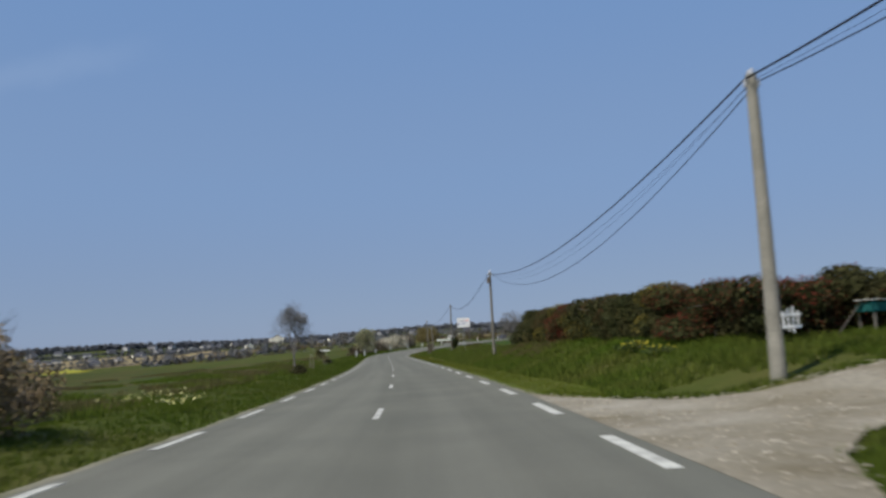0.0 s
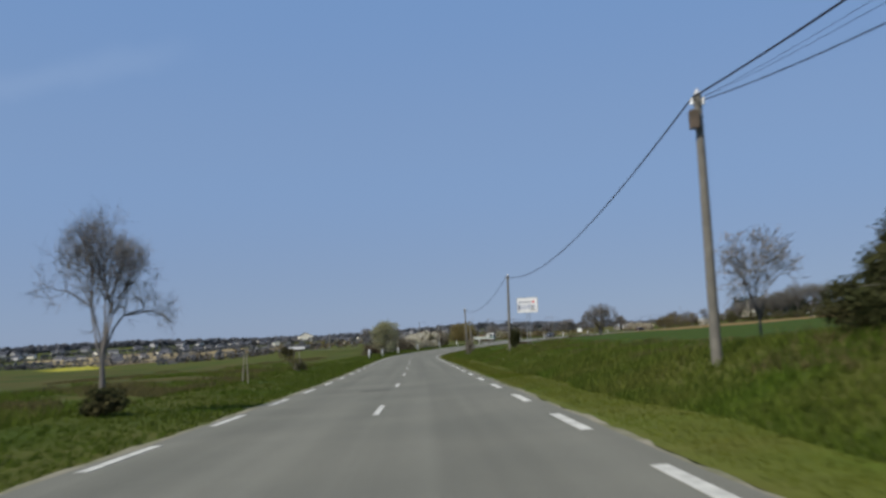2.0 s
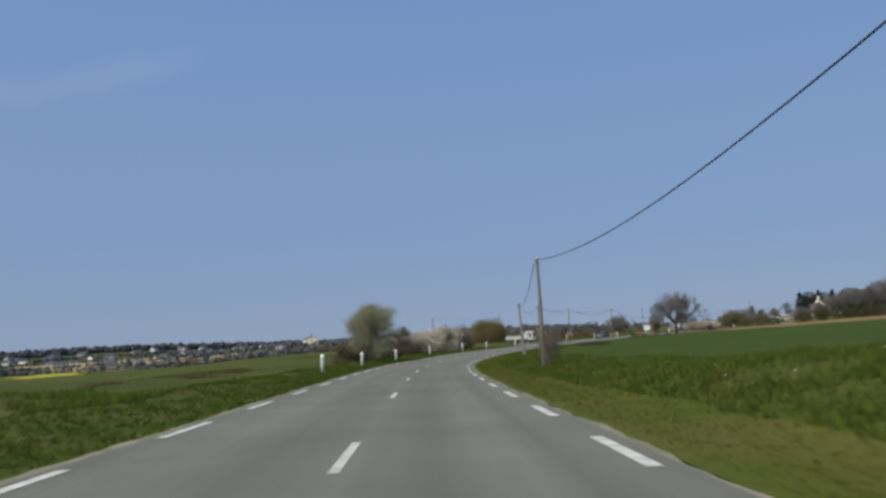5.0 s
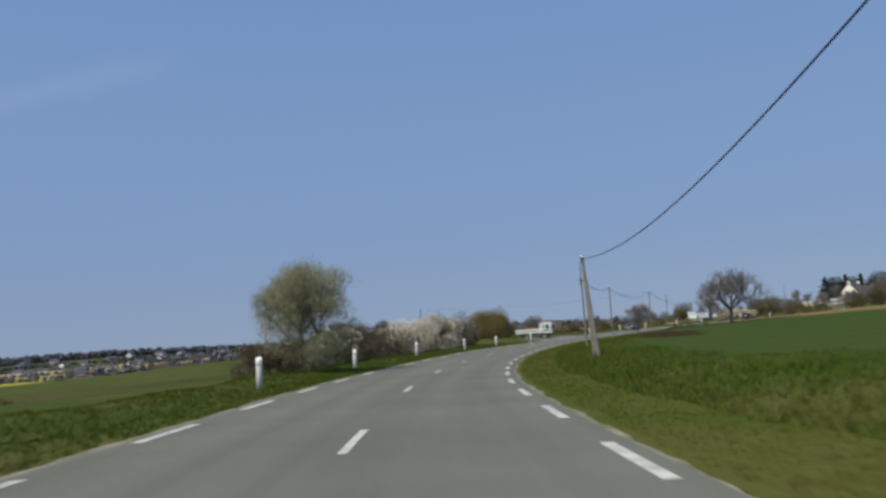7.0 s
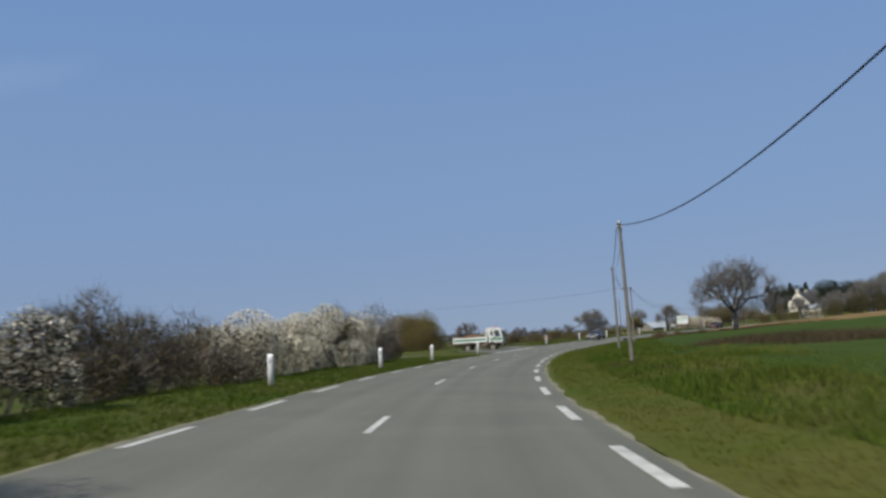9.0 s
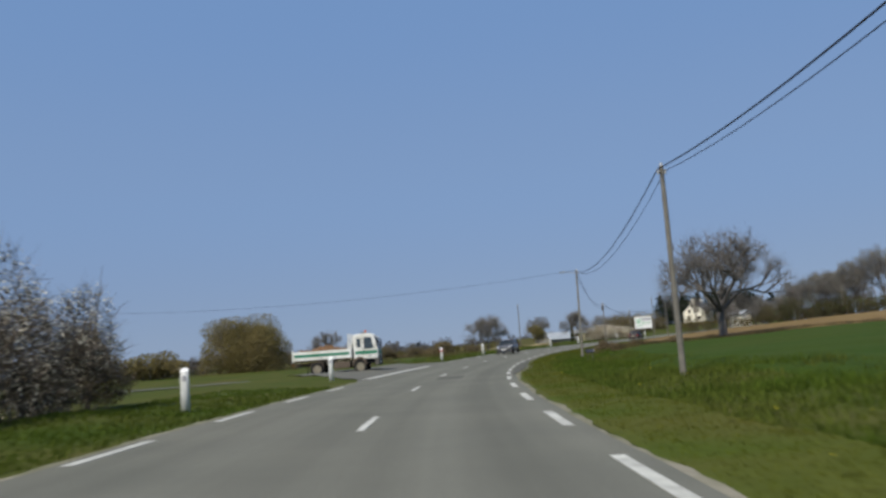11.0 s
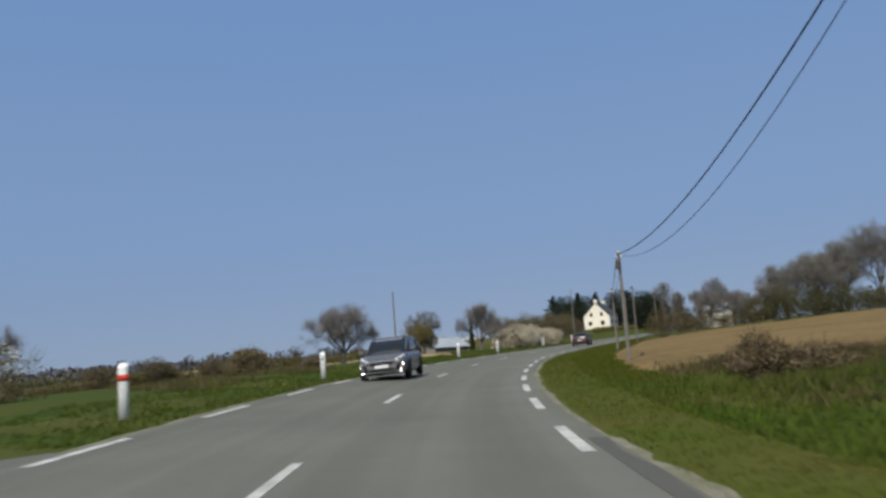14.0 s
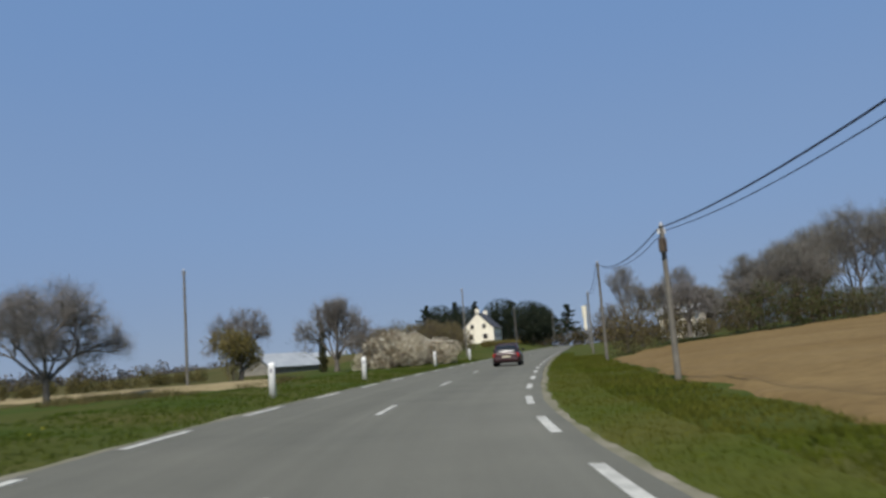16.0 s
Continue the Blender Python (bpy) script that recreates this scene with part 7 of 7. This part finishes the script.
tufts("dry_grass", patches(41, 52, 6.9, 8.4, 0.0, 0.3), 900, 0.20, 0.10, 4, DRYBLADE, "worn tan grass on the bank below the hedge", 32, 0.018)
tufts("dry_grass", band(40, 58, 7.0, 8.6), 700, 0.22, 0.08, 4, DRYBLADE, "dry straw-coloured grass below the hedge", 17, 0.02)
tufts("dry_grass", patches(62, 118, 8.2, 11.6, 0.15), 2400, 0.22, 0.14, 4, DRYBLADE, "dry straw-coloured fringe above the grass bank", 19, 0.016)
tufts("dry_grass", band(24, 62, 9.5, 15.0), 1500, 0.30, 0.08, 4, DRYBLADE, "dry straw-coloured grass on the bank", 7, 0.02)
tufts("dry_grass", patches(300, 322, 8.0, 12.5, 0.0), 1100, 0.26, 0.08, 4, DRYBLADE, "dry straw-coloured grass at the field edge", 8, 0.02)
tufts("dry_grass", patches(206, 232, 8.0, 12.5, 0.1, 0.2), 1300, 0.16, 0.10, 4, PALEBLADE, "yellowish grass patches along the field edge", 31, 0.016)
tufts("dry_grass", patches(214, 224, 6.2, 7.6, 0.1), 260, 0.16, 0.10, 4, DRYBLADE, "worn straw-coloured patch on the bank", 20, 0.014)
tufts("field_scrub", strip([(219, 15.9), (223, 15.0), (228, 13.8), (234, 12.6)], 1.1), 2300, 0.42, 0.16, 5, SCRUBBLADE, "low dark brown scrub in the green field", 26, 0.014)
tufts("field_scrub", strip([(316, 9.4), (311, 11.6), (307.5, 15), (304, 19.5), (303.6, 24), (297, 31)], 0.7), 2200, 0.34, 0.14, 5, SCRUBBLADE, "low brown scrub between crop and ploughed field", 27, 0.014)
tufts("dry_grass", strip([(316, 8.8), (310, 11), (306, 14), (303, 18)], 0.9), 900, 0.34, 0.12, 4, DRYBLADE, "dry pale grass at the ploughed field's corner", 28, 0.016)
tufts("dry_grass", patches(-5, 118, -15.5, -8.4, 0.12), 7500, 0.30, 0.10, 4, DRYBLADE, "dry brown grass in the ditch", 6, 0.018)
tufts("dry_grass", patches(10, 190, -46, -15, 0.55, 0.07), 9000, 0.30, 0.30, 4, DRYBLADE, "tussocks of dry brown grass in the pasture", 23, 0.022)
tufts("rough_grass", patches(-5, 150, -24, -8.2, 0.3, 0.12), 7000, 0.34, 0.12, 5, LUSH, "dark green rushes and rank grass along the ditch", 24, 0.020)
tufts("rough_grass", patches(306, 372, -24, -8.6, 0.3, 0.12), 4200, 0.30, 0.14, 4, DRYBLADE, "brown rank grass in the meadow", 25, 0.018)


# daffodils on the left verge
df = thing("daffodil_clump", at_road(23.0, -6.5), "clump of pale yellow daffodils flowering in the grass", "flowers", kind="stuff")
r = np.random.default_rng(9)
side_ = r.random(210) < 0.55
c_ = np.stack([np.where(side_, r.normal(size=210) * 0.28 + 0.45, r.normal(size=210) * 0.6 - 1.3), np.where(side_, 2.2 + r.normal(size=210) * 1.1, 5.6 + r.normal(size=210) * 1.6), 0.22 + 0.14 * r.random(210)], -1)
under(polys("bloom", leaves(c_, np.full(210, 0.05), 230, 0.042, r), 4, mat("daffodil_petals", (0.62, 0.58, 0.20), (0.55, 0.52, 0.28), 4, 0.7, island=0.2)), df, "pale yellow petals")
st_ = np.repeat(c_, 3, axis=0)
st_ = st_ + r.normal(size=st_.shape) * 0.04
low = st_ * np.array([1, 1, 0]) + r.normal(size=st_.shape) * np.array([0.04, 0.04, 0])
off_ = np.tile(np.array([[0.012, 0, 0]]), (len(st_), 1))
under(polys("foliage", np.stack([low - off_, low + off_, st_], 1).reshape(-1, 3), 3, BLADE), df)

# small white and yellow flowers scattered on the right bank
fr = np.random.default_rng(21)
for name_, s0_, s1_, d0_, d1_, n_, m_, lab_ in (("daisy_patch", 90, 132, 6.4, 9.0, 40, BLOSSOM, "small white daisies scattered on the grass bank"), ("dandelion_patch", 225, 300, 5.0, 9.0, 45, YELLOW, "small yellow dandelions scattered on the grass bank"), ("dandelion_patch", 300, 345, -8.0, -5.0, 35, YELLOW, "small yellow dandelions scattered on the grass verge")):
    qs, qd = s0_ + (s1_ - s0_) * fr.random(n_), d0_ + (d1_ - d0_) * fr.random(n_)
    qx, qy = spot(qs, qd)
    cc = np.stack([qx, qy, height(qs, qd) + 0.12], -1)
    tagged(polys(name_, leaves(cc, np.full(n_, 0.03), n_ * 3, 0.019, fr), 4, m_), lab_, "flowers", kind="stuff")
